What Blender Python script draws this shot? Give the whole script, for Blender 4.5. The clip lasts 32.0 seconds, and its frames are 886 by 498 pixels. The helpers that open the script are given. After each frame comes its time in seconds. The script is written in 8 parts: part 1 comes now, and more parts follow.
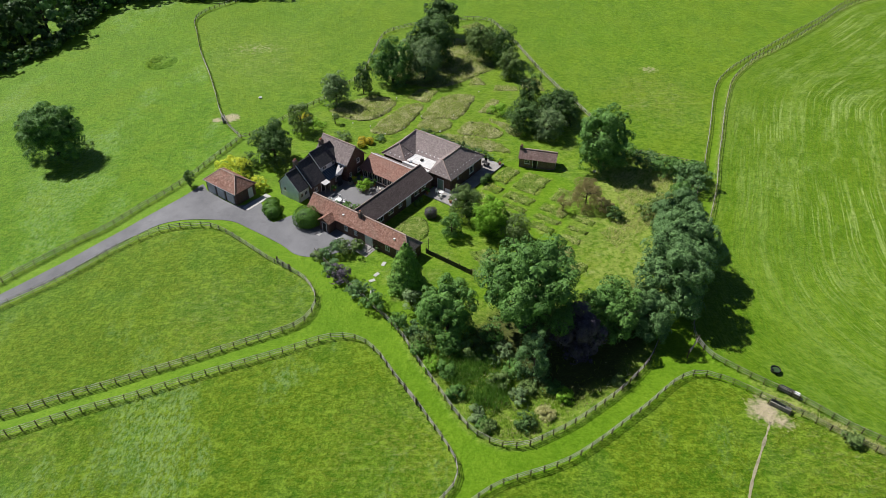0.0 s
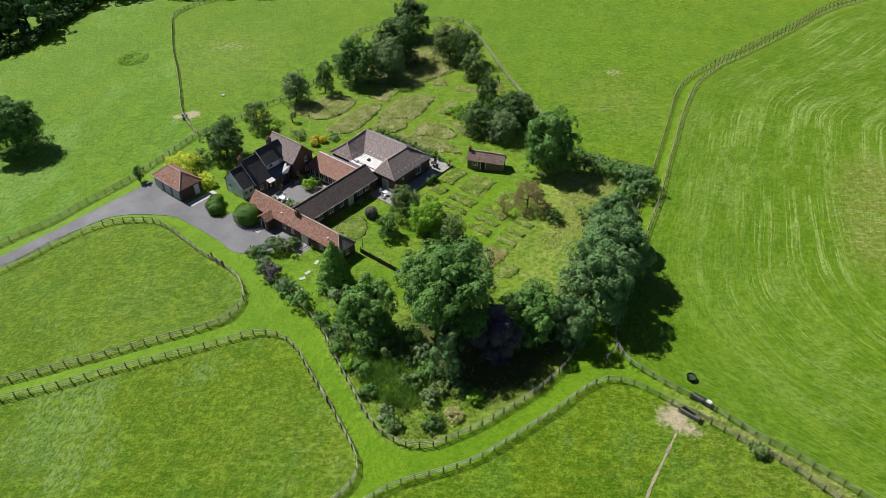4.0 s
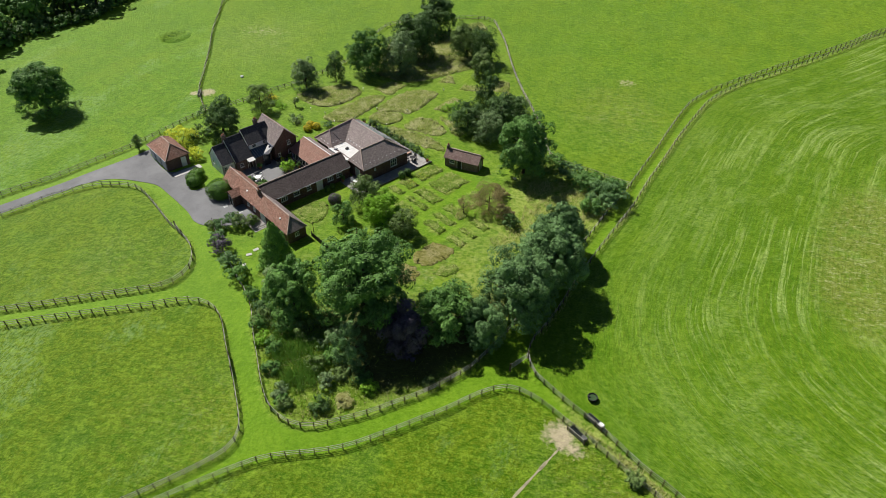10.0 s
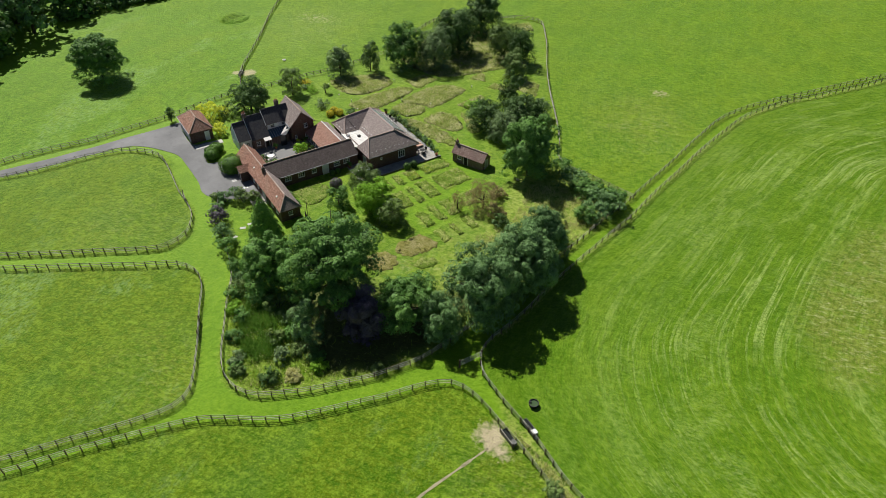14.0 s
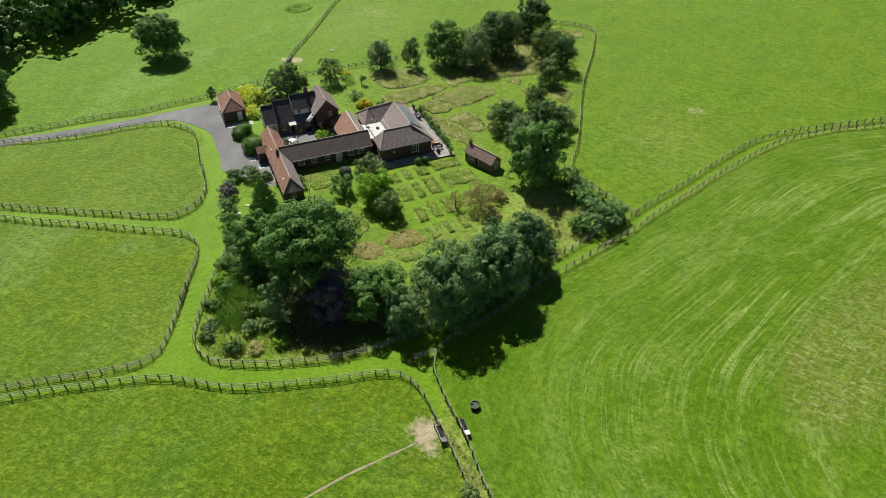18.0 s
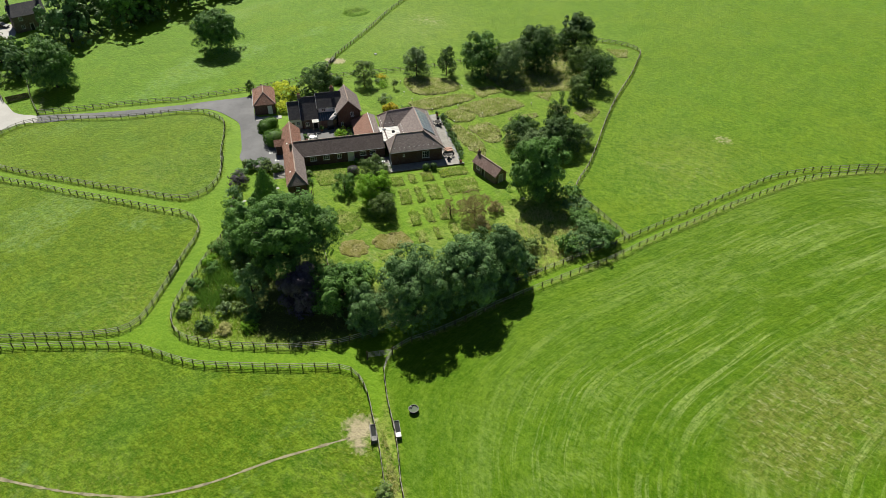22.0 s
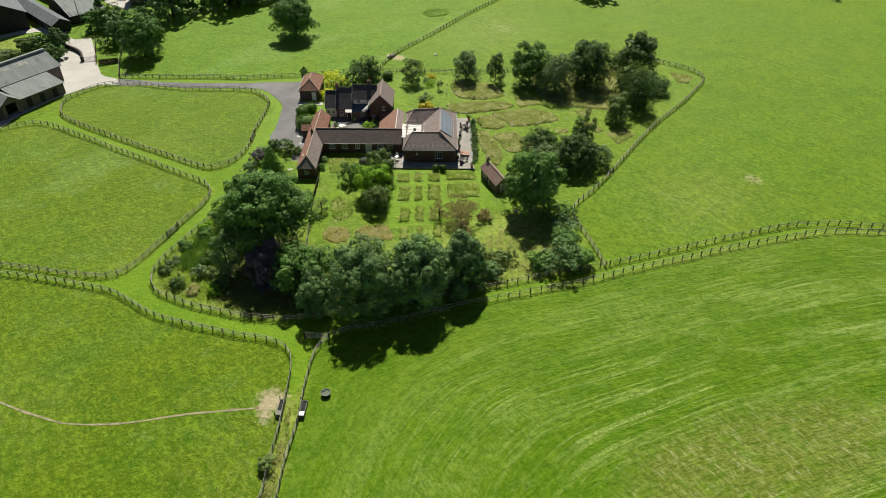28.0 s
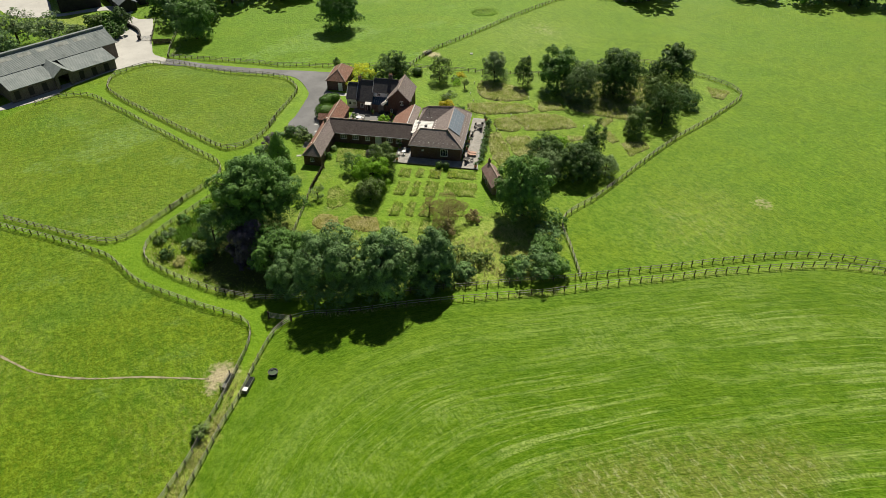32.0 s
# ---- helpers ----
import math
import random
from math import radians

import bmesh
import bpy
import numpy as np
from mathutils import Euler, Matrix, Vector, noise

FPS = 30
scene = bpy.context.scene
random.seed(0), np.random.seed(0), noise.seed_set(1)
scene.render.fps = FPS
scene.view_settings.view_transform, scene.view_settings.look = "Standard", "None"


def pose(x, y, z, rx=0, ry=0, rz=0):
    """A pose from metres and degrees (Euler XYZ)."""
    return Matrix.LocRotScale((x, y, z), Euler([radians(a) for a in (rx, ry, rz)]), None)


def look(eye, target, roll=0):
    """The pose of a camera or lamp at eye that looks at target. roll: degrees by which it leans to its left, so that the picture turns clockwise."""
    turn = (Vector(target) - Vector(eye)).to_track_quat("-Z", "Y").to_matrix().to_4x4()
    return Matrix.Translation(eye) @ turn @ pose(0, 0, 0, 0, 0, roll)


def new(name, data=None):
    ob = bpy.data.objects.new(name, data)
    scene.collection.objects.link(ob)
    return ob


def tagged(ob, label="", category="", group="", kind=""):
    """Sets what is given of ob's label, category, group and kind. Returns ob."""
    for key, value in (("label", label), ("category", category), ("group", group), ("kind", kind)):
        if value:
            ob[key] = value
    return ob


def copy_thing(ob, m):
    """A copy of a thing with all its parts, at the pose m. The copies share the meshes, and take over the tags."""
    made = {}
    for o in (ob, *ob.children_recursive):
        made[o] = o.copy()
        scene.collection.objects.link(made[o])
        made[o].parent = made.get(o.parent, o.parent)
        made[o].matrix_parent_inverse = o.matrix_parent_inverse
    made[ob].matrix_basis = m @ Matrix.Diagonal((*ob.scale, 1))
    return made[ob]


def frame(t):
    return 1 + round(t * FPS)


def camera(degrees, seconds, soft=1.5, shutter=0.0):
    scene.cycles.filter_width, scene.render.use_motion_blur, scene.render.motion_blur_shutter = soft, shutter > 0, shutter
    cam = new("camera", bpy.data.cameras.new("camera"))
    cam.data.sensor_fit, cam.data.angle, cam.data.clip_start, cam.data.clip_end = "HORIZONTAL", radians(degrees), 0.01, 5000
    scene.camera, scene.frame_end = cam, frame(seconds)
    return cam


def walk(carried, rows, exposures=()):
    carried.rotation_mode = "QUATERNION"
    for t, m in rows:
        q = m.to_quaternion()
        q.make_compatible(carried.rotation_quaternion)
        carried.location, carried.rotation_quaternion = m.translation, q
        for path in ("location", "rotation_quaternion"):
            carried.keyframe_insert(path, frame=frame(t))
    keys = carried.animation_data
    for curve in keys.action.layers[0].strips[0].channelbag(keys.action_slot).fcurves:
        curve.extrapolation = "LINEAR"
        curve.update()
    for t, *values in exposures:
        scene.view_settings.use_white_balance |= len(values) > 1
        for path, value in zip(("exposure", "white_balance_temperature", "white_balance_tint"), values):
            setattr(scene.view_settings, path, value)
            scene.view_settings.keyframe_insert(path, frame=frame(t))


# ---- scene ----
cam = camera(65.1, 32.0, soft=0.6)
METRES, EYE, TILT, LEAN, TURN = 140.0, 79.1, 3.25, -0.25, 0.0
ROWS = [
    (0.0, 0.0, 0.0, 0.0, 0.13, -42.09, -0.14),
    (0.5, 0.0107, 0.0001, 0.0007, 0.1, -42.1, -0.17),
    (1.0, 0.0224, -0.0001, 0.0014, 0.06, -42.1, -0.17),
    (1.5, 0.0347, -0.0001, 0.0019, 0.02, -42.11, -0.18),
    (2.0, 0.0476, -0.0001, 0.0024, 0.11, -42.12, -0.16),
    (2.5, 0.0613, -0.0001, 0.0029, 0.34, -42.13, -0.12),
    (3.0, 0.0751, -0.0, 0.0034, 0.71, -42.13, -0.09),
    (3.5, 0.0895, 0.0002, 0.0038, 1.24, -42.16, -0.05),
    (5.5, 0.1479, 0.0015, 0.0039, 5.45, -42.16, 0.28),
    (6.0, 0.1639, 0.0023, 0.0042, 6.26, -42.18, 0.38),
    (6.5, 0.1796, 0.0032, 0.0045, 6.91, -42.18, 0.46),
    (7.0, 0.1953, 0.0041, 0.0042, 7.54, -42.14, 0.52),
    (7.5, 0.211, 0.0059, 0.0045, 8.12, -42.17, 0.57),
    (8.0, 0.227, 0.0073, 0.0038, 8.74, -42.16, 0.6),
    (8.5, 0.2427, 0.0091, 0.0035, 9.53, -42.16, 0.67),
    (9.0, 0.2588, 0.0111, 0.0032, 10.48, -42.15, 0.74),
    (9.5, 0.2747, 0.0134, 0.0031, 11.39, -42.15, 0.8),
    (10.0, 0.2908, 0.0158, 0.0029, 12.31, -42.15, 0.85),
    (10.5, 0.3066, 0.0186, 0.0026, 13.22, -42.14, 0.9),
    (11.0, 0.3225, 0.0213, 0.0023, 14.18, -42.12, 0.96),
    (11.5, 0.3382, 0.0242, 0.0018, 15.36, -42.11, 1.01),
    (12.0, 0.3541, 0.0277, 0.0012, 16.64, -42.09, 1.08),
    (12.5, 0.3697, 0.0313, 0.0007, 17.9, -42.07, 1.14),
    (13.0, 0.3856, 0.0354, 0.0001, 19.16, -42.06, 1.22),
    (13.5, 0.4012, 0.0398, -0.0005, 20.41, -42.05, 1.27),
    (14.0, 0.4168, 0.0443, -0.001, 21.63, -42.02, 1.34),
    (14.5, 0.432, 0.0494, -0.0014, 22.83, -42.01, 1.4),
    (16.5, 0.4941, 0.0725, -0.004, 27.73, -41.87, 1.72),
    (17.0, 0.5089, 0.0791, -0.0042, 28.94, -41.84, 1.78),
    (17.5, 0.5234, 0.086, -0.0042, 30.14, -41.74, 1.84),
    (18.0, 0.5377, 0.0931, -0.0043, 31.36, -41.59, 1.88),
    (18.5, 0.5521, 0.1006, -0.0047, 32.58, -41.45, 1.93),
    (19.0, 0.5662, 0.1084, -0.0048, 33.79, -41.31, 1.99),
    (19.5, 0.58, 0.1165, -0.005, 34.98, -41.17, 2.03),
    (20.0, 0.5935, 0.1249, -0.0052, 36.12, -41.02, 2.07),
    (20.5, 0.607, 0.1337, -0.0061, 37.26, -40.87, 2.11),
    (21.0, 0.6204, 0.1428, -0.007, 38.38, -40.71, 2.15),
    (21.5, 0.6334, 0.152, -0.0083, 39.48, -40.54, 2.18),
    (22.0, 0.6463, 0.1615, -0.0092, 40.59, -40.37, 2.22),
    (22.5, 0.6591, 0.1714, -0.0097, 41.72, -40.18, 2.26),
    (23.0, 0.6715, 0.1814, -0.01, 42.91, -40.01, 2.28),
    (23.5, 0.6838, 0.1917, -0.0103, 44.1, -39.83, 2.31),
    (24.0, 0.696, 0.2022, -0.0107, 45.26, -39.7, 2.33),
    (24.5, 0.7078, 0.213, -0.0111, 46.4, -39.64, 2.33),
    (25.0, 0.7194, 0.2241, -0.0115, 47.52, -39.6, 2.33),
    (25.5, 0.7308, 0.2354, -0.0122, 48.61, -39.56, 2.34),
    (27.5, 0.7732, 0.2826, -0.0155, 53.03, -39.39, 2.35),
    (28.0, 0.7832, 0.2951, -0.0161, 54.13, -39.38, 2.36),
    (28.5, 0.7929, 0.3077, -0.0167, 55.21, -39.35, 2.36),
    (29.0, 0.8024, 0.3205, -0.0174, 56.28, -39.33, 2.35),
    (29.5, 0.8116, 0.3335, -0.0181, 57.33, -39.29, 2.36),
    (30.0, 0.8206, 0.3468, -0.0187, 58.39, -39.26, 2.37),
    (30.5, 0.8292, 0.3601, -0.0193, 59.46, -39.22, 2.38),
    (31.0, 0.8376, 0.3737, -0.0199, 60.55, -39.17, 2.41),
    (31.5, 0.8459, 0.3875, -0.0206, 61.64, -39.11, 2.43),
    (32.0, 0.8538, 0.4013, -0.0213, 62.73, -39.06, 2.43),
]
walk(cam, [(t, pose(0, 0, EYE, TILT, LEAN, TURN) @ pose(METRES * x, METRES * y, METRES * z, 90 + pitch, roll, yaw)) for t, x, y, z, yaw, pitch, roll in ROWS],
     [(0.0, 0.27, 6050, 14), (12.0, 0.29, 6350, 10), (23.0, 0.28, 6580, 7.5), (32.0, 0.27, 6980, 7)])


# ---- light ----
SUN_AZ, SUN_EL = radians(146.0), radians(49.5)      # towards the sun, from +x
SUN_DIR = Vector((math.cos(SUN_AZ) * math.cos(SUN_EL), math.sin(SUN_AZ) * math.cos(SUN_EL), math.sin(SUN_EL)))
world = bpy.data.worlds.new("sky_world")
scene.world = world
world.use_nodes = True
sky = world.node_tree.nodes.new("ShaderNodeTexSky")
sky.sky_type, sky.sun_disc = "NISHITA", False
sky.air_density, sky.dust_density = 0.55, 0.2
sky.sun_elevation, sky.sun_rotation = SUN_EL, math.pi / 2 - SUN_AZ
backg = world.node_tree.nodes["Background"]
backg.inputs[1].default_value = 0.05
world.node_tree.links.new(sky.outputs[0], backg.inputs[0])
sun_data = bpy.data.lights.new("sun", "SUN")
sun_data.energy, sun_data.angle, sun_data.color = 5.0, radians(0.55), (1.0, 0.955, 0.87)
sun = new("sun", sun_data)
sun.matrix_world = look(SUN_DIR * 300, (0, 0, 0))


# ---- geometry helpers ----
class Geo:
    """Vertices and faces gathered for one mesh."""

    def __init__(self, off=(0, 0, 0)):
        self.v, self.f, self.off = [], [], Vector(off)

    def face(self, pts):
        n = len(self.v)
        self.v += [tuple(Vector(p) - self.off) for p in pts]
        self.f.append(tuple(range(n, n + len(pts))))
        return self

    def solid(self, low, high):
        """A closed body between two rings with the same number of points."""
        n, k = len(self.v), len(low)
        self.v += [tuple(Vector(p) - self.off) for p in (*low, *high)]
        self.f.append(tuple(n + i for i in reversed(range(k))))
        self.f.append(tuple(n + k + i for i in range(k)))
        for i in range(k):
            j = (i + 1) % k
            self.f.append((n + i, n + j, n + k + j, n + k + i))
        return self

    def box(self, x0, y0, z0, x1, y1, z1):
        ring = ((x0, y0), (x1, y0), (x1, y1), (x0, y1))
        return self.solid([(x, y, z0) for x, y in ring], [(x, y, z1) for x, y in ring])

    def bar(self, p, q, w, h):
        """A squared bar from p to q."""
        p, q = Vector(p), Vector(q)
        d = (q - p).normalized()
        s = d.cross(Vector((0, 0, 1)))
        s = (s.normalized() if s.length > 1e-4 else Vector((1, 0, 0))) * w / 2
        u = s.cross(d).normalized() * h / 2
        ring = (-s - u, s - u, s + u, -s + u)
        return self.solid([p + r for r in ring][::-1], [q + r for r in ring][::-1])

    def tube(self, p, q, r0, r1, n=8):
        p, q = Vector(p), Vector(q)
        d = (q - p).normalized()
        s = d.cross(Vector((0.31, 0.17, 0.93))).normalized()
        u = s.cross(d)
        ring = [s * math.cos(a) - u * math.sin(a) for a in (2 * math.pi * i / n for i in range(n))]
        return self.solid([p + r * r0 for r in ring], [q + r * r1 for r in ring])

    def lathe(self, c, prof, n=12):
        """A turned body round the upright through c; prof: (radius, height)."""
        c = Vector(c)
        for (r0, z0), (r1, z1) in zip(prof, prof[1:]):
            for i in range(n):
                a, b = 2 * math.pi * i / n, 2 * math.pi * (i + 1) / n
                pt = lambda r, z, w: c + Vector((r * math.cos(w), r * math.sin(w), z))
                self.face([pt(r0, z0, a), pt(r0, z0, b), pt(r1, z1, b), pt(r1, z1, a)])
        return self

    def slab(self, pts, t):
        """A sheet through pts with thickness t below them."""
        pts = [Vector(p) for p in pts]
        nrm = (pts[1] - pts[0]).cross(pts[2] - pts[0]).normalized()
        if nrm.z < 0:
            pts.reverse()
            nrm = -nrm
        return self.solid([p - nrm * t for p in pts], pts)

    def mesh(self, name, material, smooth=False):
        me = bpy.data.meshes.new(name)
        me.from_pydata(self.v, [], self.f)
        uv = me.uv_layers.new(name="UVMap")
        co = np.array(self.v, dtype=float)
        flat = np.zeros((len(me.loops), 2))
        for p in me.polygons:
            n = p.normal
            t = Vector((-n.y, n.x, 0))
            t = t.normalized() if t.length > 0.05 else Vector((1, 0, 0))
            w = n.cross(t)
            pts = co[list(p.vertices)]
            flat[p.loop_start:p.loop_start + p.loop_total, 0] = pts @ np.array(t)
            flat[p.loop_start:p.loop_start + p.loop_total, 1] = pts @ np.array(w)
        uv.data.foreach_set("uv", flat.ravel())
        for m in (material if isinstance(material, (list, tuple)) else [material]):
            me.materials.append(m)
        if smooth:
            me.polygons.foreach_set("use_smooth", [True] * len(me.polygons))
        return me


def part(name, geo, material, parent, label="", smooth=False):
    ob = new(name, geo.mesh(name, material, smooth) if isinstance(geo, Geo) else geo)
    ob.parent = parent
    return tagged(ob, label) if label else ob


def thing(name, m, label, category, group="", kind=""):
    ob = new(name)
    ob.matrix_world = m
    ob.empty_display_size = 0.3
    return tagged(ob, label, category, group, kind)


def structure(name, geo, material, label, category, smooth=False):
    ob = new(name, geo.mesh(name, material, smooth) if isinstance(geo, Geo) else geo)
    return tagged(ob, label, category, kind="structure")


# ---- lie of the land ----
def ground_height(x, y):
    """Height of the ground; x and y may be arrays."""
    x, y = np.asarray(x, float), np.asarray(y, float)
    p = np.tanh((x - 5) / 135 * 0.8) / 0.8
    q = np.tanh((y - 140) / 120 * 0.8) / 0.8
    z = 4.897 + 3.713 * p + 2.289 * q + 1.43 * p * p + 3.281 * p * q - 2.423 * q * q
    # the farmstead stands on a levelled platform
    d = np.hypot((x + 14) / 33, (y - 107) / 24)
    w = np.clip((1.5 - d) / 0.6, 0, 1)
    w = w * w * (3 - 2 * w)
    z = z + w * (4.2 - z)
    z = z + (1 - w) * 0.08 * np.sin(x * 0.31 + 1.7 * np.sin(y * 0.19)) * np.sin(y * 0.27 + x * 0.05)
    # a dell in the far pasture
    r = np.hypot((x + 73) / 3.6, (y - 171.3) / 4.2)
    return z - 1.3 * np.exp(-r ** 4)


def gz(x, y):
    return float(ground_height(x, y))


BASE = 4.2                                         # level of the yards
YARD = pose(1.7, 109.5, BASE, 0, 0, 54)            # frame of the farmstead: a to the east, b to the north


def ab(a, b, z=0.0):
    return YARD @ Vector((a, b, z))


def at_yard(a, b, z=0.0, rz=0.0):
    return YARD @ pose(a, b, z, 0, 0, rz)


def smooth_line(pts, step=0.5, closed=False):
    """A polyline rounded through its points."""
    p = np.array(pts, float)
    out = []
    n = len(p)
    for i in range(n if closed else n - 1):
        if closed:
            a, b, c, d = p[i - 1], p[i], p[(i + 1) % n], p[(i + 2) % n]
        else:
            a, b, c, d = p[max(i - 1, 0)], p[i], p[i + 1], p[min(i + 2, n - 1)]
        k = max(2, int(np.linalg.norm(c - b) / step))
        for t in np.arange(k) / k:
            out.append(0.5 * (2 * b + (c - a) * t + (2 * a - 5 * b + 4 * c - d) * t * t + (3 * b - a - 3 * c + d) * t ** 3))
    if not closed:
        out.append(p[-1])
    return np.array(out)


def inside(x, y, poly):
    """Which points lie in a polygon."""
    poly = np.asarray(poly, float)
    hit = np.zeros(np.shape(x), bool)
    for (x0, y0), (x1, y1) in zip(poly, np.roll(poly, -1, 0)):
        if y0 != y1:
            hit ^= ((y0 > y) != (y1 > y)) & (x < (x1 - x0) * (y - y0) / (y1 - y0) + x0)
    return hit


def away(x, y, line, closed=False):
    """Distance of points from a polyline."""
    line = np.asarray(line, float)
    ends = np.roll(line, -1, 0) if closed else line[1:]
    best = np.full(np.shape(x), 1e9)
    for (x0, y0), (x1, y1) in zip(line, ends):
        dx, dy = x1 - x0, y1 - y0
        t = np.clip(((x - x0) * dx + (y - y0) * dy) / max(dx * dx + dy * dy, 1e-9), 0, 1)
        best = np.minimum(best, np.hypot(x - x0 - t * dx, y - y0 - t * dy))
    return best


# ---- the plan: fences and borders ----
PADDOCK_A = [(-78, 69.5), (-77.2, 63.5), (-74.7, 58.9), (-70.4, 56.9), (-66.1, 56.6), (-57.8, 59.3), (-46.3, 64.3), (-36, 68.9), (-27.6, 72.7),
             (-22.2, 75.2), (-20.2, 77.3), (-19.6, 80), (-20.4, 82.2), (-21.9, 84.5), (-24.7, 86.8), (-28.7, 89.5), (-33.5, 93.5), (-38.4, 97.3),
             (-42, 98.9), (-48.5, 98.4), (-52.1, 96.9), (-56.9, 93.2), (-60.2, 89), (-65.8, 83), (-69.7, 79.4), (-75, 75.2)]
PADDOCK_B = [(-63.7, 34.4), (-67, 39.5), (-68.1, 46), (-64.4, 52.1), (-56, 56.3), (-48.4, 59.7), (-41.7, 62.5), (-34.4, 65.7), (-27.1, 68.6),
             (-21.8, 70.9), (-18.3, 72.5), (-15.2, 73.1), (-12, 72.4), (-9.2, 69.8), (-6.4, 65.4), (-3.6, 61.4), (-1.2, 57.6), (1, 54), (2.2, 51.2),
             (1.8, 48.8), (0.3, 46.8), (-3.8, 42.8), (-9.8, 37.4), (-15.6, 32), (-26, 22), (-40, 16), (-56, 22)]
PADDOCK_C = [(-27, 19), (-12.2, 32.2), (-6.2, 37.8), (-0.5, 42.8), (6, 47.8), (9.7, 49.5), (13, 50.6), (17, 52.3), (21, 54.9), (25, 57.9), (28.4, 60.5),
             (31.3, 63), (34, 65), (36.5, 65.9), (39.1, 65.2), (41.7, 63.8), (44.2, 62), (47.7, 59.6), (50.5, 57.4), (53.5, 55), (57.2, 52.3),
             (63, 46.5), (72, 38)]
COPSE_LINE = [(-5.5, 72.7), (-3.3, 68.4), (-0.6, 63.8), (1.8, 59.7), (4.1, 56.6), (6.2, 55), (8.8, 54.1), (11.5, 54.3),
              (14.6, 55.8), (17.9, 57.6), (21.6, 60.2), (25.2, 63), (28.5, 66.2), (30.8, 69), (34, 75), (37.6, 83)]
LAWN_LINE = [(-21.4, 91.6), (-17.9, 86.8), (-12.6, 80.8), (-7.8, 75.9), (-5.5, 72.7)]
STRIP_LINE = [(38.2, 72.2), (39.3, 69.3), (42.1, 66.7), (45.3, 64.2), (48.3, 62.1), (51.2, 59.7), (54.2, 57), (58, 54.2), (63, 50), (70, 44.5), (79, 38)]
LANE_S = [(38.2, 72.2), (38.6, 75.3), (40.2, 78.6), (42.1, 83.5), (43.8, 89), (45.8, 94.2), (47.5, 98.6), (50.2, 105), (52.7, 111.2), (55.4, 119.4), (58.6, 128),
          (62.2, 138), (65.9, 147), (68.6, 152.8), (72.2, 157.9), (78, 164.3), (84, 169), (91, 175), (102, 184.7), (115, 196.8), (132, 207)]
LANE_N = [(37.6, 83), (41.2, 91), (46.2, 103.3), (48.8, 110), (51.2, 115.3), (53.6, 121.8), (57, 131), (61, 142.6), (64.3, 151), (68.1, 156.6), (72.4, 161.2),
          (82, 169.6), (92.1, 178.4), (103.2, 187.5), (116.3, 199.8), (133, 210)]
GARDEN_E = [(52.2, 117.5), (45.3, 120.6), (36.9, 124.7), (34, 134), (31, 142.4), (26.7, 153.6), (23, 164.8), (19.3, 178.5), (16, 188.3), (13.6, 193.8), (9, 195.8),
            (4, 195.3), (-4, 193.6), (-12, 190.3), (-16.2, 186), (-18, 175), (-19.6, 161)]
GARDEN_N = [(-43, 130.8), (-40.5, 132), (-35.2, 138.8), (-28.2, 147.6), (-23.4, 154.6), (-19.6, 161)]
FAR_LINE = [(-43, 130.8), (-49.2, 139.8), (-54, 152), (-58.6, 163.5), (-63.8, 175.5), (-69, 190), (-72.2, 199.5), (-71.4, 207), (-66, 214), (-60, 219)]
DRIVE_N = [(-81, 73.8), (-74.3, 82.3), (-65.5, 93.6), (-60.7, 98.8), (-56, 105), (-52, 110.3), (-49.8, 114), (-46.5, 122), (-43, 130.8)]
DRIVE = [(-80.6, 73), (-71.4, 82.3), (-65, 89.6), (-58.5, 97.6), (-52.5, 104.3), (-48.5, 109), (-46.2, 112.6),
         *[tuple(ab(a, b)[:2]) for a, b in ((-26.6, 38.2), (-26.6, 29.4), (-23, 28.6), (-24.4, 24.5), (-26.2, 20.5), (-21, 17.6), (-21, 3.2))],
         (-16.2, 92.6), (-19.5, 91), (-22.4, 90.6), (-25, 91.4), (-27.8, 94), (-34.6, 98.7), (-37.6, 100.5), (-41.2, 101), (-47.3, 100.9), (-51.9, 99.2), (-57.4, 94.2), (-63.9, 86.4),
         (-70.1, 79.9), (-77, 71.6)]
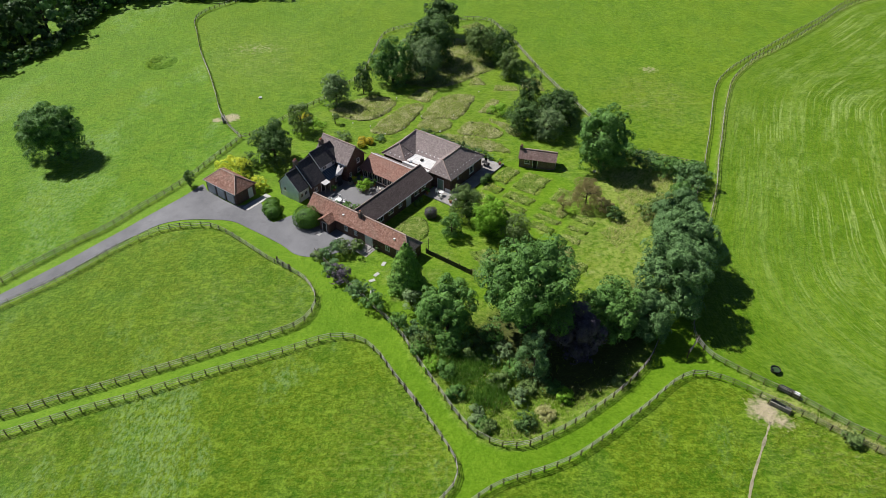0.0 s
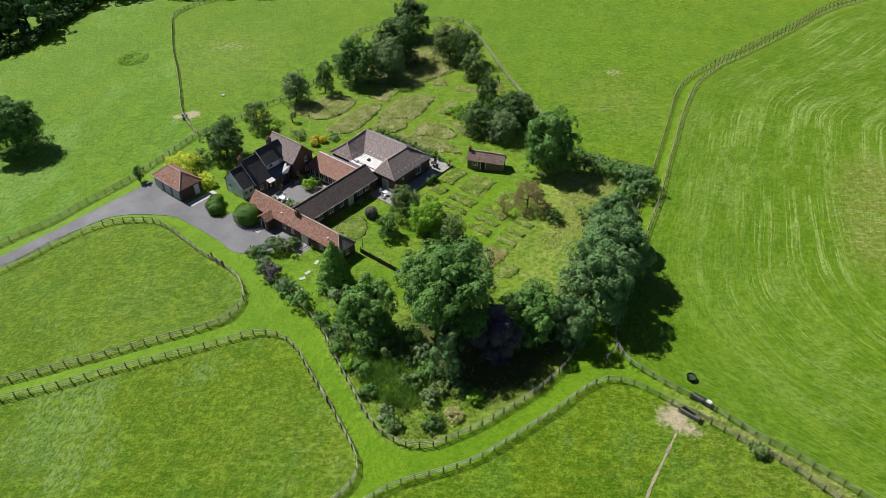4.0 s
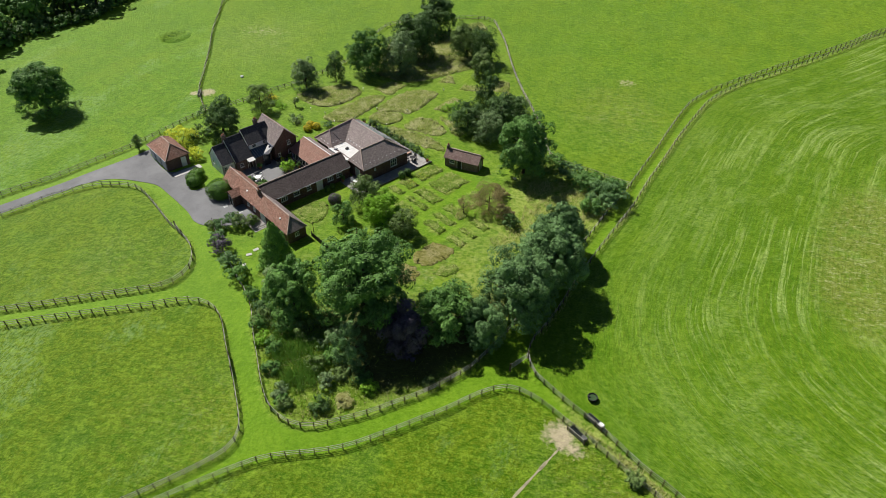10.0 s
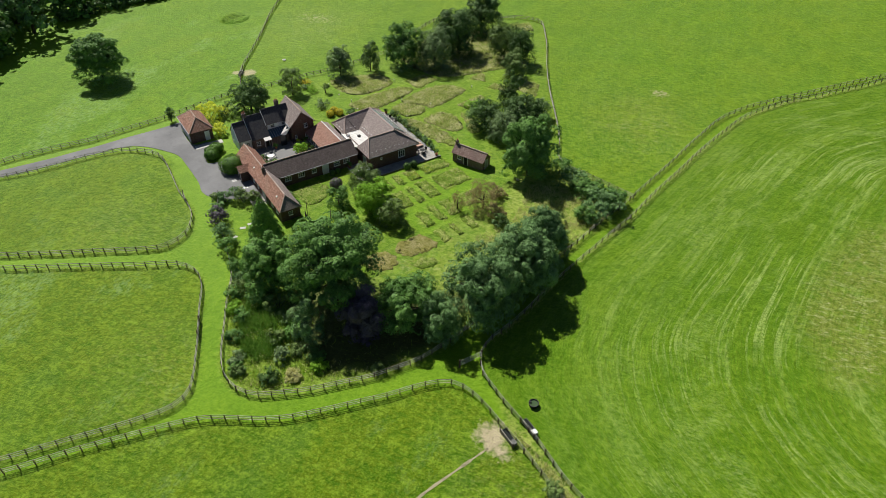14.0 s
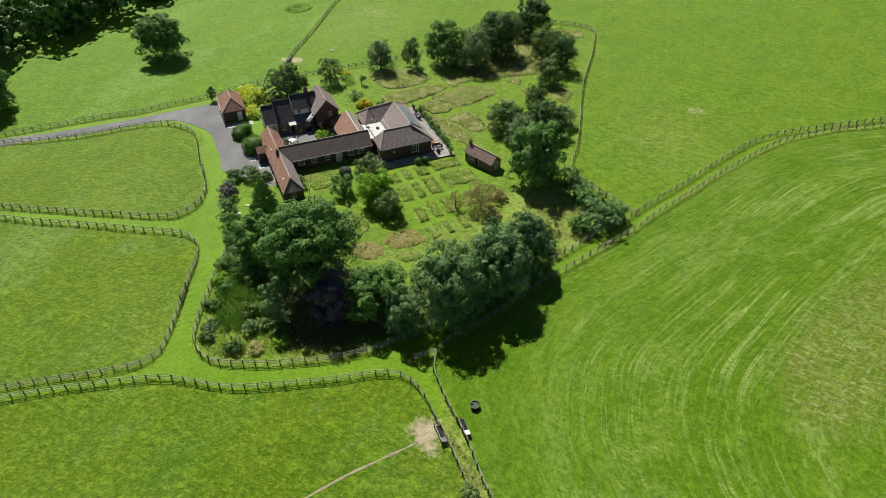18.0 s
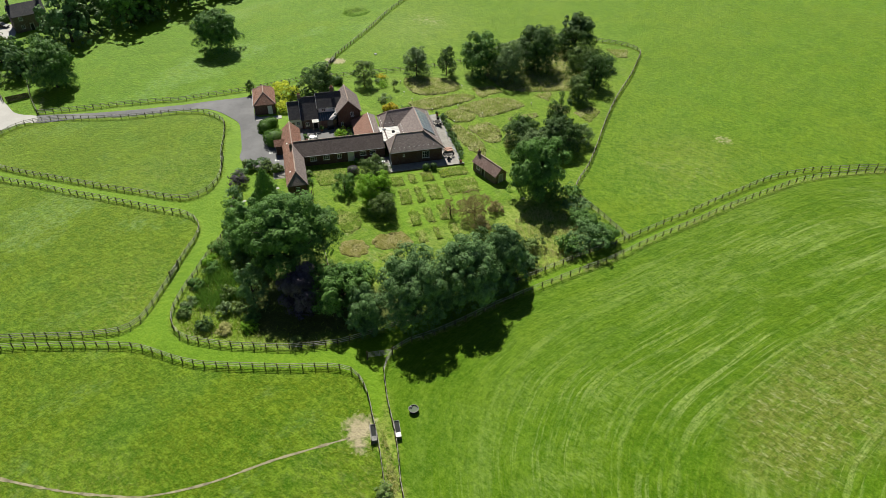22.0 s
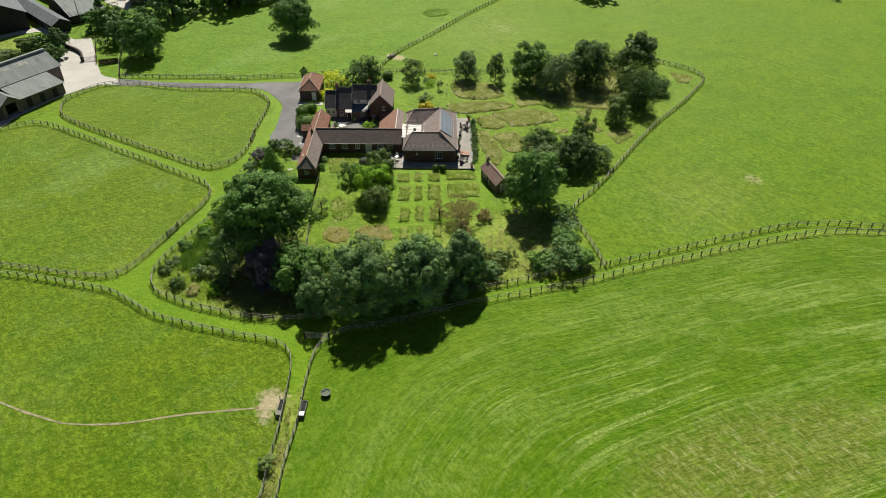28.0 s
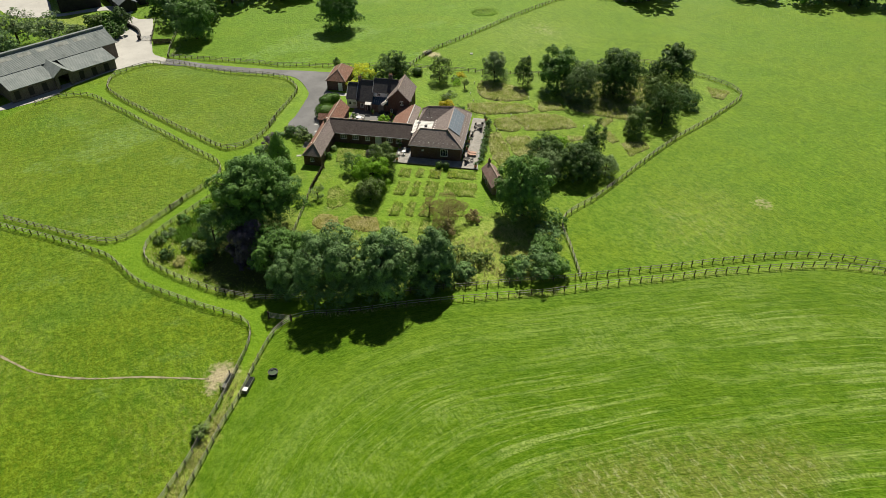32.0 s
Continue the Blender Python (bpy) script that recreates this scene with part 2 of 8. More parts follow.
MEADOWS = [  # wild-flower beds of the north garden
    [(-25.5, 143), (-22.5, 146.3), (-16, 149.9), (-10.8, 147), (-12.4, 141.4), (-17.1, 138.2), (-22.3, 140.0)], [(-15.4, 134.5), (-8.3, 145.4), (-4.2, 144.4), (-8.4, 134.4), (-12, 132.3)],
    [(-4.7, 139.2), (-0.1, 148.8), (7.4, 149), (4, 139), (0.7, 138.9)], [(-4.9, 134.7), (-4.3, 138.2), (1.3, 138.2), (2.1, 135.7), (-0.7, 132.9)],
    [(1.2, 129.6), (0.4, 132.6), (8, 130.6), (12.8, 127.6), (14.2, 124.7), (8.2, 126.2)], [(3.4, 132.9), (5.5, 136.9), (9.6, 136.4), (13.2, 132.2), (11.4, 130.4), (7.1, 131.4)],
    [(-8.3, 148.7), (-5.1, 153.1), (-1.1, 151.9), (-3.3, 146.2)], [(6.3, 154.7), (8.3, 159.6), (10.7, 154.8)], [(18.7, 152.6), (20.2, 157.9), (23.2, 156.9), (24.2, 150.6)],
    [(5.1, 190.7), (10, 193.8), (12.7, 188.8), (10.8, 187.4)], [(-17, 163), (-2, 153.5), (9, 160), (13, 166), (7, 181), (-6, 184), (-13, 172)],
    [(8.2, 141.4), (11.6, 147.6), (13.2, 146.6), (11.4, 140.4)], [(12.2, 151.6), (12.9, 154.3), (17.8, 153.0), (18.0, 150.9)],
    [(10.2, 138.0), (14.1, 136.0), (17.0, 131.9), (16.0, 130.4), (13.4, 133.6)]]
SCORCHED = [[(16.2, 90.5), (17.3, 92.6), (19.3, 94.9), (22.8, 93.7), (22.2, 91.5), (19.7, 88.8), (17.5, 88.9)], [(13.1, 85.0), (13.6, 87.4), (16.2, 88.2), (18.3, 86.5), (17.5, 84.3), (14.8, 83.5)]]
LAWN_ROUGH = [[(-9.2, 97.8), (-7.7, 100), (-5.8, 102.4), (-2.8, 101.4), (-2.2, 97.6), (-3.8, 95.4), (-6, 96.2)], [(5.2, 90.7), (5, 92.3), (8.5, 93.1), (11.8, 91.6), (12.2, 88.4), (9.2, 88.2)], [(20.6, 87.2), (21.7, 89.3), (24.0, 89.8), (24.3, 87.8), (22.2, 86.5)]]
BEDS_AB = [(-0.9, -7.8, 1.7, -3.8), (2.6, -7.6, 4.3, -3.4), (5.3, -7.4, 8.0, -3.3), (9.1, -6.8, 15.2, -3.0), (-0.3, -14.7, 2.2, -8.8), (2.9, -14.6, 4.5, -8.5), (5.4, -14.3, 8.2, -8.0),
           (9.2, -13.2, 15.9, -7.6), (0.2, -21.9, 2.4, -16.6), (3.2, -21.5, 5.0, -15.9), (5.9, -21.2, 8.5, -15.6), (9.9, -20.4, 14.6, -15.6), (6.6, -26.8, 8.5, -22.2), (3.7, -26.9, 5.1, -22.6), (0.4, -27.1, 2.4, -23.0)]
BEDS = [[tuple(ab(a, b)[:2]) for a, b in ((a0 + 0.22, b0 + 0.3), (a1 - 0.22, b0 + 0.3), (a1 - 0.22, b1 - 0.3), (a0 + 0.22, b1 - 0.3))] for a0, b0, a1, b1 in BEDS_AB]
PARCHED = [(12.6, 92.6), (15.0, 88.6), (18.6, 90.4), (22.6, 93), (24.6, 89.4), (24.4, 84.6), (20.4, 82.6), (16.4, 82.6), (11.6, 84.8), (9.4, 88.4)]
SAND = [(41.9, 61.6), (44.2, 62), (46, 60.4), (47.4, 58.7), (45.9, 56.8), (43.6, 57.2), (42.4, 59)]
HORSE_PATH = [(44.2, 57.9), (41.2, 53), (38.8, 49), (35.3, 42), (31, 36), (27.2, 33), (22, 29.5), (12, 24)]
GARDEN = [(-5.5, 72.7), (-3.3, 68.4), (1.8, 59.7), (6.2, 55), (8.8, 54.1), (11.5, 54.3), (17.9, 57.6), (25.2, 63), (30.8, 69), (37.6, 83), (41.2, 91), (46.2, 103.3), (51.2, 115.3),
          (45.3, 120.6), (36.9, 124.7), (31, 142.4), (23, 164.8), (16, 188.3), (13.6, 193.8), (4, 195.3), (-12, 190.3), (-18, 175), (-19.6, 161), (-28.2, 147.6), (-43, 130.8),
          (-49.8, 114), (-45, 112.5), (-24, 98), (-21.4, 91.6), (-12.6, 80.8)]
COPSE = [(-5.5, 72.7), (-3.3, 68.4), (-0.6, 63.8), (1.8, 59.7), (6.2, 55), (8.8, 54.1), (11.5, 54.3), (17.9, 57.6), (25.2, 63), (30.8, 69), (34, 75), (37.6, 83), (41.2, 91), (46, 103.3),
         (50.6, 114.8), (37, 124), (30, 119), (31, 104), (27, 90), (21, 83), (10, 82), (0, 79)]


# outline of the copse floor that is coloured dark to stand for tree shade
COPSE_SHADE = [(4, 75), (9, 69), (13.5, 63.4), (19, 61.6), (25, 65), (29, 69.5), (32, 75), (35.5, 83), (31, 85), (24, 80), (12, 80)]


# ---- materials ----
class Nodes:
    """Short hand for a node material."""

    def __init__(self, name):
        self.m = bpy.data.materials.new(name)
        self.m.use_nodes = True
        self.t = self.m.node_tree
        self.bsdf = self.t.nodes["Principled BSDF"]
        self.out = self.t.nodes["Material Output"]

    def add(self, kind, **props):
        n = self.t.nodes.new("ShaderNode" + kind)
        if "operation" in props:
            n.operation = props["operation"]
        if "data_type" in props:
            n.data_type, n.blend_type = props["data_type"], props["blend_type"]
        return n

    def link(self, a, b):
        self.t.links.new(a, b)
        return b

    def coords(self, which="Object"):
        return self.add("TexCoord").outputs[which]

    def position(self):
        return self.add("NewGeometry").outputs["Position"]

    def noise(self, vec, scale, detail=3.0, rough=0.55, out="Fac"):
        n = self.add("TexNoise")
        n.inputs["Scale"].default_value, n.inputs["Detail"].default_value, n.inputs["Roughness"].default_value = scale, detail, rough
        self.link(vec, n.inputs["Vector"])
        return n.outputs[out]

    def stretch(self, vec, sx, sy, sz, rz=0.0):
        n = self.add("Mapping")
        n.inputs["Scale"].default_value = (sx, sy, sz)
        n.inputs["Rotation"].default_value = (0, 0, rz)
        self.link(vec, n.inputs["Vector"])
        return n.outputs[0]

    def ramp(self, fac, *stops):
        n = self.add("ValToRGB")
        e = n.color_ramp.elements
        while len(e) < len(stops):
            e.new(0.5)
        for el, (p, c) in zip(e, stops):
            el.position, el.color = p, (*c, 1) if len(c) == 3 else c
        self.link(fac, n.inputs[0])
        return n.outputs[0]

    def band(self, fac, lo, hi):
        """0 below lo, 1 above hi."""
        n = self.add("MapRange")
        n.inputs[1].default_value, n.inputs[2].default_value = lo, hi
        self.link(fac, n.inputs[0])
        return n.outputs[0]

    def math(self, op, a, b=None):
        n = self.add("Math", operation=op)
        for i, val in enumerate((a, b)):
            if val is None:
                continue
            if isinstance(val, (int, float)):
                n.inputs[i].default_value = val
            else:
                self.link(val, n.inputs[i])
        return n.outputs[0]

    def mix(self, fac, a, b, blend="MIX"):
        n = self.add("Mix", data_type="RGBA", blend_type=blend)
        for sock, val in ((n.inputs[0], fac), (n.inputs[6], a), (n.inputs[7], b)):
            if isinstance(val, (int, float)):
                sock.default_value = val
            elif isinstance(val, tuple):
                sock.default_value = (*val, 1)
            else:
                self.link(val, sock)
        return n.outputs[2]

    def attr(self, name, out="Fac"):
        n = self.add("Attribute")
        n.attribute_name = name
        return n.outputs[out]

    def split(self, col):
        n = self.add("SeparateColor")
        self.link(col, n.inputs[0])
        return n.outputs

    def bump(self, height, strength, distance):
        n = self.add("Bump")
        n.inputs["Strength"].default_value, n.inputs["Distance"].default_value = strength, distance
        self.link(height, n.inputs["Height"])
        self.link(n.outputs[0], self.bsdf.inputs["Normal"])
        return n.outputs[0]

    def done(self, color=None, rough=0.8, spec=0.3, metal=0.0):
        b = self.bsdf
        if isinstance(color, tuple):
            b.inputs["Base Color"].default_value = (*color, 1)
        elif color is not None:
            self.link(color, b.inputs["Base Color"])
        if isinstance(rough, (int, float)):
            b.inputs["Roughness"].default_value = rough
        else:
            self.link(rough, b.inputs["Roughness"])
        b.inputs["Specular IOR Level"].default_value, b.inputs["Metallic"].default_value = spec, metal
        return self.m


def plain(name, color, rough=0.7, spec=0.3, metal=0.0, vary=0.12, scale=1.5, bump=0.0):
    """Paint, plaster or plastic with slight soiling at two scales."""
    n = Nodes(name)
    p = n.position()
    big, fine = n.noise(p, scale * 0.35, 4), n.noise(p, scale * 6, 3)
    dark = tuple(c * (1 - 2 * vary) for c in color)
    light = tuple(min(1, c * (1 + vary)) for c in color)
    c = n.mix(n.band(big, 0.3, 0.7), dark, light)
    c = n.mix(n.math("MULTIPLY", n.band(fine, 0.45, 0.75), 0.35), c, dark)
    if bump:
        n.bump(fine, bump, 0.02)
    return n.done(c, rough, spec, metal)


def leaf_material(name, dark, light, gloss=1.0, sheer=0.06):
    """Leaves: colour varied leaf by leaf and bough by bough, part of the light goes through."""
    n = Nodes(name)
    geo = n.add("NewGeometry")
    rnd = geo.outputs["Random Per Island"]
    obj = n.add("ObjectInfo").outputs["Random"]
    big = n.noise(geo.outputs["Position"], 0.45, 3)
    f = n.math("ADD", n.math("MULTIPLY", rnd, 0.5), n.math("MULTIPLY", n.band(big, 0.3, 0.7), 0.5))
    c = n.mix(f, dark, light)
    c = n.mix(n.math("MULTIPLY", obj, 0.25), c, tuple(v * 0.7 for v in dark))
    b = n.bsdf
    n.done(c, 0.55, gloss * 0.17)
    tr = n.add("BsdfTranslucent")
    n.link(n.mix(0.5, c, tuple(min(1, v * 1.4) for v in light)), tr.inputs[0])
    mx = n.add("MixShader")
    mx.inputs[0].default_value = sheer
    n.link(b.outputs[0], mx.inputs[1])
    n.link(tr.outputs[0], mx.inputs[2])
    n.link(mx.outputs[0], n.out.inputs[0])
    return n.m


def tile_material(name, cols, course=0.1, width=0.165, moss=0.25):
    """Plain clay tiles: courses, single tiles fired lighter and darker, lichen."""
    n = Nodes(name)
    uv = n.coords("UV")
    br = n.add("TexBrick")
    br.inputs["Scale"].default_value = 1.0
    br.inputs["Brick Width"].default_value, br.inputs["Row Height"].default_value = width * 2, course * 2
    br.inputs["Mortar Size"].default_value, br.inputs["Mortar Smooth"].default_value = 0.012, 0.3
    br.inputs["Color1"].default_value, br.inputs["Color2"].default_value = (0, 0, 0, 1), (1, 1, 1, 1)
    br.inputs["Mortar"].default_value = (0.2, 0.2, 0.2, 1)
    n.link(uv, br.inputs["Vector"])
    p = n.position()
    spot = n.noise(p, 3.2, 3)
    big = n.noise(p, 0.55, 4)
    f = n.math("ADD", n.math("MULTIPLY", br.outputs[0], 0.35), n.math("MULTIPLY", n.band(spot, 0.25, 0.75), 0.65))
    c = n.ramp(f, (0.05, cols[0]), (0.45, cols[1]), (0.9, cols[2]))
    c = n.mix(n.math("MULTIPLY", n.band(big, 0.45, 0.72), moss), c, (0.2, 0.19, 0.15))
    c = n.mix(n.math("MULTIPLY", br.outputs["Fac"], 0.55), c, tuple(v * 0.3 for v in cols[0]))
    n.bump(n.math("SUBTRACT", f, br.outputs["Fac"]), 0.5, 0.03)
    return n.done(c, 0.75, 0.25)


def brick_material(name, c1, c2, mortar):
    n = Nodes(name)
    br = n.add("TexBrick")
    br.inputs["Scale"].default_value = 1.0
    br.inputs["Brick Width"].default_value, br.inputs["Row Height"].default_value = 0.225, 0.075
    br.inputs["Mortar Size"].default_value = 0.008
    br.inputs["Color1"].default_value, br.inputs["Color2"].default_value, br.inputs["Mortar"].default_value = (*c1, 1), (*c2, 1), (*mortar, 1)
    n.link(n.coords("UV"), br.inputs["Vector"])
    big = n.noise(n.position(), 0.8, 4)
    c = n.mix(n.math("MULTIPLY", n.band(big, 0.4, 0.75), 0.4), br.outputs[0], tuple(v * 0.5 for v in c1))
    n.bump(br.outputs["Fac"], -0.3, 0.01)
    return n.done(c, 0.85, 0.2)


def ground_material():
    """Turf: pasture, mown ways, hay meadow, rough grass and bare earth by zones of the plan."""
    n = Nodes("turf")
    p = n.position()
    z1, z2 = n.split(n.attr("zone_a", "Color")), n.split(n.attr("zone_b", "Color"))
    mown, rough, bare = z1[0], z1[1], z1[2]
    hay, pad, dry = z2[0], z2[1], z2[2]
    inv = lambda v: n.math("SUBTRACT", 1.0, v)
    mul = lambda a, b: n.math("MULTIPLY", a, b)
    broad, mid = n.noise(p, 0.035, 4), n.noise(p, 0.22, 5, 0.6)
    clump, blade = n.noise(p, 1.3, 3, 0.6), n.noise(p, 3.4, 4, 0.7)
    lay = n.noise(n.stretch(p, 1.1, 3.0, 1.0, 0.5), 1.0, 4, 0.7)
    # pasture
    past = n.mix(n.band(mid, 0.3, 0.7), (0.0500, 0.1720, 0.0020), (0.1080, 0.2540, 0.0042))
    past = n.mix(mul(n.band(broad, 0.42, 0.58), 0.6), past, (0.150, 0.225, 0.008))
    past = n.mix(mul(n.band(n.noise(p, 0.07, 4, 0.6), 0.52, 0.60), 0.5), past, (0.060, 0.190, 0.010))
    # paddocks, eaten down and yellower, with cold green patches
    c_pad = n.mix(n.band(mid, 0.32, 0.68), (0.048, 0.097, 0.003), (0.100, 0.140, 0.006))
    c_pad = n.mix(mul(n.band(n.noise(p, 0.05, 3), 0.42, 0.58), 0.6), c_pad, (0.110, 0.150, 0.005))
    c_pad = n.mix(mul(n.band(n.noise(p, 0.08, 5, 0.6), 0.52, 0.62), 0.6), c_pad, (0.052, 0.145, 0.022))
    comb = n.noise(n.stretch(p, 0.10, 1.5, 1.0, -0.45), 1.0, 3, 0.6)
    c_pad = n.mix(mul(n.band(comb, 0.55, 0.66), 0.35), c_pad, (0.150, 0.215, 0.022))
    col = n.mix(pad, past, c_pad)
    # hay meadow: combed stubble, swaths and wheel marks lie in lines beside the lane, half gone
    sw = n.add("VectorMath", operation="ADD")
    n.link(n.attr("swath", "Vector"), sw.inputs[0])
    bend = n.add("VectorMath", operation="SCALE")
    bend.inputs["Scale"].default_value = 0.8
    n.link(n.noise(p, 0.11, 3, 0.5, "Color"), bend.inputs[0])
    n.link(bend.outputs[0], sw.inputs[1])
    sw = sw.outputs[0]
    c_hay = n.mix(n.band(mid, 0.3, 0.7), (0.0410, 0.1230, 0.0020), (0.0760, 0.1650, 0.0040))
    wide = n.noise(n.stretch(sw, 0.24, 0.009, 1.0), 1.0, 3, 0.55)
    c_hay = n.mix(mul(n.band(wide, 0.50, 0.60), 0.30), c_hay, (0.150, 0.255, 0.030))
    c_hay = n.mix(mul(n.band(wide, 0.46, 0.36), 0.20), c_hay, (0.046, 0.142, 0.004))
    fib = n.noise(n.stretch(sw, 1.7, 0.42, 1.0), 1.0, 5, 0.70)
    c_hay = n.mix(mul(n.band(fib, 0.51, 0.62), 0.50), c_hay, (0.150, 0.245, 0.022))
    c_hay = n.mix(mul(n.band(fib, 0.49, 0.38), 0.50), c_hay, (0.024, 0.082, 0.002))
    # a pale swath for each pass of the mower
    across = n.add("SeparateXYZ")
    n.link(sw, across.inputs[0])
    wave = n.math("COSINE", mul(n.math("SUBTRACT", across.outputs[0], 8.6), 2 * math.pi / 7.0))
    swath = mul(n.band(wave, 0.50, 0.95), n.band(n.noise(n.stretch(sw, 0.35, 0.035, 1.0), 1.0, 3, 0.6), 0.44, 0.60))
    swath = mul(mul(swath, n.band(fib, 0.40, 0.60)), n.attr("zone_c", "Alpha"))
    c_hay = n.mix(mul(swath, 0.80), c_hay, (0.285, 0.385, 0.105))
    patch = mul(n.band(n.noise(p, 0.055, 5, 0.65), 0.42, 0.58), n.attr("zone_c", "Alpha"))
    lines = n.noise(n.stretch(sw, 2.1, 0.040, 1.0), 1.0, 4, 0.62)
    lines = mul(mul(n.band(lines, 0.53, 0.59), patch), n.band(blade, 0.34, 0.58))
    c_hay = n.mix(mul(lines, 0.92), c_hay, (0.370, 0.455, 0.155))
    haze = mul(n.band(n.noise(n.stretch(sw, 0.16, 0.08, 1.0), 1.0, 6, 0.7), 0.51, 0.62), n.band(lay, 0.40, 0.60))
    c_hay = n.mix(mul(haze, mul(0.64, n.attr("zone_c", "Alpha"))), c_hay, (0.310, 0.400, 0.130))
    col = n.mix(hay, col, c_hay)
    # dead thatch
    c_dry = n.mix(n.band(clump, 0.40, 0.62), (0.095, 0.114, 0.018), (0.185, 0.188, 0.054))
    c_dry = n.mix(mul(n.band(n.noise(n.stretch(p, 0.6, 1.6, 1.0), 0.9, 5, 0.7), 0.51, 0.61), n.band(lay, 0.42, 0.58)), c_dry, (0.43, 0.415, 0.235))
    col = n.mix(mul(dry, n.band(n.noise(p, 0.35, 5, 0.65), 0.30, 0.50)), col, c_dry)
    # mown ways and lawns
    c_mown = n.mix(n.band(mid, 0.3, 0.7), (0.076, 0.175, 0.0050), (0.130, 0.238, 0.0098))
    col = n.mix(mown, col, c_mown)
    # rank growth
    c_rough = n.mix(n.band(clump, 0.36, 0.64), (0.120, 0.190, 0.018), (0.340, 0.360, 0.110))
    col = n.mix(rough, col, c_rough)
    z3 = n.split(n.attr("zone_c", "Color"))
    clover, lush = z3[0], z3[1]
    col = n.mix(mul(lush, 0.6), col, n.mix(n.band(mid, 0.3, 0.7), (0.044, 0.180, 0.003), (0.092, 0.250, 0.008)))
    # grazed clumps, a stride across
    coarse = n.noise(n.stretch(p, 0.8, 1.5, 1.0, 0.35), 0.62, 4, 0.68)
    graze = mul(inv(n.math("MAXIMUM", mown, rough)), inv(mul(hay, 0.7)))
    col = n.mix(mul(n.band(coarse, 0.47, 0.38), mul(graze, 0.78)), col, (0.030, 0.105, 0.003))
    col = n.mix(mul(n.band(coarse, 0.53, 0.62), mul(graze, 0.66)), col, (0.185, 0.300, 0.022))
    stride = n.noise(n.stretch(p, 1.4, 0.7, 1.0, 0.9), 0.30, 4, 0.62)
    col = n.mix(mul(n.band(stride, 0.47, 0.36), mul(graze, 0.34)), col, (0.036, 0.118, 0.003))
    col = n.mix(mul(n.band(stride, 0.53, 0.65), mul(graze, 0.30)), col, (0.170, 0.275, 0.014))
    # mottling over a few strides: eaten patches and rank ones
    mottle = n.noise(n.stretch(p, 1.0, 0.7, 1.0), 0.13, 5, 0.62)
    graze = mul(graze, inv(mul(pad, 0.4)))
    col = n.mix(mul(n.band(mottle, 0.47, 0.38), mul(graze, 0.42)), col, (0.044, 0.142, 0.003))
    col = n.mix(mul(n.band(mottle, 0.53, 0.62), mul(graze, 0.42)), col, (0.155, 0.236, 0.008))
    # tufts and blades
    calm = inv(n.math("MAXIMUM", n.math("MAXIMUM", mul(mown, 0.55), mul(hay, 0.5)), mul(dry, 0.5)))
    tuft = mul(n.band(clump, 0.48, 0.38), mul(calm, 0.68))
    col = n.mix(tuft, col, (0.034, 0.108, 0.003))
    col = n.mix(mul(n.band(clump, 0.53, 0.63), mul(calm, 0.54)), col, (0.190, 0.300, 0.024))
    lit = n.math("MAXIMUM", n.band(blade, 0.53, 0.63), mul(n.band(lay, 0.55, 0.67), 0.8))
    col = n.mix(mul(lit, mul(calm, 0.48)), col, (0.195, 0.300, 0.024))
    low = n.math("MAXIMUM", n.band(blade, 0.48, 0.38), mul(n.band(lay, 0.46, 0.35), 0.8))
    col = n.mix(mul(low, mul(calm, 0.62)), col, (0.022, 0.075, 0.002))
    # pale strands of clover and seed heads lie in drifts
    strand = n.noise(n.stretch(p, 2.4, 1.0, 1.0), 1.0, 5, 0.75)
    drift = mul(n.band(n.noise(n.stretch(p, 1.0, 0.5, 1.0), 0.06, 6, 0.68), 0.54, 0.61), n.band(strand, 0.47, 0.56))
    drift = mul(drift, mul(clover, inv(n.math("MAXIMUM", n.math("MAXIMUM", mown, rough), hay))))
    col = n.mix(mul(drift, 0.60), col, (0.26, 0.39, 0.17))
    # copse floor: litter brown with the trees' deep shade painted in
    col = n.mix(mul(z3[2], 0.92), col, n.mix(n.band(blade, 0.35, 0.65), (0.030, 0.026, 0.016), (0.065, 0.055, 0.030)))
    # bare earth
    soil = n.mix(n.band(mid, 0.3, 0.7), (0.40, 0.325, 0.225), (0.49, 0.405, 0.29))
    col = n.mix(n.band(n.math("ADD", bare, mul(n.math("SUBTRACT", clump, 0.5), 1.1)), 0.36, 0.74), col, soil)
    h = n.math("ADD", mul(clump, calm), mul(n.math("ADD", blade, lay), mul(calm, 0.55)))
    h = n.math("ADD", h, mul(fib, mul(hay, 1.3)))
    n.bump(h, 1.0, 0.32)
    n.done(col, 0.6, 0.4)
    n.bsdf.inputs["Specular Tint"].default_value = (0.50, 0.85, 0.05, 1)
    n.bsdf.inputs["Sheen Weight"].default_value = 0.34
    n.bsdf.inputs["Sheen Roughness"].default_value = 0.5
    n.bsdf.inputs["Sheen Tint"].default_value = (0.80, 1.0, 0.06, 1)
    return n.m


def tarmac(name, c, pale):
    n = Nodes(name)
    p = n.position()
    big, grit = n.noise(p, 0.18, 5, 0.6), n.noise(p, 9, 3, 0.7)
    col = n.mix(n.band(big, 0.32, 0.68), c, pale)
    col = n.mix(n.math("MULTIPLY", n.band(grit, 0.5, 0.7), 0.3), col, tuple(v * 1.35 for v in pale))
    col = n.mix(n.math("MULTIPLY", n.band(n.noise(p, 0.7, 4), 0.58, 0.72), 0.25), col, tuple(v * 0.6 for v in c))
    # thinned where the floor is painted dark as tree shade
    n.bump(grit, 0.3, 0.02)
    return n.done(col, 0.9, 0.2)


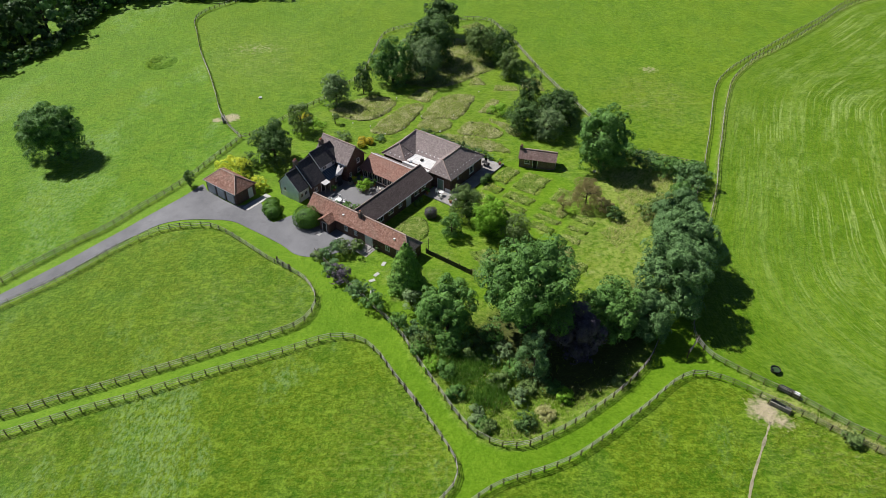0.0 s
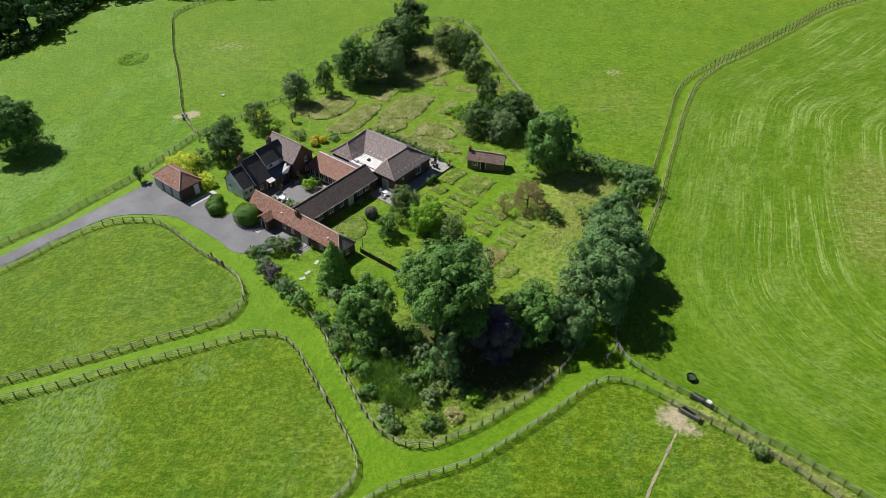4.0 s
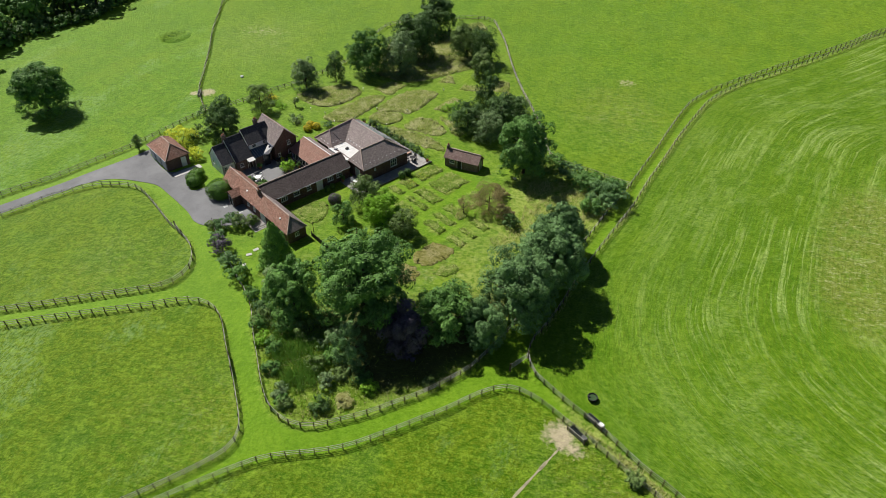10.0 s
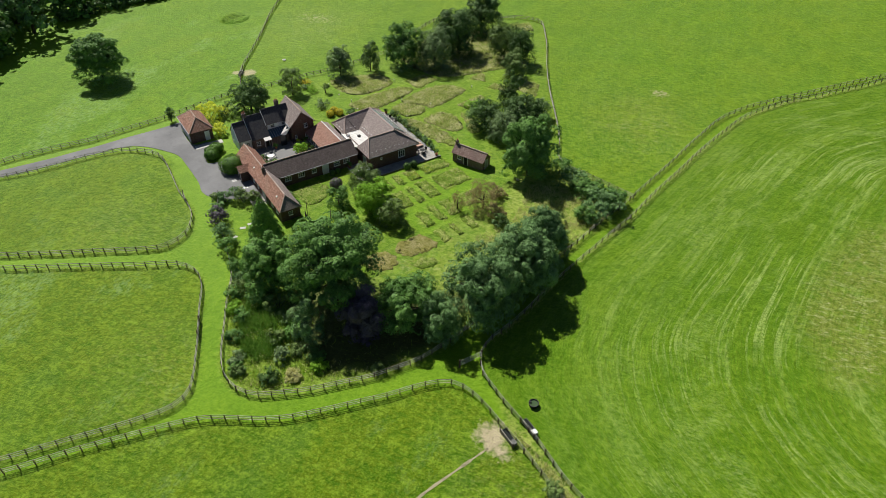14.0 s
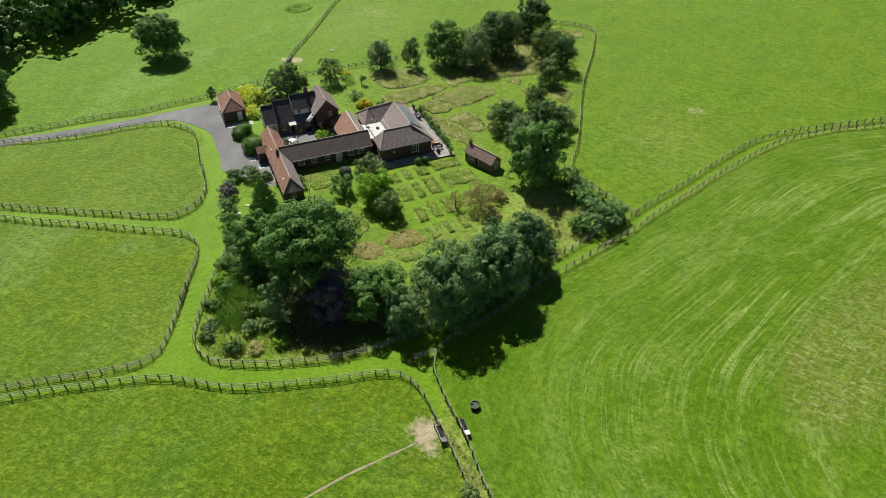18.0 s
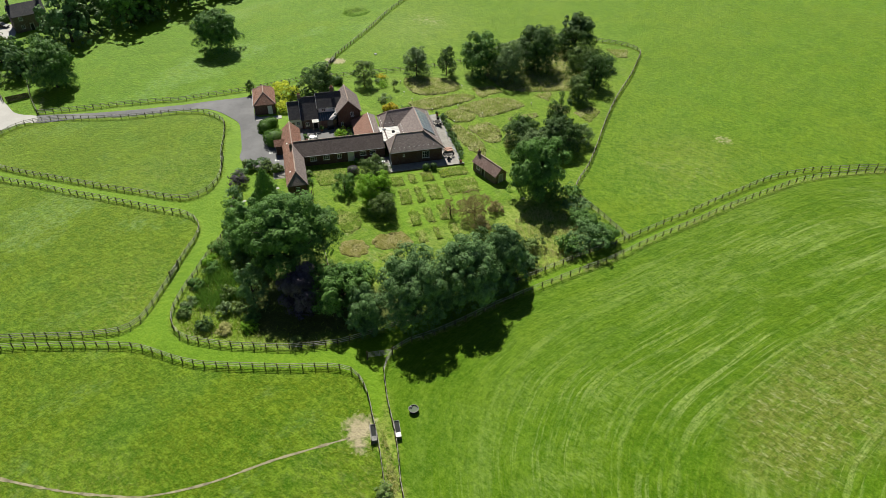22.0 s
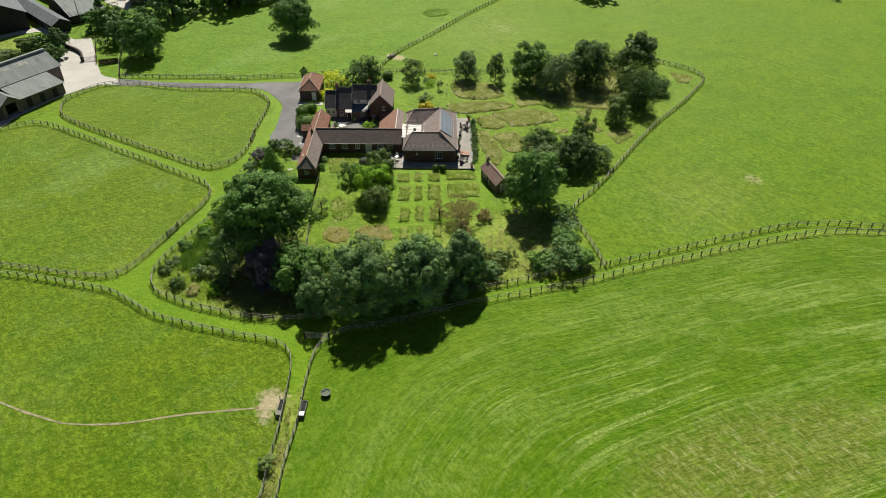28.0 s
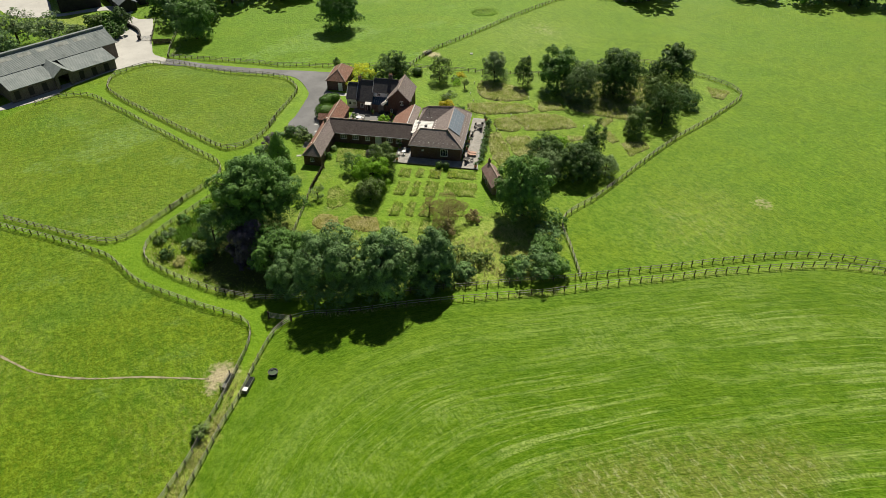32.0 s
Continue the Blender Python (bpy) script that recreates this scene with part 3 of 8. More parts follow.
def sward(name, dark, light, straw):
    """The top of an unmown bed: tangled stems with dark gaps."""
    n = Nodes(name)
    p = n.position()
    a, b, big = n.noise(n.stretch(p, 1.0, 2.2, 1.0, 0.6), 1.6, 4, 0.7), n.noise(p, 4.0, 3, 0.7), n.noise(p, 0.45, 4, 0.6)
    c = n.mix(n.band(a, 0.38, 0.62), dark, light)
    c = n.mix(n.math("MULTIPLY", n.band(big, 0.45, 0.62), n.band(b, 0.40, 0.58)), c, straw)
    c = n.mix(n.math("MULTIPLY", n.band(b, 0.46, 0.34), 0.45), c, tuple(v * 0.45 for v in dark))
    n.bump(n.math("ADD", a, b), 1.0, 0.35)
    n.done(c, 0.85, 0.05)
    return n.m


TURF = ground_material()
SWARD_STRAW = sward("meadow_sward", (0.165, 0.215, 0.038), (0.255, 0.295, 0.080), (0.480, 0.450, 0.240))
SWARD_BROWN = sward("scorched_sward", (0.195, 0.205, 0.045), (0.300, 0.272, 0.088), (0.380, 0.345, 0.165))
SWARD_GREEN = sward("garden_sward", (0.100, 0.185, 0.018), (0.205, 0.290, 0.045), (0.400, 0.430, 0.140))
TARMAC = tarmac("worn_tarmac", (0.150, 0.149, 0.150), (0.225, 0.223, 0.224))
CONCRETE = tarmac("pale_concrete", (0.42, 0.405, 0.375), (0.52, 0.505, 0.47))
YARD_TAR = tarmac("courtyard_gravel", (0.15, 0.148, 0.146), (0.21, 0.207, 0.205))
PATH_SOIL = plain("trodden_soil", (0.34, 0.31, 0.19), 0.9, 0.1, vary=0.25, scale=3)
DARK_STONE = plain("dark_field_stone", (0.085, 0.080, 0.072), 0.9, 0.15, vary=0.25, scale=4, bump=0.5)
STONE = plain("paving_stone", (0.36, 0.34, 0.31), 0.85, 0.2, vary=0.16, scale=3)
RED_TILE = tile_material("red_clay_tiles", ((0.140, 0.066, 0.045), (0.280, 0.140, 0.096), (0.44, 0.270, 0.205)))
ORANGE_TILE = tile_material("orange_clay_tiles", ((0.165, 0.080, 0.056), (0.255, 0.128, 0.090), (0.34, 0.20, 0.15)), moss=0.15)
BROWN_TILE = tile_material("brown_clay_tiles", ((0.160, 0.124, 0.114), (0.252, 0.203, 0.188), (0.365, 0.305, 0.285)), moss=0.25)
# darkened brown: the low range's south slope carries its shade in the colour
LOW_SHADE_TILE = tile_material("brown_tiles_south_shade", ((0.056, 0.042, 0.040), (0.086, 0.065, 0.061), (0.135, 0.107, 0.099)), moss=0.15)
DARK_TILE = tile_material("dark_slate_tiles", ((0.035, 0.035, 0.042), (0.062, 0.06, 0.066), (0.105, 0.10, 0.10)), moss=0.15)
SHED_TILE = tile_material("shed_clay_tiles", ((0.135, 0.082, 0.070), (0.225, 0.145, 0.125), (0.35, 0.255, 0.225)), moss=0.35)
RIDGE = plain("ridge_tile_clay", (0.48, 0.37, 0.31), 0.8, 0.2, vary=0.15)
BRICK = brick_material("red_brick", (0.098, 0.050, 0.039), (0.132, 0.068, 0.052), (0.165, 0.145, 0.125))
OLD_BRICK = brick_material("old_dull_brick", (0.130, 0.085, 0.068), (0.185, 0.122, 0.096), (0.28, 0.26, 0.23))
BARN_BRICK = brick_material("barn_brick", (0.105, 0.085, 0.075), (0.145, 0.115, 0.098), (0.22, 0.20, 0.18))
WHITE_WALL = plain("limewashed_wall", (0.84, 0.85, 0.86), 0.85, 0.2, vary=0.08)
WHITE_PAINT = plain("white_paint", (0.78, 0.78, 0.76), 0.5, 0.4, vary=0.06)
GREEN_PAINT = plain("sage_green_paint", (0.26, 0.36, 0.29), 0.5, 0.4, vary=0.08)
LEAD = plain("lead_sheet", (0.28, 0.29, 0.31), 0.55, 0.4, 0.0, 0.12)
FLAT_ROOF = plain("pale_roof_sheet", (0.74, 0.72, 0.68), 0.7, 0.3, vary=0.1, scale=2)


def sheet_roof(name, c, pale):
    """Corrugated sheets: ribs down the slope, sheet by sheet of uneven age, streaked by rain."""
    n = Nodes(name)
    uv = n.coords("UV")
    rib = n.add("TexWave")
    rib.inputs["Scale"].default_value, rib.inputs["Distortion"].default_value = 1.05, 0.0
    n.link(uv, rib.inputs["Vector"])
    lap = n.add("TexBrick")
    lap.inputs["Scale"].default_value, lap.inputs["Brick Width"].default_value, lap.inputs["Row Height"].default_value = 1.0, 1.05, 2.6
    lap.inputs["Mortar Size"].default_value = 0.03
    lap.inputs["Color1"].default_value, lap.inputs["Color2"].default_value, lap.inputs["Mortar"].default_value = (0, 0, 0, 1), (1, 1, 1, 1), (0.1, 0.1, 0.1, 1)
    n.link(uv, lap.inputs["Vector"])
    run = n.noise(n.stretch(uv, 2.2, 0.22, 1.0), 1.0, 5, 0.7)
    col = n.mix(n.math("MULTIPLY", lap.outputs[0], 0.45), c, pale)
    col = n.mix(n.math("MULTIPLY", n.band(run, 0.52, 0.68), 0.7), col, pale)
    col = n.mix(n.math("MULTIPLY", n.band(n.noise(n.position(), 0.4, 4), 0.55, 0.72), 0.5), col, tuple(v * 0.55 for v in c))
    n.bump(rib.outputs["Fac"], 0.5, 0.06)
    return n.done(col, 0.8, 0.25)


FIBRE = sheet_roof("fibre_cement_sheet", (0.185, 0.212, 0.208), (0.290, 0.312, 0.300))
FIBRE_DARK = sheet_roof("slate_grey_sheet", (0.125, 0.142, 0.158), (0.215, 0.232, 0.248))
FIBRE_PALE = plain("mossy_roof_light", (0.330, 0.345, 0.315), 0.8, 0.25, vary=0.25, scale=2)
STEEL_ROOF = plain("dark_steel_roof", (0.032, 0.034, 0.040), 0.6, 0.35, vary=0.18)
DARK_BOARD = plain("black_weatherboard", (0.03, 0.028, 0.027), 0.75, 0.3, vary=0.2, scale=4)
OAK = plain("weathered_oak_rail", (0.46, 0.43, 0.37), 0.85, 0.2, vary=0.28, scale=3, bump=0.4)
POST_WOOD = plain("brown_fence_post", (0.105, 0.078, 0.052), 0.85, 0.2, vary=0.3, scale=3, bump=0.4)
BARK = plain("bark", (0.085, 0.067, 0.05), 0.9, 0.15, vary=0.3, scale=4, bump=0.8)
GALV = plain("galvanised_steel", (0.42, 0.44, 0.45), 0.45, 0.5, 0.7, 0.15, 4)
TROUGH_STEEL = plain("stained_trough_steel", (0.16, 0.16, 0.15), 0.6, 0.4, 0.3, 0.25, 5)
BLACK_RUBBER = plain("black_plastic", (0.02, 0.021, 0.022), 0.5, 0.4, vary=0.2)
TERRACOTTA = plain("terracotta", (0.38, 0.16, 0.09), 0.85, 0.2, vary=0.15, scale=5)
TEAK = plain("bleached_teak", (0.36, 0.31, 0.25), 0.75, 0.25, vary=0.2, scale=6)
CREAM = plain("cream_cloth", (0.66, 0.63, 0.56), 0.9, 0.1, vary=0.08)
SALMON = plain("salmon_cushion", (0.52, 0.33, 0.26), 0.9, 0.1, vary=0.1)
WHITE_DOT = plain("white_stake_cap", (0.8, 0.8, 0.77), 0.6, 0.3, vary=0.05)


def glass_material(name, tint):
    n = Nodes(name)
    n.done(tint, 0.06, 0.6)
    return n.m


GLASS = glass_material("window_glass", (0.022, 0.027, 0.032))
TEAL_GLASS = glass_material("lean_to_glass", (0.045, 0.085, 0.110))
# solar cells: base colour lightened to stand for the reflected sky
PANEL_GLASS = glass_material("sky_paled_cell_glass", (0.215, 0.250, 0.285))
POND = plain("algae_water", (0.045, 0.085, 0.030), 0.5, 0.2, vary=0.15)
WATER = plain("trough_water", (0.012, 0.016, 0.014), 0.62, 0.12, vary=0.1)
LEAF_MID = leaf_material("leaf_mid_green", (0.024, 0.082, 0.012), (0.225, 0.425, 0.085))
LEAF_BLUE = leaf_material("leaf_grey_green", (0.028, 0.076, 0.020), (0.250, 0.425, 0.140))
LEAF_DEEP = leaf_material("leaf_deep_green", (0.019, 0.052, 0.012), (0.160, 0.280, 0.066))
LEAF_YEW = leaf_material("leaf_yew", (0.070, 0.180, 0.028), (0.300, 0.520, 0.090), 0.8, 0.03)
LEAF_LIME = leaf_material("leaf_fresh_green", (0.095, 0.240, 0.012), (0.400, 0.660, 0.060), 0.8, 0.22)
LEAF_GOLD = leaf_material("leaf_golden", (0.440, 0.520, 0.020), (0.820, 0.860, 0.110), 0.6, 0.35)
LEAF_AMBER = leaf_material("leaf_amber", (0.480, 0.370, 0.025), (0.850, 0.700, 0.080), 0.5, 0.35)
LEAF_PLUM = leaf_material("leaf_plum", (0.036, 0.033, 0.040), (0.200, 0.165, 0.205), 1.0, 0.12)
LEAF_OLIVE = leaf_material("leaf_olive", (0.062, 0.115, 0.024), (0.255, 0.360, 0.098))
LEAF_SILVER = leaf_material("leaf_silver", (0.070, 0.125, 0.042), (0.330, 0.460, 0.180), 1.2, 0.10)
LEAF_RUST = leaf_material("leaf_browned", (0.230, 0.190, 0.080), (0.520, 0.440, 0.215), 0.4, 0.3)
LEAF_HEDGE = leaf_material("leaf_clipped_box", (0.050, 0.135, 0.014), (0.180, 0.335, 0.045))
STRAW = leaf_material("straw_blades", (0.330, 0.370, 0.100), (0.700, 0.660, 0.350), 0.2, 0.45)
BLADE = leaf_material("green_blades", (0.160, 0.290, 0.020), (0.400, 0.510, 0.080), 0.2, 0.45)
REED = leaf_material("reed_blades", (0.070, 0.175, 0.020), (0.190, 0.350, 0.055), 0.25, 0.3)


# ---- ground ----
def axis(lo, hi, step, far):
    core = np.arange(lo, hi + step / 2, step)
    out = step * np.cumsum(1.35 ** np.arange(1, 60))
    out = out[out < far]
    return np.concatenate([lo - out[::-1], core, hi + out])


def build_ground():
    xs, ys = axis(-125, 135, 0.6, 2500), axis(18, 232, 0.6, 2500)
    X, Y = np.meshgrid(xs, ys)
    Z = ground_height(X, Y)
    ny, nx = X.shape
    me = bpy.data.meshes.new("ground")
    me.vertices.add(nx * ny)
    me.vertices.foreach_set("co", np.stack([X, Y, Z], -1).ravel())
    i = (np.arange(ny - 1)[:, None] * nx + np.arange(nx - 1)).ravel()
    quads = np.stack([i, i + 1, i + nx + 1, i + nx], -1)
    me.loops.add(quads.size)
    me.loops.foreach_set("vertex_index", quads.ravel())
    me.polygons.add(len(quads))
    me.polygons.foreach_set("loop_start", np.arange(len(quads)) * 4)
    me.polygons.foreach_set("use_smooth", np.ones(len(quads), bool))
    me.update(calc_edges=True)
    # zones of the plan
    wx = X + 0.35 * np.sin(Y * 1.3) + 0.2 * np.sin(Y * 3.1 + X)
    wy = Y + 0.35 * np.sin(X * 1.1) + 0.2 * np.sin(X * 2.7 + Y)

    def zone(poly, soft=0.7):
        d = away(wx, wy, poly, True)
        return np.clip(0.5 + np.where(inside(wx, wy, poly), d, -d) / soft, 0, 1)

    pad = np.maximum.reduce([zone(smooth_line(PADDOCK_A, 2, True)), zone(smooth_line(PADDOCK_B, 2, True)), zone(PADDOCK_C + [(60, 20), (0, 10)])])
    pad = np.maximum(pad, 0.25 * zone([*LANE_N[4:], (180, 260), (-60, 260), *FAR_LINE[::-1], *GARDEN_N[1:], *GARDEN_E[::-1]]))
    pad = np.maximum(pad, 0.85 * np.exp(-((X - 46) / 13) ** 2 - ((Y - 150) / 17) ** 2))
    lane = zone([*LANE_S, *LANE_N[::-1], (34, 75), (30.8, 69), (36, 67), (38.2, 72.2)])
    ways = zone([(-78, 69.5), *PADDOCK_A[1:17], (-38.4, 97.3), (-27.8, 94), (-21.4, 91.6), *LAWN_LINE[1:], *COPSE_LINE[1:14], (37.8, 72.4), (39.3, 69.3), (42.1, 66.7), (48.3, 62.1),
                 (44.2, 62), (39.1, 65.2), *PADDOCK_C[1:14][::-1], (-27, 19), (-15.6, 32), *PADDOCK_B[2:23][::-1]])
    ways = ways * (1 - pad)
    verge = zone([*DRIVE_N, (-46.2, 112.6), (-48.5, 109), (-58.5, 97.6), (-71.4, 82.3), (-80.6, 73)])
    verge = np.maximum(verge, np.clip(1.8 - away(X, Y, DRIVE, True) / 1.6, 0, 1) * (1 - pad))
    garden = zone(GARDEN)
    copse = zone(COPSE)
    beds = np.zeros_like(X)
    for b in MEADOWS + BEDS:
        beds = np.maximum(beds, zone(b, 0.4))
    hedge = zone([*STRIP_LINE[2:], *PADDOCK_C[16:][::-1], (45.6, 62.6)]) * (1 - zone(SAND))
    thin = np.clip(0.55 - away(X, Y, LANE_S) / 1.6, 0, 1) * (Y > 100)
    rough = np.maximum.reduce([0.55 * copse * np.where(Y > 84, 1.4, 1), beds, hedge, thin])
    for line in (PADDOCK_A + PADDOCK_A[:1], PADDOCK_B, COPSE_LINE, LANE_N, DRIVE_N, GARDEN_E):
        rough = np.maximum(rough, np.clip(0.75 - away(X, Y, smooth_line(line, 1.5)) / 0.8, 0, 0.6))
    mown = np.clip(np.maximum.reduce([lane, ways, verge, garden]), 0, 1) * (1 - rough)
    bare = 0.92 * zone(SAND, 3.4)
    for cx, cy, r in ((-47.4, 140.2, 2.5), (-50.4, 139.2, 1.5)):
        bare = np.maximum(bare, np.clip(1.2 - np.hypot(X - cx, Y - cy) / r, 0, 0.95))
    bare = np.maximum(bare, 0.5 * np.clip(1.3 - away(X, Y, [(-88.5, 78.6), (-85.4, 76.8), (-82.6, 75.4)]) / 0.9, 0, 1))
    bare = np.maximum(bare, 0.40 * np.exp(-(np.hypot((X + 50) / 13, (Y - 179) / 7)) ** 2))
    bare = np.maximum(bare, 0.54 * np.exp(-(np.hypot((X - 50.8) / 3.2, (Y - 160.5) / 2.6)) ** 2))
    d1, d2 = away(X, Y, smooth_line(STRIP_LINE + [(140, -8)], 3)), away(X, Y, smooth_line(LANE_S, 3))
    lane_away = -np.log(np.exp(-0.11 * np.minimum(d1, 400)) + np.exp(-0.11 * np.minimum(d2, 400))) / 0.11
    hay = zone([*STRIP_LINE[::-1][:-1], *LANE_S, (400, 330), (600, 0), (200, -60)], 1.2)
    dry = 0.85 * hay * zone([(80.5, 94), (83.5, 107), (90.5, 122), (96, 124.5), (100, 116), (98, 100), (92, 86), (85.5, 84)], 5)
    dry = np.maximum(dry, 0.95 * np.maximum(zone([(17.6, 94.4), (21.6, 95.1), (22.5, 90.7), (19.2, 87.2), (16.1, 89.3)], 1), zone([(20.9, 89.3), (27.3, 93.5), (28.2, 87.8), (23.9, 84.4), (19.4, 85.2)], 2)))
    dry = np.maximum(dry, 0.8 * zone([(45.5, 62), *STRIP_LINE[4:], (72, 38), (63, 46.5), (53.5, 55), (49, 58.8)], 1))
    dry = np.maximum(dry, 0.5 * np.maximum.reduce([zone(b, 0.5) for b in MEADOWS]))
    dry = np.maximum(dry, 0.5 * garden * np.clip(np.sin(X * 0.37 + 1) * np.sin(Y * 0.31) + 0.35, 0, 1) * np.clip((away(X, Y, [tuple(ab(-19, 10)[:2]), tuple(ab(8, 8)[:2])]) - 22) / 8, 0, 1))
    dry = np.maximum(dry, 0.35 * pad * np.clip(np.sin(X * 0.11 + 2) * np.sin(Y * 0.13 + 1), 0, 1))
    dry = np.maximum(dry, 0.62 * zone(COPSE, 6) * (Y > 84))
    dry = np.maximum(dry, 0.55 * np.exp(-(np.hypot((X + 46) / 15, (Y - 172) / 19)) ** 2))
    dry = np.maximum(dry, 0.70 * np.exp(-(np.hypot((X - 49) / 12, (Y - 145) / 14)) ** 2))
    wild = zone([(22, 98), (26, 108), (30, 119), (37, 123), (49, 113), (44, 101), (36, 97), (28, 90), (22, 84), (14, 84), (16, 89), (22, 92)], 3)
    dry = np.maximum(dry, 0.8 * wild)
    rough = np.maximum(rough, 0.45 * wild)
    meadow = zone([(-131, 44), (-119, 46), (-118.6, 60), (-121.6, 64), (-128.4, 62.8), (-130, 55)], 2)
    dry, rough = np.maximum(dry, meadow), np.maximum(rough, 0.7 * meadow)
    dry = np.maximum(dry, 0.55 * garden * (Y > 124) * np.clip(0.4 + 0.9 * np.sin(X * 0.47 + 1.3 * np.sin(Y * 0.21)) * np.sin(Y * 0.39 + 0.5), 0, 1))
    dry = np.maximum(dry, zone(PARCHED, 4))
    beds_way = zone([tuple(ab(a, b)[:2]) for a, b in ((-4, -2), (17.5, -2), (17.5, -16), (10.5, -23), (-1, -23))], 1.5)
    dry = np.maximum(dry, 0.42 * garden * np.clip((Y - 84) / 8, 0, 1) * np.clip((X + 30) / 10, 0, 1) * (1 - beds_way))
    lawn = garden * (Y > 80) * (Y < 126) * (1 - beds_way) * np.clip((away(X, Y, DRIVE, True) - 4) / 4, 0, 1)
    dry = np.maximum(dry, 0.6 * lawn * np.clip(0.55 + np.sin(X * 0.8 + 0.6 * np.sin(Y * 0.5)) * np.sin(Y * 0.7 + 1), 0, 1))
    rough = rough * (1 - 0.85 * zone(PARCHED, 4))
    mown = mown * (1 - 0.92 * np.clip(dry * 1.8, 0, 1))
    west = zone([*FAR_LINE, (-60, 300), (-300, 300), (-300, 40), (-90, 60), *DRIVE_N], 1.5)
    lush = np.maximum(west, 0.12 * zone([*LANE_N[4:], (180, 260), (-60, 260), *FAR_LINE[::-1], *GARDEN_N[1:], *GARDEN_E[::-1]]))
    clover = np.clip(np.maximum.reduce([0.6 * west, 0.6 * zone(PADDOCK_B, 8), 0.22 * zone(PADDOCK_C + [(60, 20), (0, 10)], 8), 0.3 * zone(PADDOCK_A, 8)]) + 0.08, 0, 1)
    # hay was left strewn away from the near corner of the meadow
    strewn = np.clip(0.15 + np.hypot(X - 46, Y - 74) / 45 * np.clip(lane_away / 14, 0, 1), 0, 1)
    for name, chans in (("zone_a", (mown, rough, bare)), ("zone_b", (hay, pad, dry)), ("zone_c", (clover, lush, zone(COPSE_SHADE, 3)))):
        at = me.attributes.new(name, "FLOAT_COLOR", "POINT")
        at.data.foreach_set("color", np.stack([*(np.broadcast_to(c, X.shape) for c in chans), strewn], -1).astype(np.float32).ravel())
    at = me.attributes.new("swath", "FLOAT_VECTOR", "POINT")
    at.data.foreach_set("vector", np.stack([lane_away, d1 - d2, np.zeros_like(X)], -1).astype(np.float32).ravel())
    me.materials.append(TURF)
    return structure("ground", me, TURF, "rolling green pasture, mown ways and hay meadow", "grassland")


build_ground()


def sheet(name, poly, material, lift, label, category, step=1.0, thick=0.12):
    """A paved area that follows the ground, its edge a shallow step."""
    ring = [Vector((*p, 0)) for p in smooth_line(poly, step, True)]
    bm = bmesh.new()
    vs = [bm.verts.new(p) for p in ring]
    es = [bm.edges.new((vs[i], vs[(i + 1) % len(vs)])) for i in range(len(vs))]
    bmesh.ops.triangle_fill(bm, use_beauty=True, edges=es)
    for f in bm.faces:
        if f.normal.z < 0:
            f.normal_flip()
    bmesh.ops.subdivide_edges(bm, edges=[e for e in bm.edges if e.calc_length() > 4], cuts=3, use_grid_fill=True)
    bmesh.ops.triangulate(bm, faces=bm.faces[:])
    for v in bm.verts:
        v.co.z = gz(v.co.x, v.co.y) + lift
    ext = bmesh.ops.extrude_edge_only(bm, edges=[e for e in bm.edges if len(e.link_faces) == 1])
    for v in (g for g in ext["geom"] if isinstance(g, bmesh.types.BMVert)):
        v.co.z -= thick
    me = bpy.data.meshes.new(name)
    bm.to_mesh(me)
    bm.free()
    me.materials.append(material)
    return structure(name, me, material, label, category)


sheet("road_drive", DRIVE, TARMAC, 0.06, "worn grey tarmac drive widening into a forecourt", "driveway", 1.2)
FARMYARD = [(-80.4, 73.2), (-83, 71.6), (-86.1, 70.6), (-91.4, 71.2), (-95, 71.6), (-99.6, 72.6), (-106.6, 73.8), (-112, 74.7), (-115, 75.0), (-115.6, 73), (-116.2, 71), (-119.5, 69.6), (-119.5, 67.6), (-116, 66.8), (-112.4, 65.6), (-108.6, 64), (-104.3, 62.4), (-100, 60), (-97.6, 57.6), (-91, 58.4), (-86, 58.8), (-82, 58.6),
            (-80.5, 58), (-74.5, 43), (-69, 30), (-67.2, 31), (-69, 41.7), (-73, 47), (-76, 52.5), (-79, 60.5), (-79.4, 68.5), (-77.2, 71.6)]
sheet("road_farmyard", FARMYARD, CONCRETE, 0.08, "sunlit pale concrete farmyard and entrance", "yard", 1.2)
sheet("road_upper_yard", [(-156, 32), (-141, 34), (-133, 41), (-130.6, 50), (-130.4, 57), (-129.2, 63.6), (-124, 65.2), (-121.4, 68), (-124.6, 70.6), (-128, 68.4), (-133.6, 64), (-133.6, 48.6), (-150, 46)], CONCRETE, 0.08, "pale dusty concrete between the barns", "yard", 1.5)


sheet("road_cottage_yard", [(-147, 87.4), (-147.4, 91), (-146.4, 95.4), (-141, 94.6), (-136, 92.6), (-133.5, 90.4), (-138, 88.6), (-142, 87.6)], CONCRETE, 0.08, "pale gravel before the cottage", "yard", 1.5)


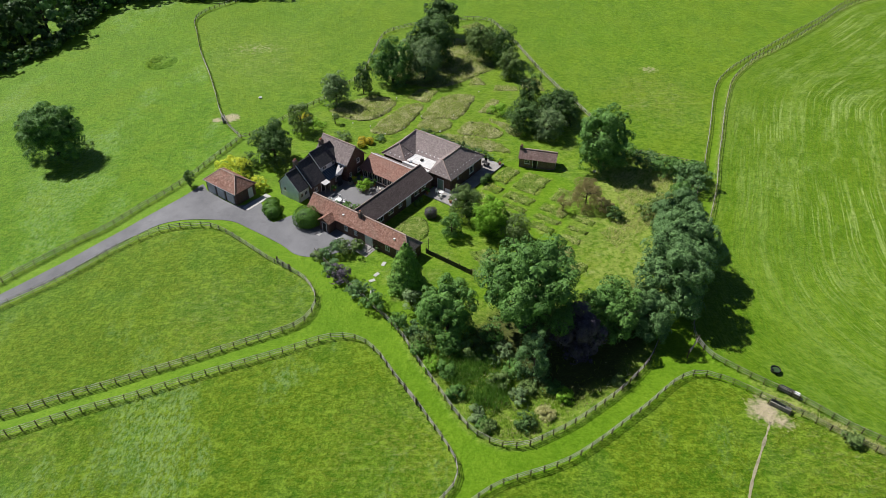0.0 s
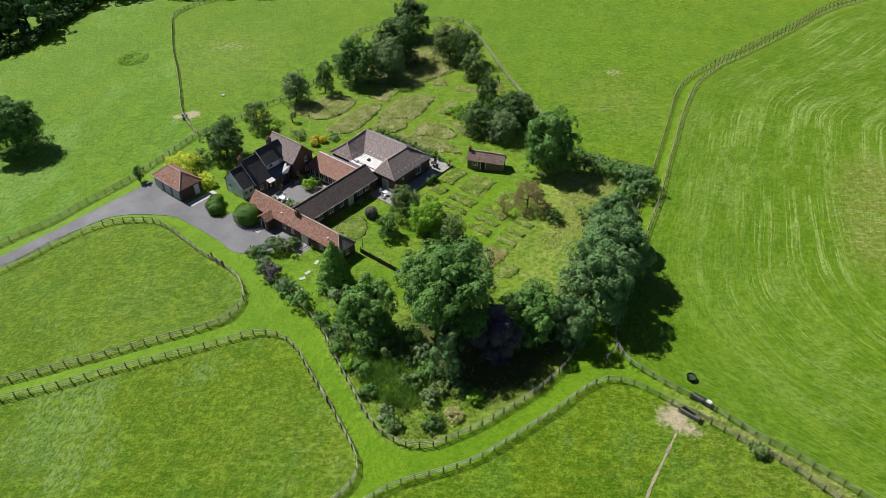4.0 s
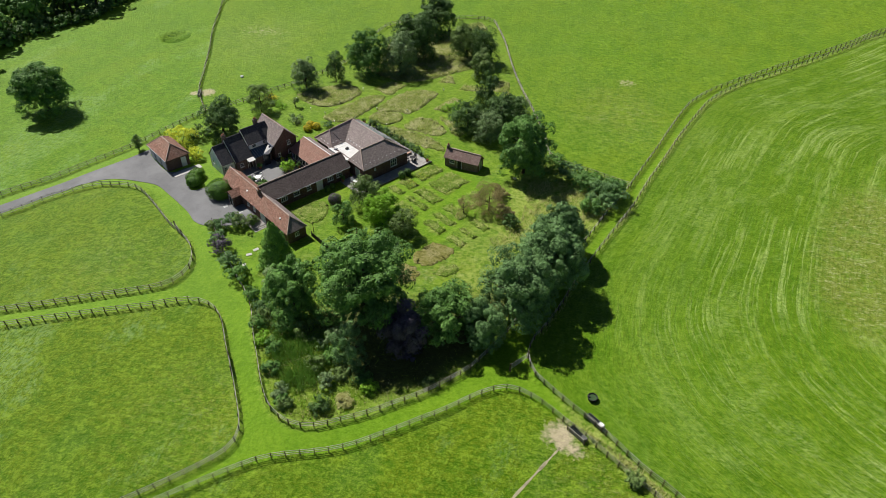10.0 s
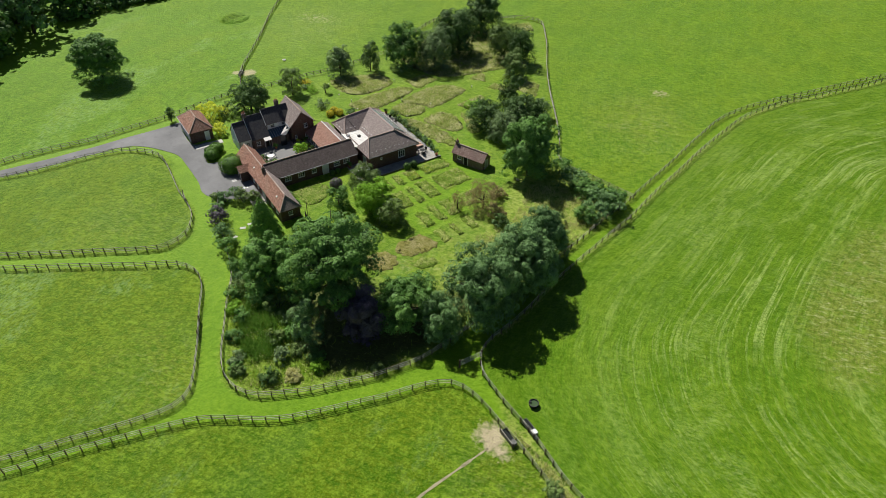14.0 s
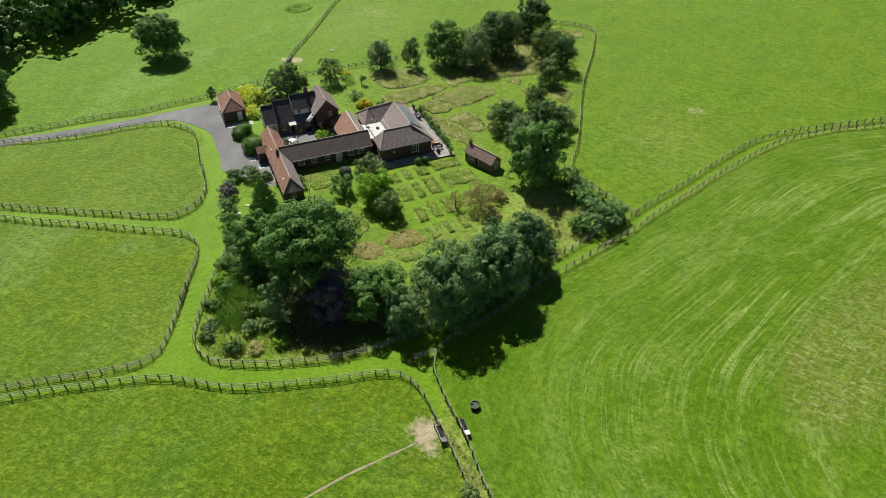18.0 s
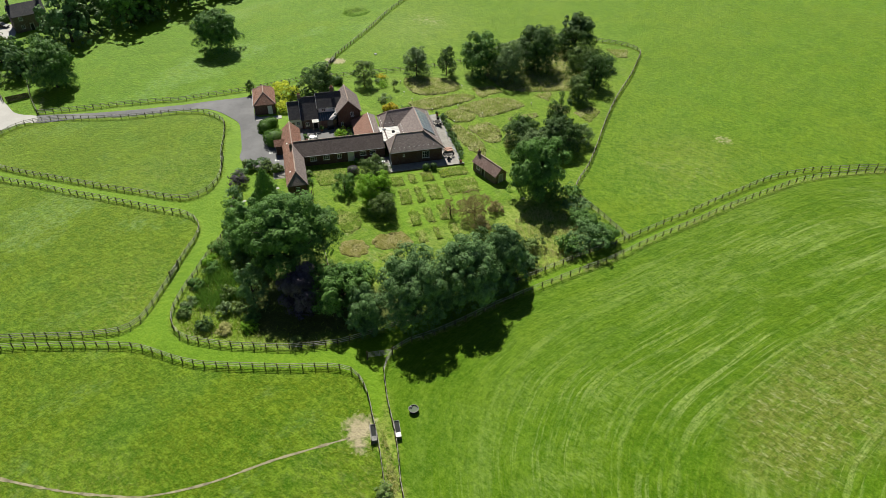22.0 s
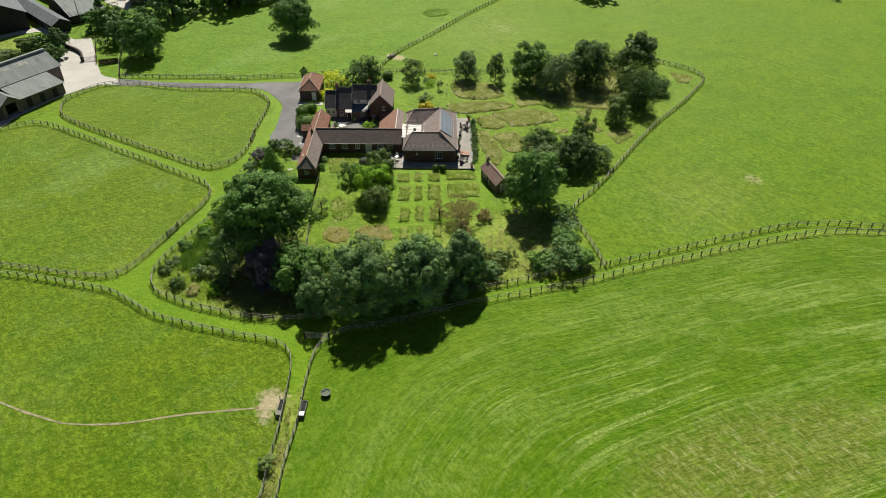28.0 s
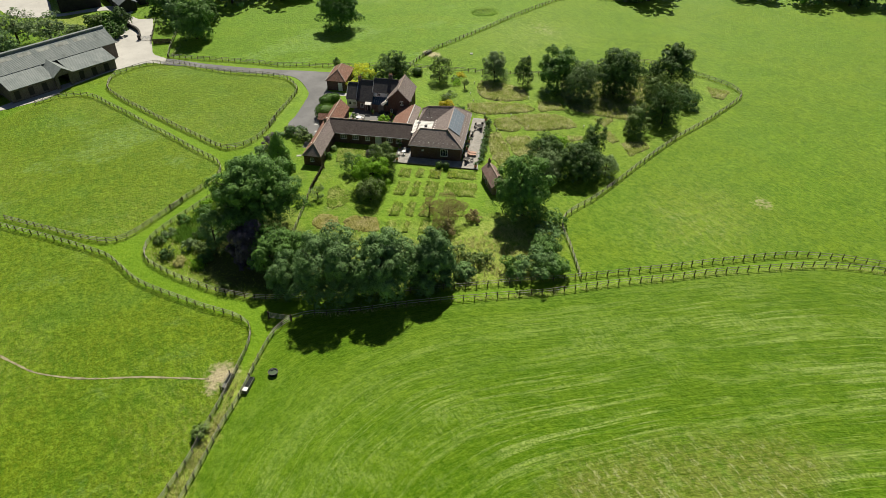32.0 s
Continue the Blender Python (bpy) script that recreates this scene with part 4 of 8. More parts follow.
def trodden(name, pts, width, label):
    """A worn path as a thin ragged strip on the turf."""
    ln = smooth_line(pts, 0.4)
    d = np.gradient(ln, axis=0)
    nr = np.stack([-d[:, 1], d[:, 0]], -1) / np.linalg.norm(d, axis=1)[:, None]
    rng = np.random.default_rng(3)
    w = width * (0.5 + 0.22 * np.convolve(rng.normal(0, 1, len(ln)), np.ones(3) / 3, "same"))
    g = Geo()
    rows = [[Vector((*(p + q * s * ww), gz(*(p + q * s * ww)) + 0.03)) for s in (-1, 1)] for p, q, ww in zip(ln, nr, np.clip(w, 0.1, 1))]
    for (a, b), (e, f) in zip(rows, rows[1:]):
        g.solid([p - Vector((0, 0, 0.2)) for p in (a, b, f, e)][::-1], [a, b, f, e][::-1])
    return structure(name, g, PATH_SOIL, label, "path")


trodden("ground_path", HORSE_PATH, 0.32, "narrow pale path trodden by horses across the paddock")
court = Geo()
court.solid([ab(*p, -0.3) for p in ((-17.2, 7.62), (-4.9, 7.62), (-4.9, 21.6), (-17.2, 21.6))], [ab(*p, 0.05) for p in ((-17.2, 7.62), (-4.9, 7.62), (-4.9, 21.6), (-17.2, 21.6))])
structure("pavement_courtyard", court, YARD_TAR, "grey gravelled courtyard between the ranges", "courtyard")

# ---- fences ----
POST = Geo().solid([(-0.062, -0.062, -0.35), (0.062, -0.062, -0.35), (0.062, 0.062, -0.35), (-0.062, 0.062, -0.35)],
                   [(-0.062, -0.062, 1.16), (0.062, -0.062, 1.16), (0.062, 0.062, 1.21), (-0.062, 0.062, 1.21)]).mesh("post", POST_WOOD)
RAIL = Geo().solid([(0, -0.02, -0.048), (0, 0.02, -0.048), (1, 0.02, -0.048), (1, -0.02, -0.048)],
                   [(0, -0.02, 0.048), (0, 0.02, 0.042), (1, 0.02, 0.042), (1, -0.02, 0.048)]).mesh("rail", OAK)
rnd = random.Random(7)


def fence(pts, label, closed=False, spacing=1.83, heights=(0.38, 0.74, 1.10), group="paddock fences", gaps=()):
    """Posts and rails along a line; gaps: stretches (from, to) in metres left open."""
    line = smooth_line(pts, 0.4, closed)
    if closed:
        line = np.vstack([line, line[:1]])
    run = np.concatenate([[0], np.cumsum(np.hypot(*np.diff(line, axis=0).T))])
    k = max(2, round(run[-1] / spacing))
    s = np.linspace(0, run[-1], k + 1)
    P = np.stack([np.interp(s, run, line[:, 0]), np.interp(s, run, line[:, 1])], -1)
    base = Vector((*P[0], gz(*P[0])))
    top = thing("fence", Matrix.Translation(base), label, "fence", group)
    side = 0.07
    for i in range(k + 1):
        a = Vector((*P[i], gz(*P[i])))
        j = min(i + 1, k)
        d = P[j] - P[i] if j > i else P[i] - P[i - 1]
        turn = math.atan2(d[1], d[0])
        if not any(lo < s[i] < hi for lo, hi in gaps) and not (closed and i == k):
            p = part("post", POST, None, top)
            p.matrix_basis = Matrix.Translation(a - base) @ pose(0, 0, rnd.uniform(-0.05, 0.03), rnd.uniform(-2.5, 2.5), rnd.uniform(-2.5, 2.5), math.degrees(turn))
        if i < k and not any(lo < (s[i] + s[j]) / 2 < hi for lo, hi in gaps):
            b = Vector((*P[j], gz(*P[j])))
            n = Vector((-d[1], d[0], 0)).normalized() * side
            for h in heights:
                u, w = a + n + Vector((0, 0, h + rnd.uniform(-0.03, 0.03))), b + n + Vector((0, 0, h + rnd.uniform(-0.03, 0.03)))
                e = w - u
                r = part("rail", RAIL, None, top)
                r.matrix_basis = Matrix.Translation(u - base) @ e.to_track_quat("X", "Z").to_matrix().to_4x4() @ Matrix.Diagonal((e.length + 0.05, 1, 1, 1))
    return top


fence(PADDOCK_A, "weathered post-and-rail fence round the upper paddock", True)
fence(PADDOCK_B[1:-3], "weathered post-and-rail fence round the lower paddock")
fence(PADDOCK_C[:], "weathered post-and-rail fence of the bottom paddock beside the way")
fence(COPSE_LINE, "grey post-and-rail fence round the overgrown copse")
fence(LAWN_LINE, "pale rail fence half hidden by shrubs along the lawn")
fence(STRIP_LINE, "old rail fence beside a strip of dead grass")
fence(LANE_S, "rail fence along the hay meadow", heights=(0.55, 1.02))
fence(LANE_N, "rail fence on the garden side of the grass lane", heights=(0.55, 1.02))
fence(GARDEN_E, "pale rail fence round the wild garden")
fence(GARDEN_N, "dark rail fence between garden and pasture")
fence(FAR_LINE, "long rail fence between the far pastures")
fence(DRIVE_N, "dark rail fence beside the drive")


# ---- building helpers (all in the frame of the farmstead) ----
WIN_CACHE = {}


def window(parent, off, x, y, z, w, h, face, cols=2, rows=2, name="window", wood=None, depth=0.10):
    """A window with frame, sill and panes; x, y, z: middle of its foot; face: heading of its outside in degrees."""
    wood = wood or WHITE_PAINT
    m = Matrix.Translation(Vector((x, y, z)) - Vector(off)) @ pose(0, 0, 0, 0, 0, face + 90)
    key = (round(w, 2), round(h, 2), cols, rows, wood.name)
    if key not in WIN_CACHE:
        t = 0.07
        fr = Geo()
        for y in (-0.03, depth):
            fr.v += [(-w / 2, y, 0), (w / 2, y, 0), (w / 2, y, h), (-w / 2, y, h), (-w / 2 + t, y, t), (w / 2 - t, y, t), (w / 2 - t, y, h - t), (-w / 2 + t, y, h - t)]
        for i in range(4):
            j = (i + 1) % 4
            fr.f += [(i, j, j + 4, i + 4), (i + 8, i + 12, j + 12, j + 8), (i, i + 8, j + 8, j), (i + 4, j + 4, j + 12, i + 12)]
        mull = Geo().box(-0.03, -0.02, t, 0.03, 0.05, h - t)
        sill = Geo().box(-w / 2 - 0.06, -0.09, -0.07, w / 2 + 0.06, 0.02, -0.005)
        cw, ch = (w - 2 * t) / cols, (h - 2 * t) / rows
        pane = Geo().box(-cw / 2 + 0.02, 0.0, 0.02, cw / 2 - 0.02, 0.02, ch - 0.012)
        bars = Geo()
        for j in range(1, rows):
            bars.box(-w / 2 + t, -0.015, t + ch * j - 0.015, w / 2 - t, 0.03, t + ch * j + 0.015)
        WIN_CACHE[key] = [g.mesh(nm, mt) if g.v else None for g, nm, mt in ((fr, "window_frame", wood), (sill, "window_sill", wood), (pane, "pane", GLASS), (bars, "glazing_bar", wood), (mull, "mullion", wood))]
    fr, sill, pane, bars, mull = WIN_CACHE[key]
    top = part(name, fr, None, parent)
    top.matrix_basis = m
    part("window_sill", sill, None, top)
    if bars:
        part("glazing_bar", bars, None, top)
    t = 0.07
    for i in range(1, cols):
        part("mullion", mull, None, top).matrix_basis = Matrix.Translation((-w / 2 + w * i / cols, 0, 0))
    for i in range(cols):
        for j in range(rows):
            p = part("pane", pane, None, top)
            p.matrix_basis = Matrix.Translation((-w / 2 + t + (w - 2 * t) * (i + 0.5) / cols, 0, t + (h - 2 * t) * j / rows))
    return top


def door(parent, off, x, y, z, w, h, face, material, name="door"):
    m = Matrix.Translation(Vector((x, y, z)) - Vector(off)) @ pose(0, 0, 0, 0, 0, face + 90)
    d = part(name, Geo().box(-w / 2, -0.03, 0, w / 2, 0.03, h), material, parent)
    d.matrix_basis = m
    plank = Geo().box(-0.066, -0.045, 0.08, 0.066, -0.03, h - 0.08).mesh("plank", material)
    for i in range(int(w / 0.16)):
        part("plank", plank, None, d).matrix_basis = Matrix.Translation((-w / 2 + 0.08 + 0.16 * i, 0, 0))
    fr = Geo().box(-w / 2 - 0.09, -0.05, 0, -w / 2, 0.06, h + 0.09).box(w / 2, -0.05, 0, w / 2 + 0.09, 0.06, h + 0.09).box(-w / 2, -0.05, h, w / 2, 0.06, h + 0.09)
    part("door_frame", fr, WHITE_PAINT, d)
    part("door_handle", Geo().box(w / 2 - 0.16, -0.09, 1.0, w / 2 - 0.12, -0.04, 1.14), GALV, d)
    return d


def walls(parent, off, a0, b0, a1, b1, h, material, t=0.3, names=("wall_south", "wall_east", "wall_north", "wall_west"), skip=()):
    spec = ((a0, b0, a1, b0 + t), (a1 - t, b0 + t, a1, b1 - t), (a0, b1 - t, a1, b1), (a0, b0 + t, a0 + t, b1 - t))
    for nm, (x0, y0, x1, y1) in zip(names, spec):
        if nm not in skip:
            part(nm, Geo(off).box(x0, y0, -0.4, x1, y1, h), material, parent)


def gable_wall(parent, off, p, q, z_eave, apex, material, t=0.3, name="gable"):
    """A gable triangle above a wall from p to q, its apex given."""
    p, q, r = Vector((*p, z_eave)), Vector((*q, z_eave)), Vector(apex)
    n = (q - p).cross(Vector((0, 0, 1))).normalized() * t
    part(name, Geo(off).solid([p - n, q - n, r - n], [p, q, r]), material, parent)


def ridge_caps(parent, off, p, q, material=None, r=0.13):
    """Half-round ridge tiles from p to q, laid end to end."""
    p, q = Vector(p), Vector(q)
    k = max(1, round((q - p).length / 0.9))
    g = Geo(off)
    for i in range(k):
        g.tube(p.lerp(q, i / k), p.lerp(q, (i + 0.97) / k), r, r * 0.9, 7)
    part("ridge_tiles", g, material or RIDGE, parent)


def gutter(parent, off, p, q):
    part("gutter", Geo(off).bar(p, q, 0.11, 0.09), LEAD, parent)


def chimney(parent, off, a, b, z0, z1, w=0.7, d=0.55, pots=2):
    g = Geo(off).box(a - w / 2, b - d / 2, z0, a + w / 2, b + d / 2, z1)
    g.box(a - w / 2 - 0.06, b - d / 2 - 0.06, z1 - 0.22, a + w / 2 + 0.06, b + d / 2 + 0.06, z1 - 0.08)
    c = part("chimney", g, OLD_BRICK, parent, "soot-darkened brick chimney stack")
    for i in range(pots):
        x = a + (i - (pots - 1) / 2) * 0.32
        part("chimney_pot", Geo(off).lathe((x, b, z1), ((0.13, 0), (0.11, 0.3), (0.14, 0.34), (0.1, 0.36), (0.0, 0.30)), 9), TERRACOTTA, c)
    return c


def hip_roof(parent, off, a0, b0, a1, b1, ze, zr, run0, run1, along, material, caps=True, over=0.3, t=0.12, other=None, change=None):
    """A hipped roof over a rectangle; along 'b' or 'a': heading of the ridge; run0, run1: length of the hips."""
    a0, b0, a1, b1 = a0 - over, b0 - over, a1 + over, b1 + over
    if along == "b":
        m = (a0 + a1) / 2
        r0, r1 = (m, b0 + run0, zr), (m, b1 - run1, zr)
        c = [(a0, b0, ze), (a1, b0, ze), (a1, b1, ze), (a0, b1, ze)]
        faces = {"roof_west": [c[3], c[0], r0, r1], "roof_east": [c[1], c[2], r1, r0]}
        if run0 > 0:
            faces["roof_south_hip"] = [c[0], c[1], r0]
        if run1 > 0:
            faces["roof_north_hip"] = [c[2], c[3], r1]
        hips = [(c[0], r0), (c[1], r0)] * (run0 > 0) + [(c[2], r1), (c[3], r1)] * (run1 > 0)
    else:
        m = (b0 + b1) / 2
        r0, r1 = (a0 + run0, m, zr), (a1 - run1, m, zr)
        c = [(a0, b0, ze), (a1, b0, ze), (a1, b1, ze), (a0, b1, ze)]
        faces = {"roof_south": [c[0], c[1], r1, r0], "roof_north": [c[2], c[3], r0, r1]}
        if run0 > 0:
            faces["roof_west_hip"] = [c[3], c[0], r0]
        if run1 > 0:
            faces["roof_east_hip"] = [c[1], c[2], r1]
        hips = [(c[0], r0), (c[3], r0)] * (run0 > 0) + [(c[1], r1), (c[2], r1)] * (run1 > 0)
    if change is not None:
        # the east slope was retiled south of this point
        c1, c2, q1, q0 = faces.pop("roof_east")
        part("roof_east", Geo(off).slab([(c1[0], change, ze), c2, q1, (m, change, zr)], t), material, parent)
        faces["roof_east"] = [c1, (c1[0], change, ze), (m, change, zr), q0]
    for nm, pts in faces.items():
        part(nm, Geo(off).slab(pts, t), other if other and nm in ("roof_east", "roof_south_hip") else material, parent)
    if caps:
        ridge_caps(parent, off, r0, r1)
        for p, q in hips:
            ridge_caps(parent, off, p, q, r=0.09)
    return r0, r1


def building(name, a, b, label, category):
    return thing(name, at_yard(a, b), label, category), (a, b, 0)


# ---- garage ----
ob, off = building("garage", -24.2, 33.9, "three-bay brick garage with hipped red tile roof beside the drive", "garage")
walls(ob, off, -26.5, 29.7, -21.9, 38.1, 2.62, BRICK)
hip_roof(ob, off, -26.5, 29.7, -21.9, 38.1, 2.55, 4.6, 2.5, 2.5, "b", RED_TILE, over=0.28)
for i in range(3):
    bb = 31.25 + 2.65 * i
    d = part("garage_door", Geo(off).box(-26.62, bb - 1.08, 0.02, -26.5, bb + 1.08, 2.1), LEAD, ob, "pale grey up-and-over garage door")
    for j in range(6):
        part("door_panel", Geo(off).box(-26.65, bb - 1.02, 0.08 + 0.335 * j, -26.615, bb + 1.02, 0.38 + 0.335 * j), plain("door_grey", (0.52, 0.54, 0.54), 0.5) if (i, j) == (0, 0) else bpy.data.materials["door_grey"], d)
door(ob, off, -23.1, 29.69, 0, 0.85, 2.0, -90, WHITE_PAINT)
gutter(ob, off, (-26.85, 29.4, 2.52), (-26.85, 38.4, 2.52))

# ---- long range on the forecourt ----
ob, off = building("stable_range", -19.2, 5, "long low brick range with weathered red tile roof", "outbuilding")
walls(ob, off, -21.0, -6.3, -17.4, 16.4, 2.4, BRICK)
hip_roof(ob, off, -21.0, -6.3, -17.4, 16.4, 2.3, 4.3, 2.0, 0.0, "b", RED_TILE, over=0.25, other=BROWN_TILE, change=6.9)
gable_wall(ob, off, (-17.4, 16.4), (-21.0, 16.4), 2.4, (-19.2, 16.4, 4.1), BRICK)
for bb, w in ((-4.4, 0.9), (-2.0, 0.9), (5.2, 0.7), (7.4, 0.7)):
    window(ob, off, -21.02, bb, 0.95, w, 0.95, 180)
door(ob, off, -21.02, 2.2, 0, 1.5, 2.05, 180, WHITE_PAINT, "french_door")
window(ob, off, -19.2, -6.32, 1.0, 0.8, 0.8, -90)
window(ob, off, -17.38, -3.0, 1.0, 0.9, 0.9, 0)
chimney(ob, off, -19.5, 5.2, 3.9, 5.0, 0.55, 0.5, 1)
for bb in (-2.9, 8.6):
    part("roof_vent", Geo(off).box(-20.35, bb - 0.16, 2.9, -20.0, bb + 0.16, 3.45), WHITE_PAINT, ob, "small pale roof vent")
ob, off = building("porch", -22.0, 11.2, "small gabled brick porch against the stable range", "porch")
walls(ob, off, -22.6, 10.0, -21.02, 12.2, 2.2, BRICK, 0.25, skip=("wall_east",))
part("roof_south", Geo(off).slab([(-22.9, 9.75, 2.2), (-20.4, 9.75, 2.2), (-20.4, 11.1, 3.15), (-22.9, 11.1, 3.15)], 0.1), RED_TILE, ob)
part("roof_north", Geo(off).slab([(-22.9, 12.45, 2.2), (-20.4, 12.45, 2.2), (-20.4, 11.1, 3.15), (-22.9, 11.1, 3.15)], 0.1), RED_TILE, ob)
gable_wall(ob, off, (-22.6, 12.2), (-22.6, 10.0), 2.2, (-22.6, 11.1, 3.05), BRICK, 0.25)
door(ob, off, -22.62, 11.1, 0, 0.9, 1.95, 180, DARK_BOARD)

# ---- low range between courtyard and lawn ----
ob, off = building("low_range", -9.4, 7, "low brick range with tile roof, south slope dark brown with painted shade", "outbuilding")
walls(ob, off, -17.38, 4.2, -0.4, 7.6, 2.65, BRICK)
# south slope darker than the north one, shade put into its tiles
part("roof_south", Geo(off).slab([(-18.9, 3.85, 2.5), (-0.3, 3.85, 2.5), (-0.3, 6.95, 4.4), (-18.9, 6.95, 4.4)], 0.12), LOW_SHADE_TILE, ob)
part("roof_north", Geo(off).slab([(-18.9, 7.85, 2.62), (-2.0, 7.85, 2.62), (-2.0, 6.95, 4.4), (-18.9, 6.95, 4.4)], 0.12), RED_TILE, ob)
ridge_caps(ob, off, (-18.9, 6.95, 4.42), (-0.4, 6.95, 4.42))
gable_wall(ob, off, (-0.4, 4.2), (-0.4, 7.6), 2.65, (-0.4, 6.95, 4.28), BRICK)
for aa, w in ((-15.3, 1.3), (-12.6, 1.3), (-9.9, 0.95), (-5.0, 1.3), (-2.9, 1.3)):
    window(ob, off, aa, 4.18, 1.05, w, 0.95, -90, 3 if w > 1 else 2, 2)
door(ob, off, -7.5, 4.18, 0, 1.2, 2.05, -90, WHITE_PAINT, "french_door")
for aa in (-14, -10, -7):
    window(ob, off, aa, 7.62, 1.0, 1.1, 1.0, 90, 2, 2)
gutter(ob, off, (-17.0, 3.8, 2.42), (-0.5, 3.8, 2.42))

# ---- link with orange tiles ----
ob, off = building("garden_room", -3.6, 13, "single-storey garden room with bright orange tile roof", "outbuilding")
walls(ob, off, -5.4, 7.64, -1.0, 17.6, 2.35, BRICK, skip=("wall_west",))
part("roof_west", Geo(off).slab([(-5.8, 7.7, 2.3), (-5.8, 17.9, 2.3), (-1.9, 17.9, 3.75), (-1.9, 7.4, 3.75)], 0.12), ORANGE_TILE, ob)
part("roof_east", Geo(off).slab([(-0.35, 7.4, 2.95), (-0.35, 17.9, 2.95), (-1.9, 17.9, 3.75), (-1.9, 7.4, 3.75)], 0.12), BROWN_TILE, ob)
ridge_caps(ob, off, (-1.9, 7.4, 3.77), (-1.9, 17.9, 3.77), WHITE_PAINT, 0.09)
for i in range(6):
    window(ob, off, -5.42, 10.4 + 1.25 * i, 0.45, 1.1, 1.7, 180, 2, 1)
part("dwarf_wall", Geo(off).box(-5.4, 7.64, -0.4, -5.15, 17.6, 0.42), BRICK, ob)
part("wall_plate", Geo(off).box(-5.42, 7.64, 2.15, -5.15, 17.6, 2.4), WHITE_PAINT, ob)

# ---- hall round a flat-roofed court ----
ob, off = building("hall", 5.7, 8.5, "broad brick hall with brown hipped roofs and solar panels", "house")
walls(ob, off, 0.4, 0.4, 11.1, 16.6, 3.3, BRICK)
ZE, ZS, ZB = 3.2, 5.6, 5.85
sl = {
    "roof_south": [(0, 0, ZE), (11.5, 0, ZE), (8.0, 3.35, ZS), (2.0, 3.35, ZS)],
    "roof_south_hip": [(0, 5.2, ZE), (0, 0, ZE), (2.0, 3.35, ZS), (3.4, 5.2, 4.45)],
    "roof_court_south": [(3.45, 5.2, 4.28), (2.0, 3.35, ZS), (8.0, 3.35, ZS), (6.2, 5.2, 4.35)],
    "roof_east": [(11.5, 0, ZE), (11.5, 17, ZE), (7.8, 14.2, ZB), (7.8, 3.2, ZB)],
    "roof_court_east": [(3.7, 5.2, 3.35), (3.7, 11.2, 3.35), (7.8, 14.2, ZB), (7.8, 3.2, ZB)],
    "roof_north": [(11.5, 17, ZE), (0, 17, ZE), (2.0, 13.9, ZS), (7.8, 14.2, ZB)],
    "roof_north_hip": [(0, 17, ZE), (0, 11.2, ZE), (3.0, 11.2, 3.6), (2.0, 13.9, ZS)],
    "roof_court_north": [(0.4, 11.2, 3.35), (3.7, 11.2, 3.35), (7.8, 14.2, ZB), (2.0, 13.9, ZS)],
}
for nm, pts in sl.items():
    part(nm, Geo(off).slab(pts, 0.12), BROWN_TILE, ob, "" if "court" in nm else "brown plain-tile roof slope")
for p, q in (((2.0, 3.35, ZS), (8.0, 3.35, ZS)), ((0, 0, ZE), (2.0, 3.35, ZS)), ((11.5, 0, ZE), (7.9, 3.3, ZS)), ((7.8, 3.2, ZB), (7.8, 14.2, ZB)), ((7.8, 14.2, ZB), (2.0, 13.9, ZS)),
             ((2.0, 13.9, ZS), (0, 17, ZE)), ((2.0, 13.9, ZS), (0.3, 11.2, ZE)), ((11.5, 17, ZE), (7.8, 14.2, ZB)), ((2.0, 3.35, ZS), (3.4, 5.2, 4.45))):
    ridge_caps(ob, off, p, q, r=0.1)
part("valley_wall", Geo(off).box(3.4, 5.0, 3.0, 6.3, 5.2, 4.4), BROWN_TILE, ob)
flat = part("flat_roof", Geo(off).box(-0.35, 5.2, 2.9, 3.75, 11.2, 3.28), FLAT_ROOF, ob, "pale flat roof over the inner court")
for i in range(9):
    part("roof_seam", Geo(off).box(-0.35, 5.5 + 0.66 * i, 3.28, 3.7, 5.55 + 0.66 * i, 3.33), WHITE_PAINT, flat)
part("parapet", Geo(off).box(-0.45, 5.1, 2.9, -0.3, 11.3, 3.48), WHITE_PAINT, ob)
part("roof_hatch", Geo(off).box(2.0, 8.3, 3.28, 2.6, 8.8, 3.6), DARK_BOARD, flat)
part("roof_hatch", Geo(off).box(0.2, 9.8, 3.28, 0.9, 10.2, 3.5), LEAD, flat)
for k, (aa, bb) in enumerate([(1.2 + 1.02 * i, 0.75) for i in range(9)] + [(10.75, 1.6 + 1.05 * i) for i in range(14)]):
    zz = ZE + (bb if k < 9 else 11.5 - aa) * (ZS - ZE) / 3.35 + 0.02
    part("snow_guard", Geo(off).box(aa - 0.065, bb - 0.065, zz - 0.05, aa + 0.065, bb + 0.065, zz + 0.07), WHITE_PAINT, ob)
for bb in (6, 7, 8, 9, 10, 10.9):
    part("snow_guard", Geo(off).box(4.2, bb - 0.09, 3.64, 4.38, bb + 0.09, 3.82), WHITE_PAINT, ob)
for aa in (1.2, 2.1, 3.0):
    part("snow_guard", Geo(off).box(aa - 0.09, 11.75, 3.72, aa + 0.09, 11.93, 3.9), WHITE_PAINT, ob)
for bb in (1.0, 1.9, 2.8, 3.7, 12.6, 13.8, 15.0):
    part("snow_guard", Geo(off).box(0.35, bb - 0.09, 3.5, 0.53, bb + 0.09, 3.68), WHITE_PAINT, ob)
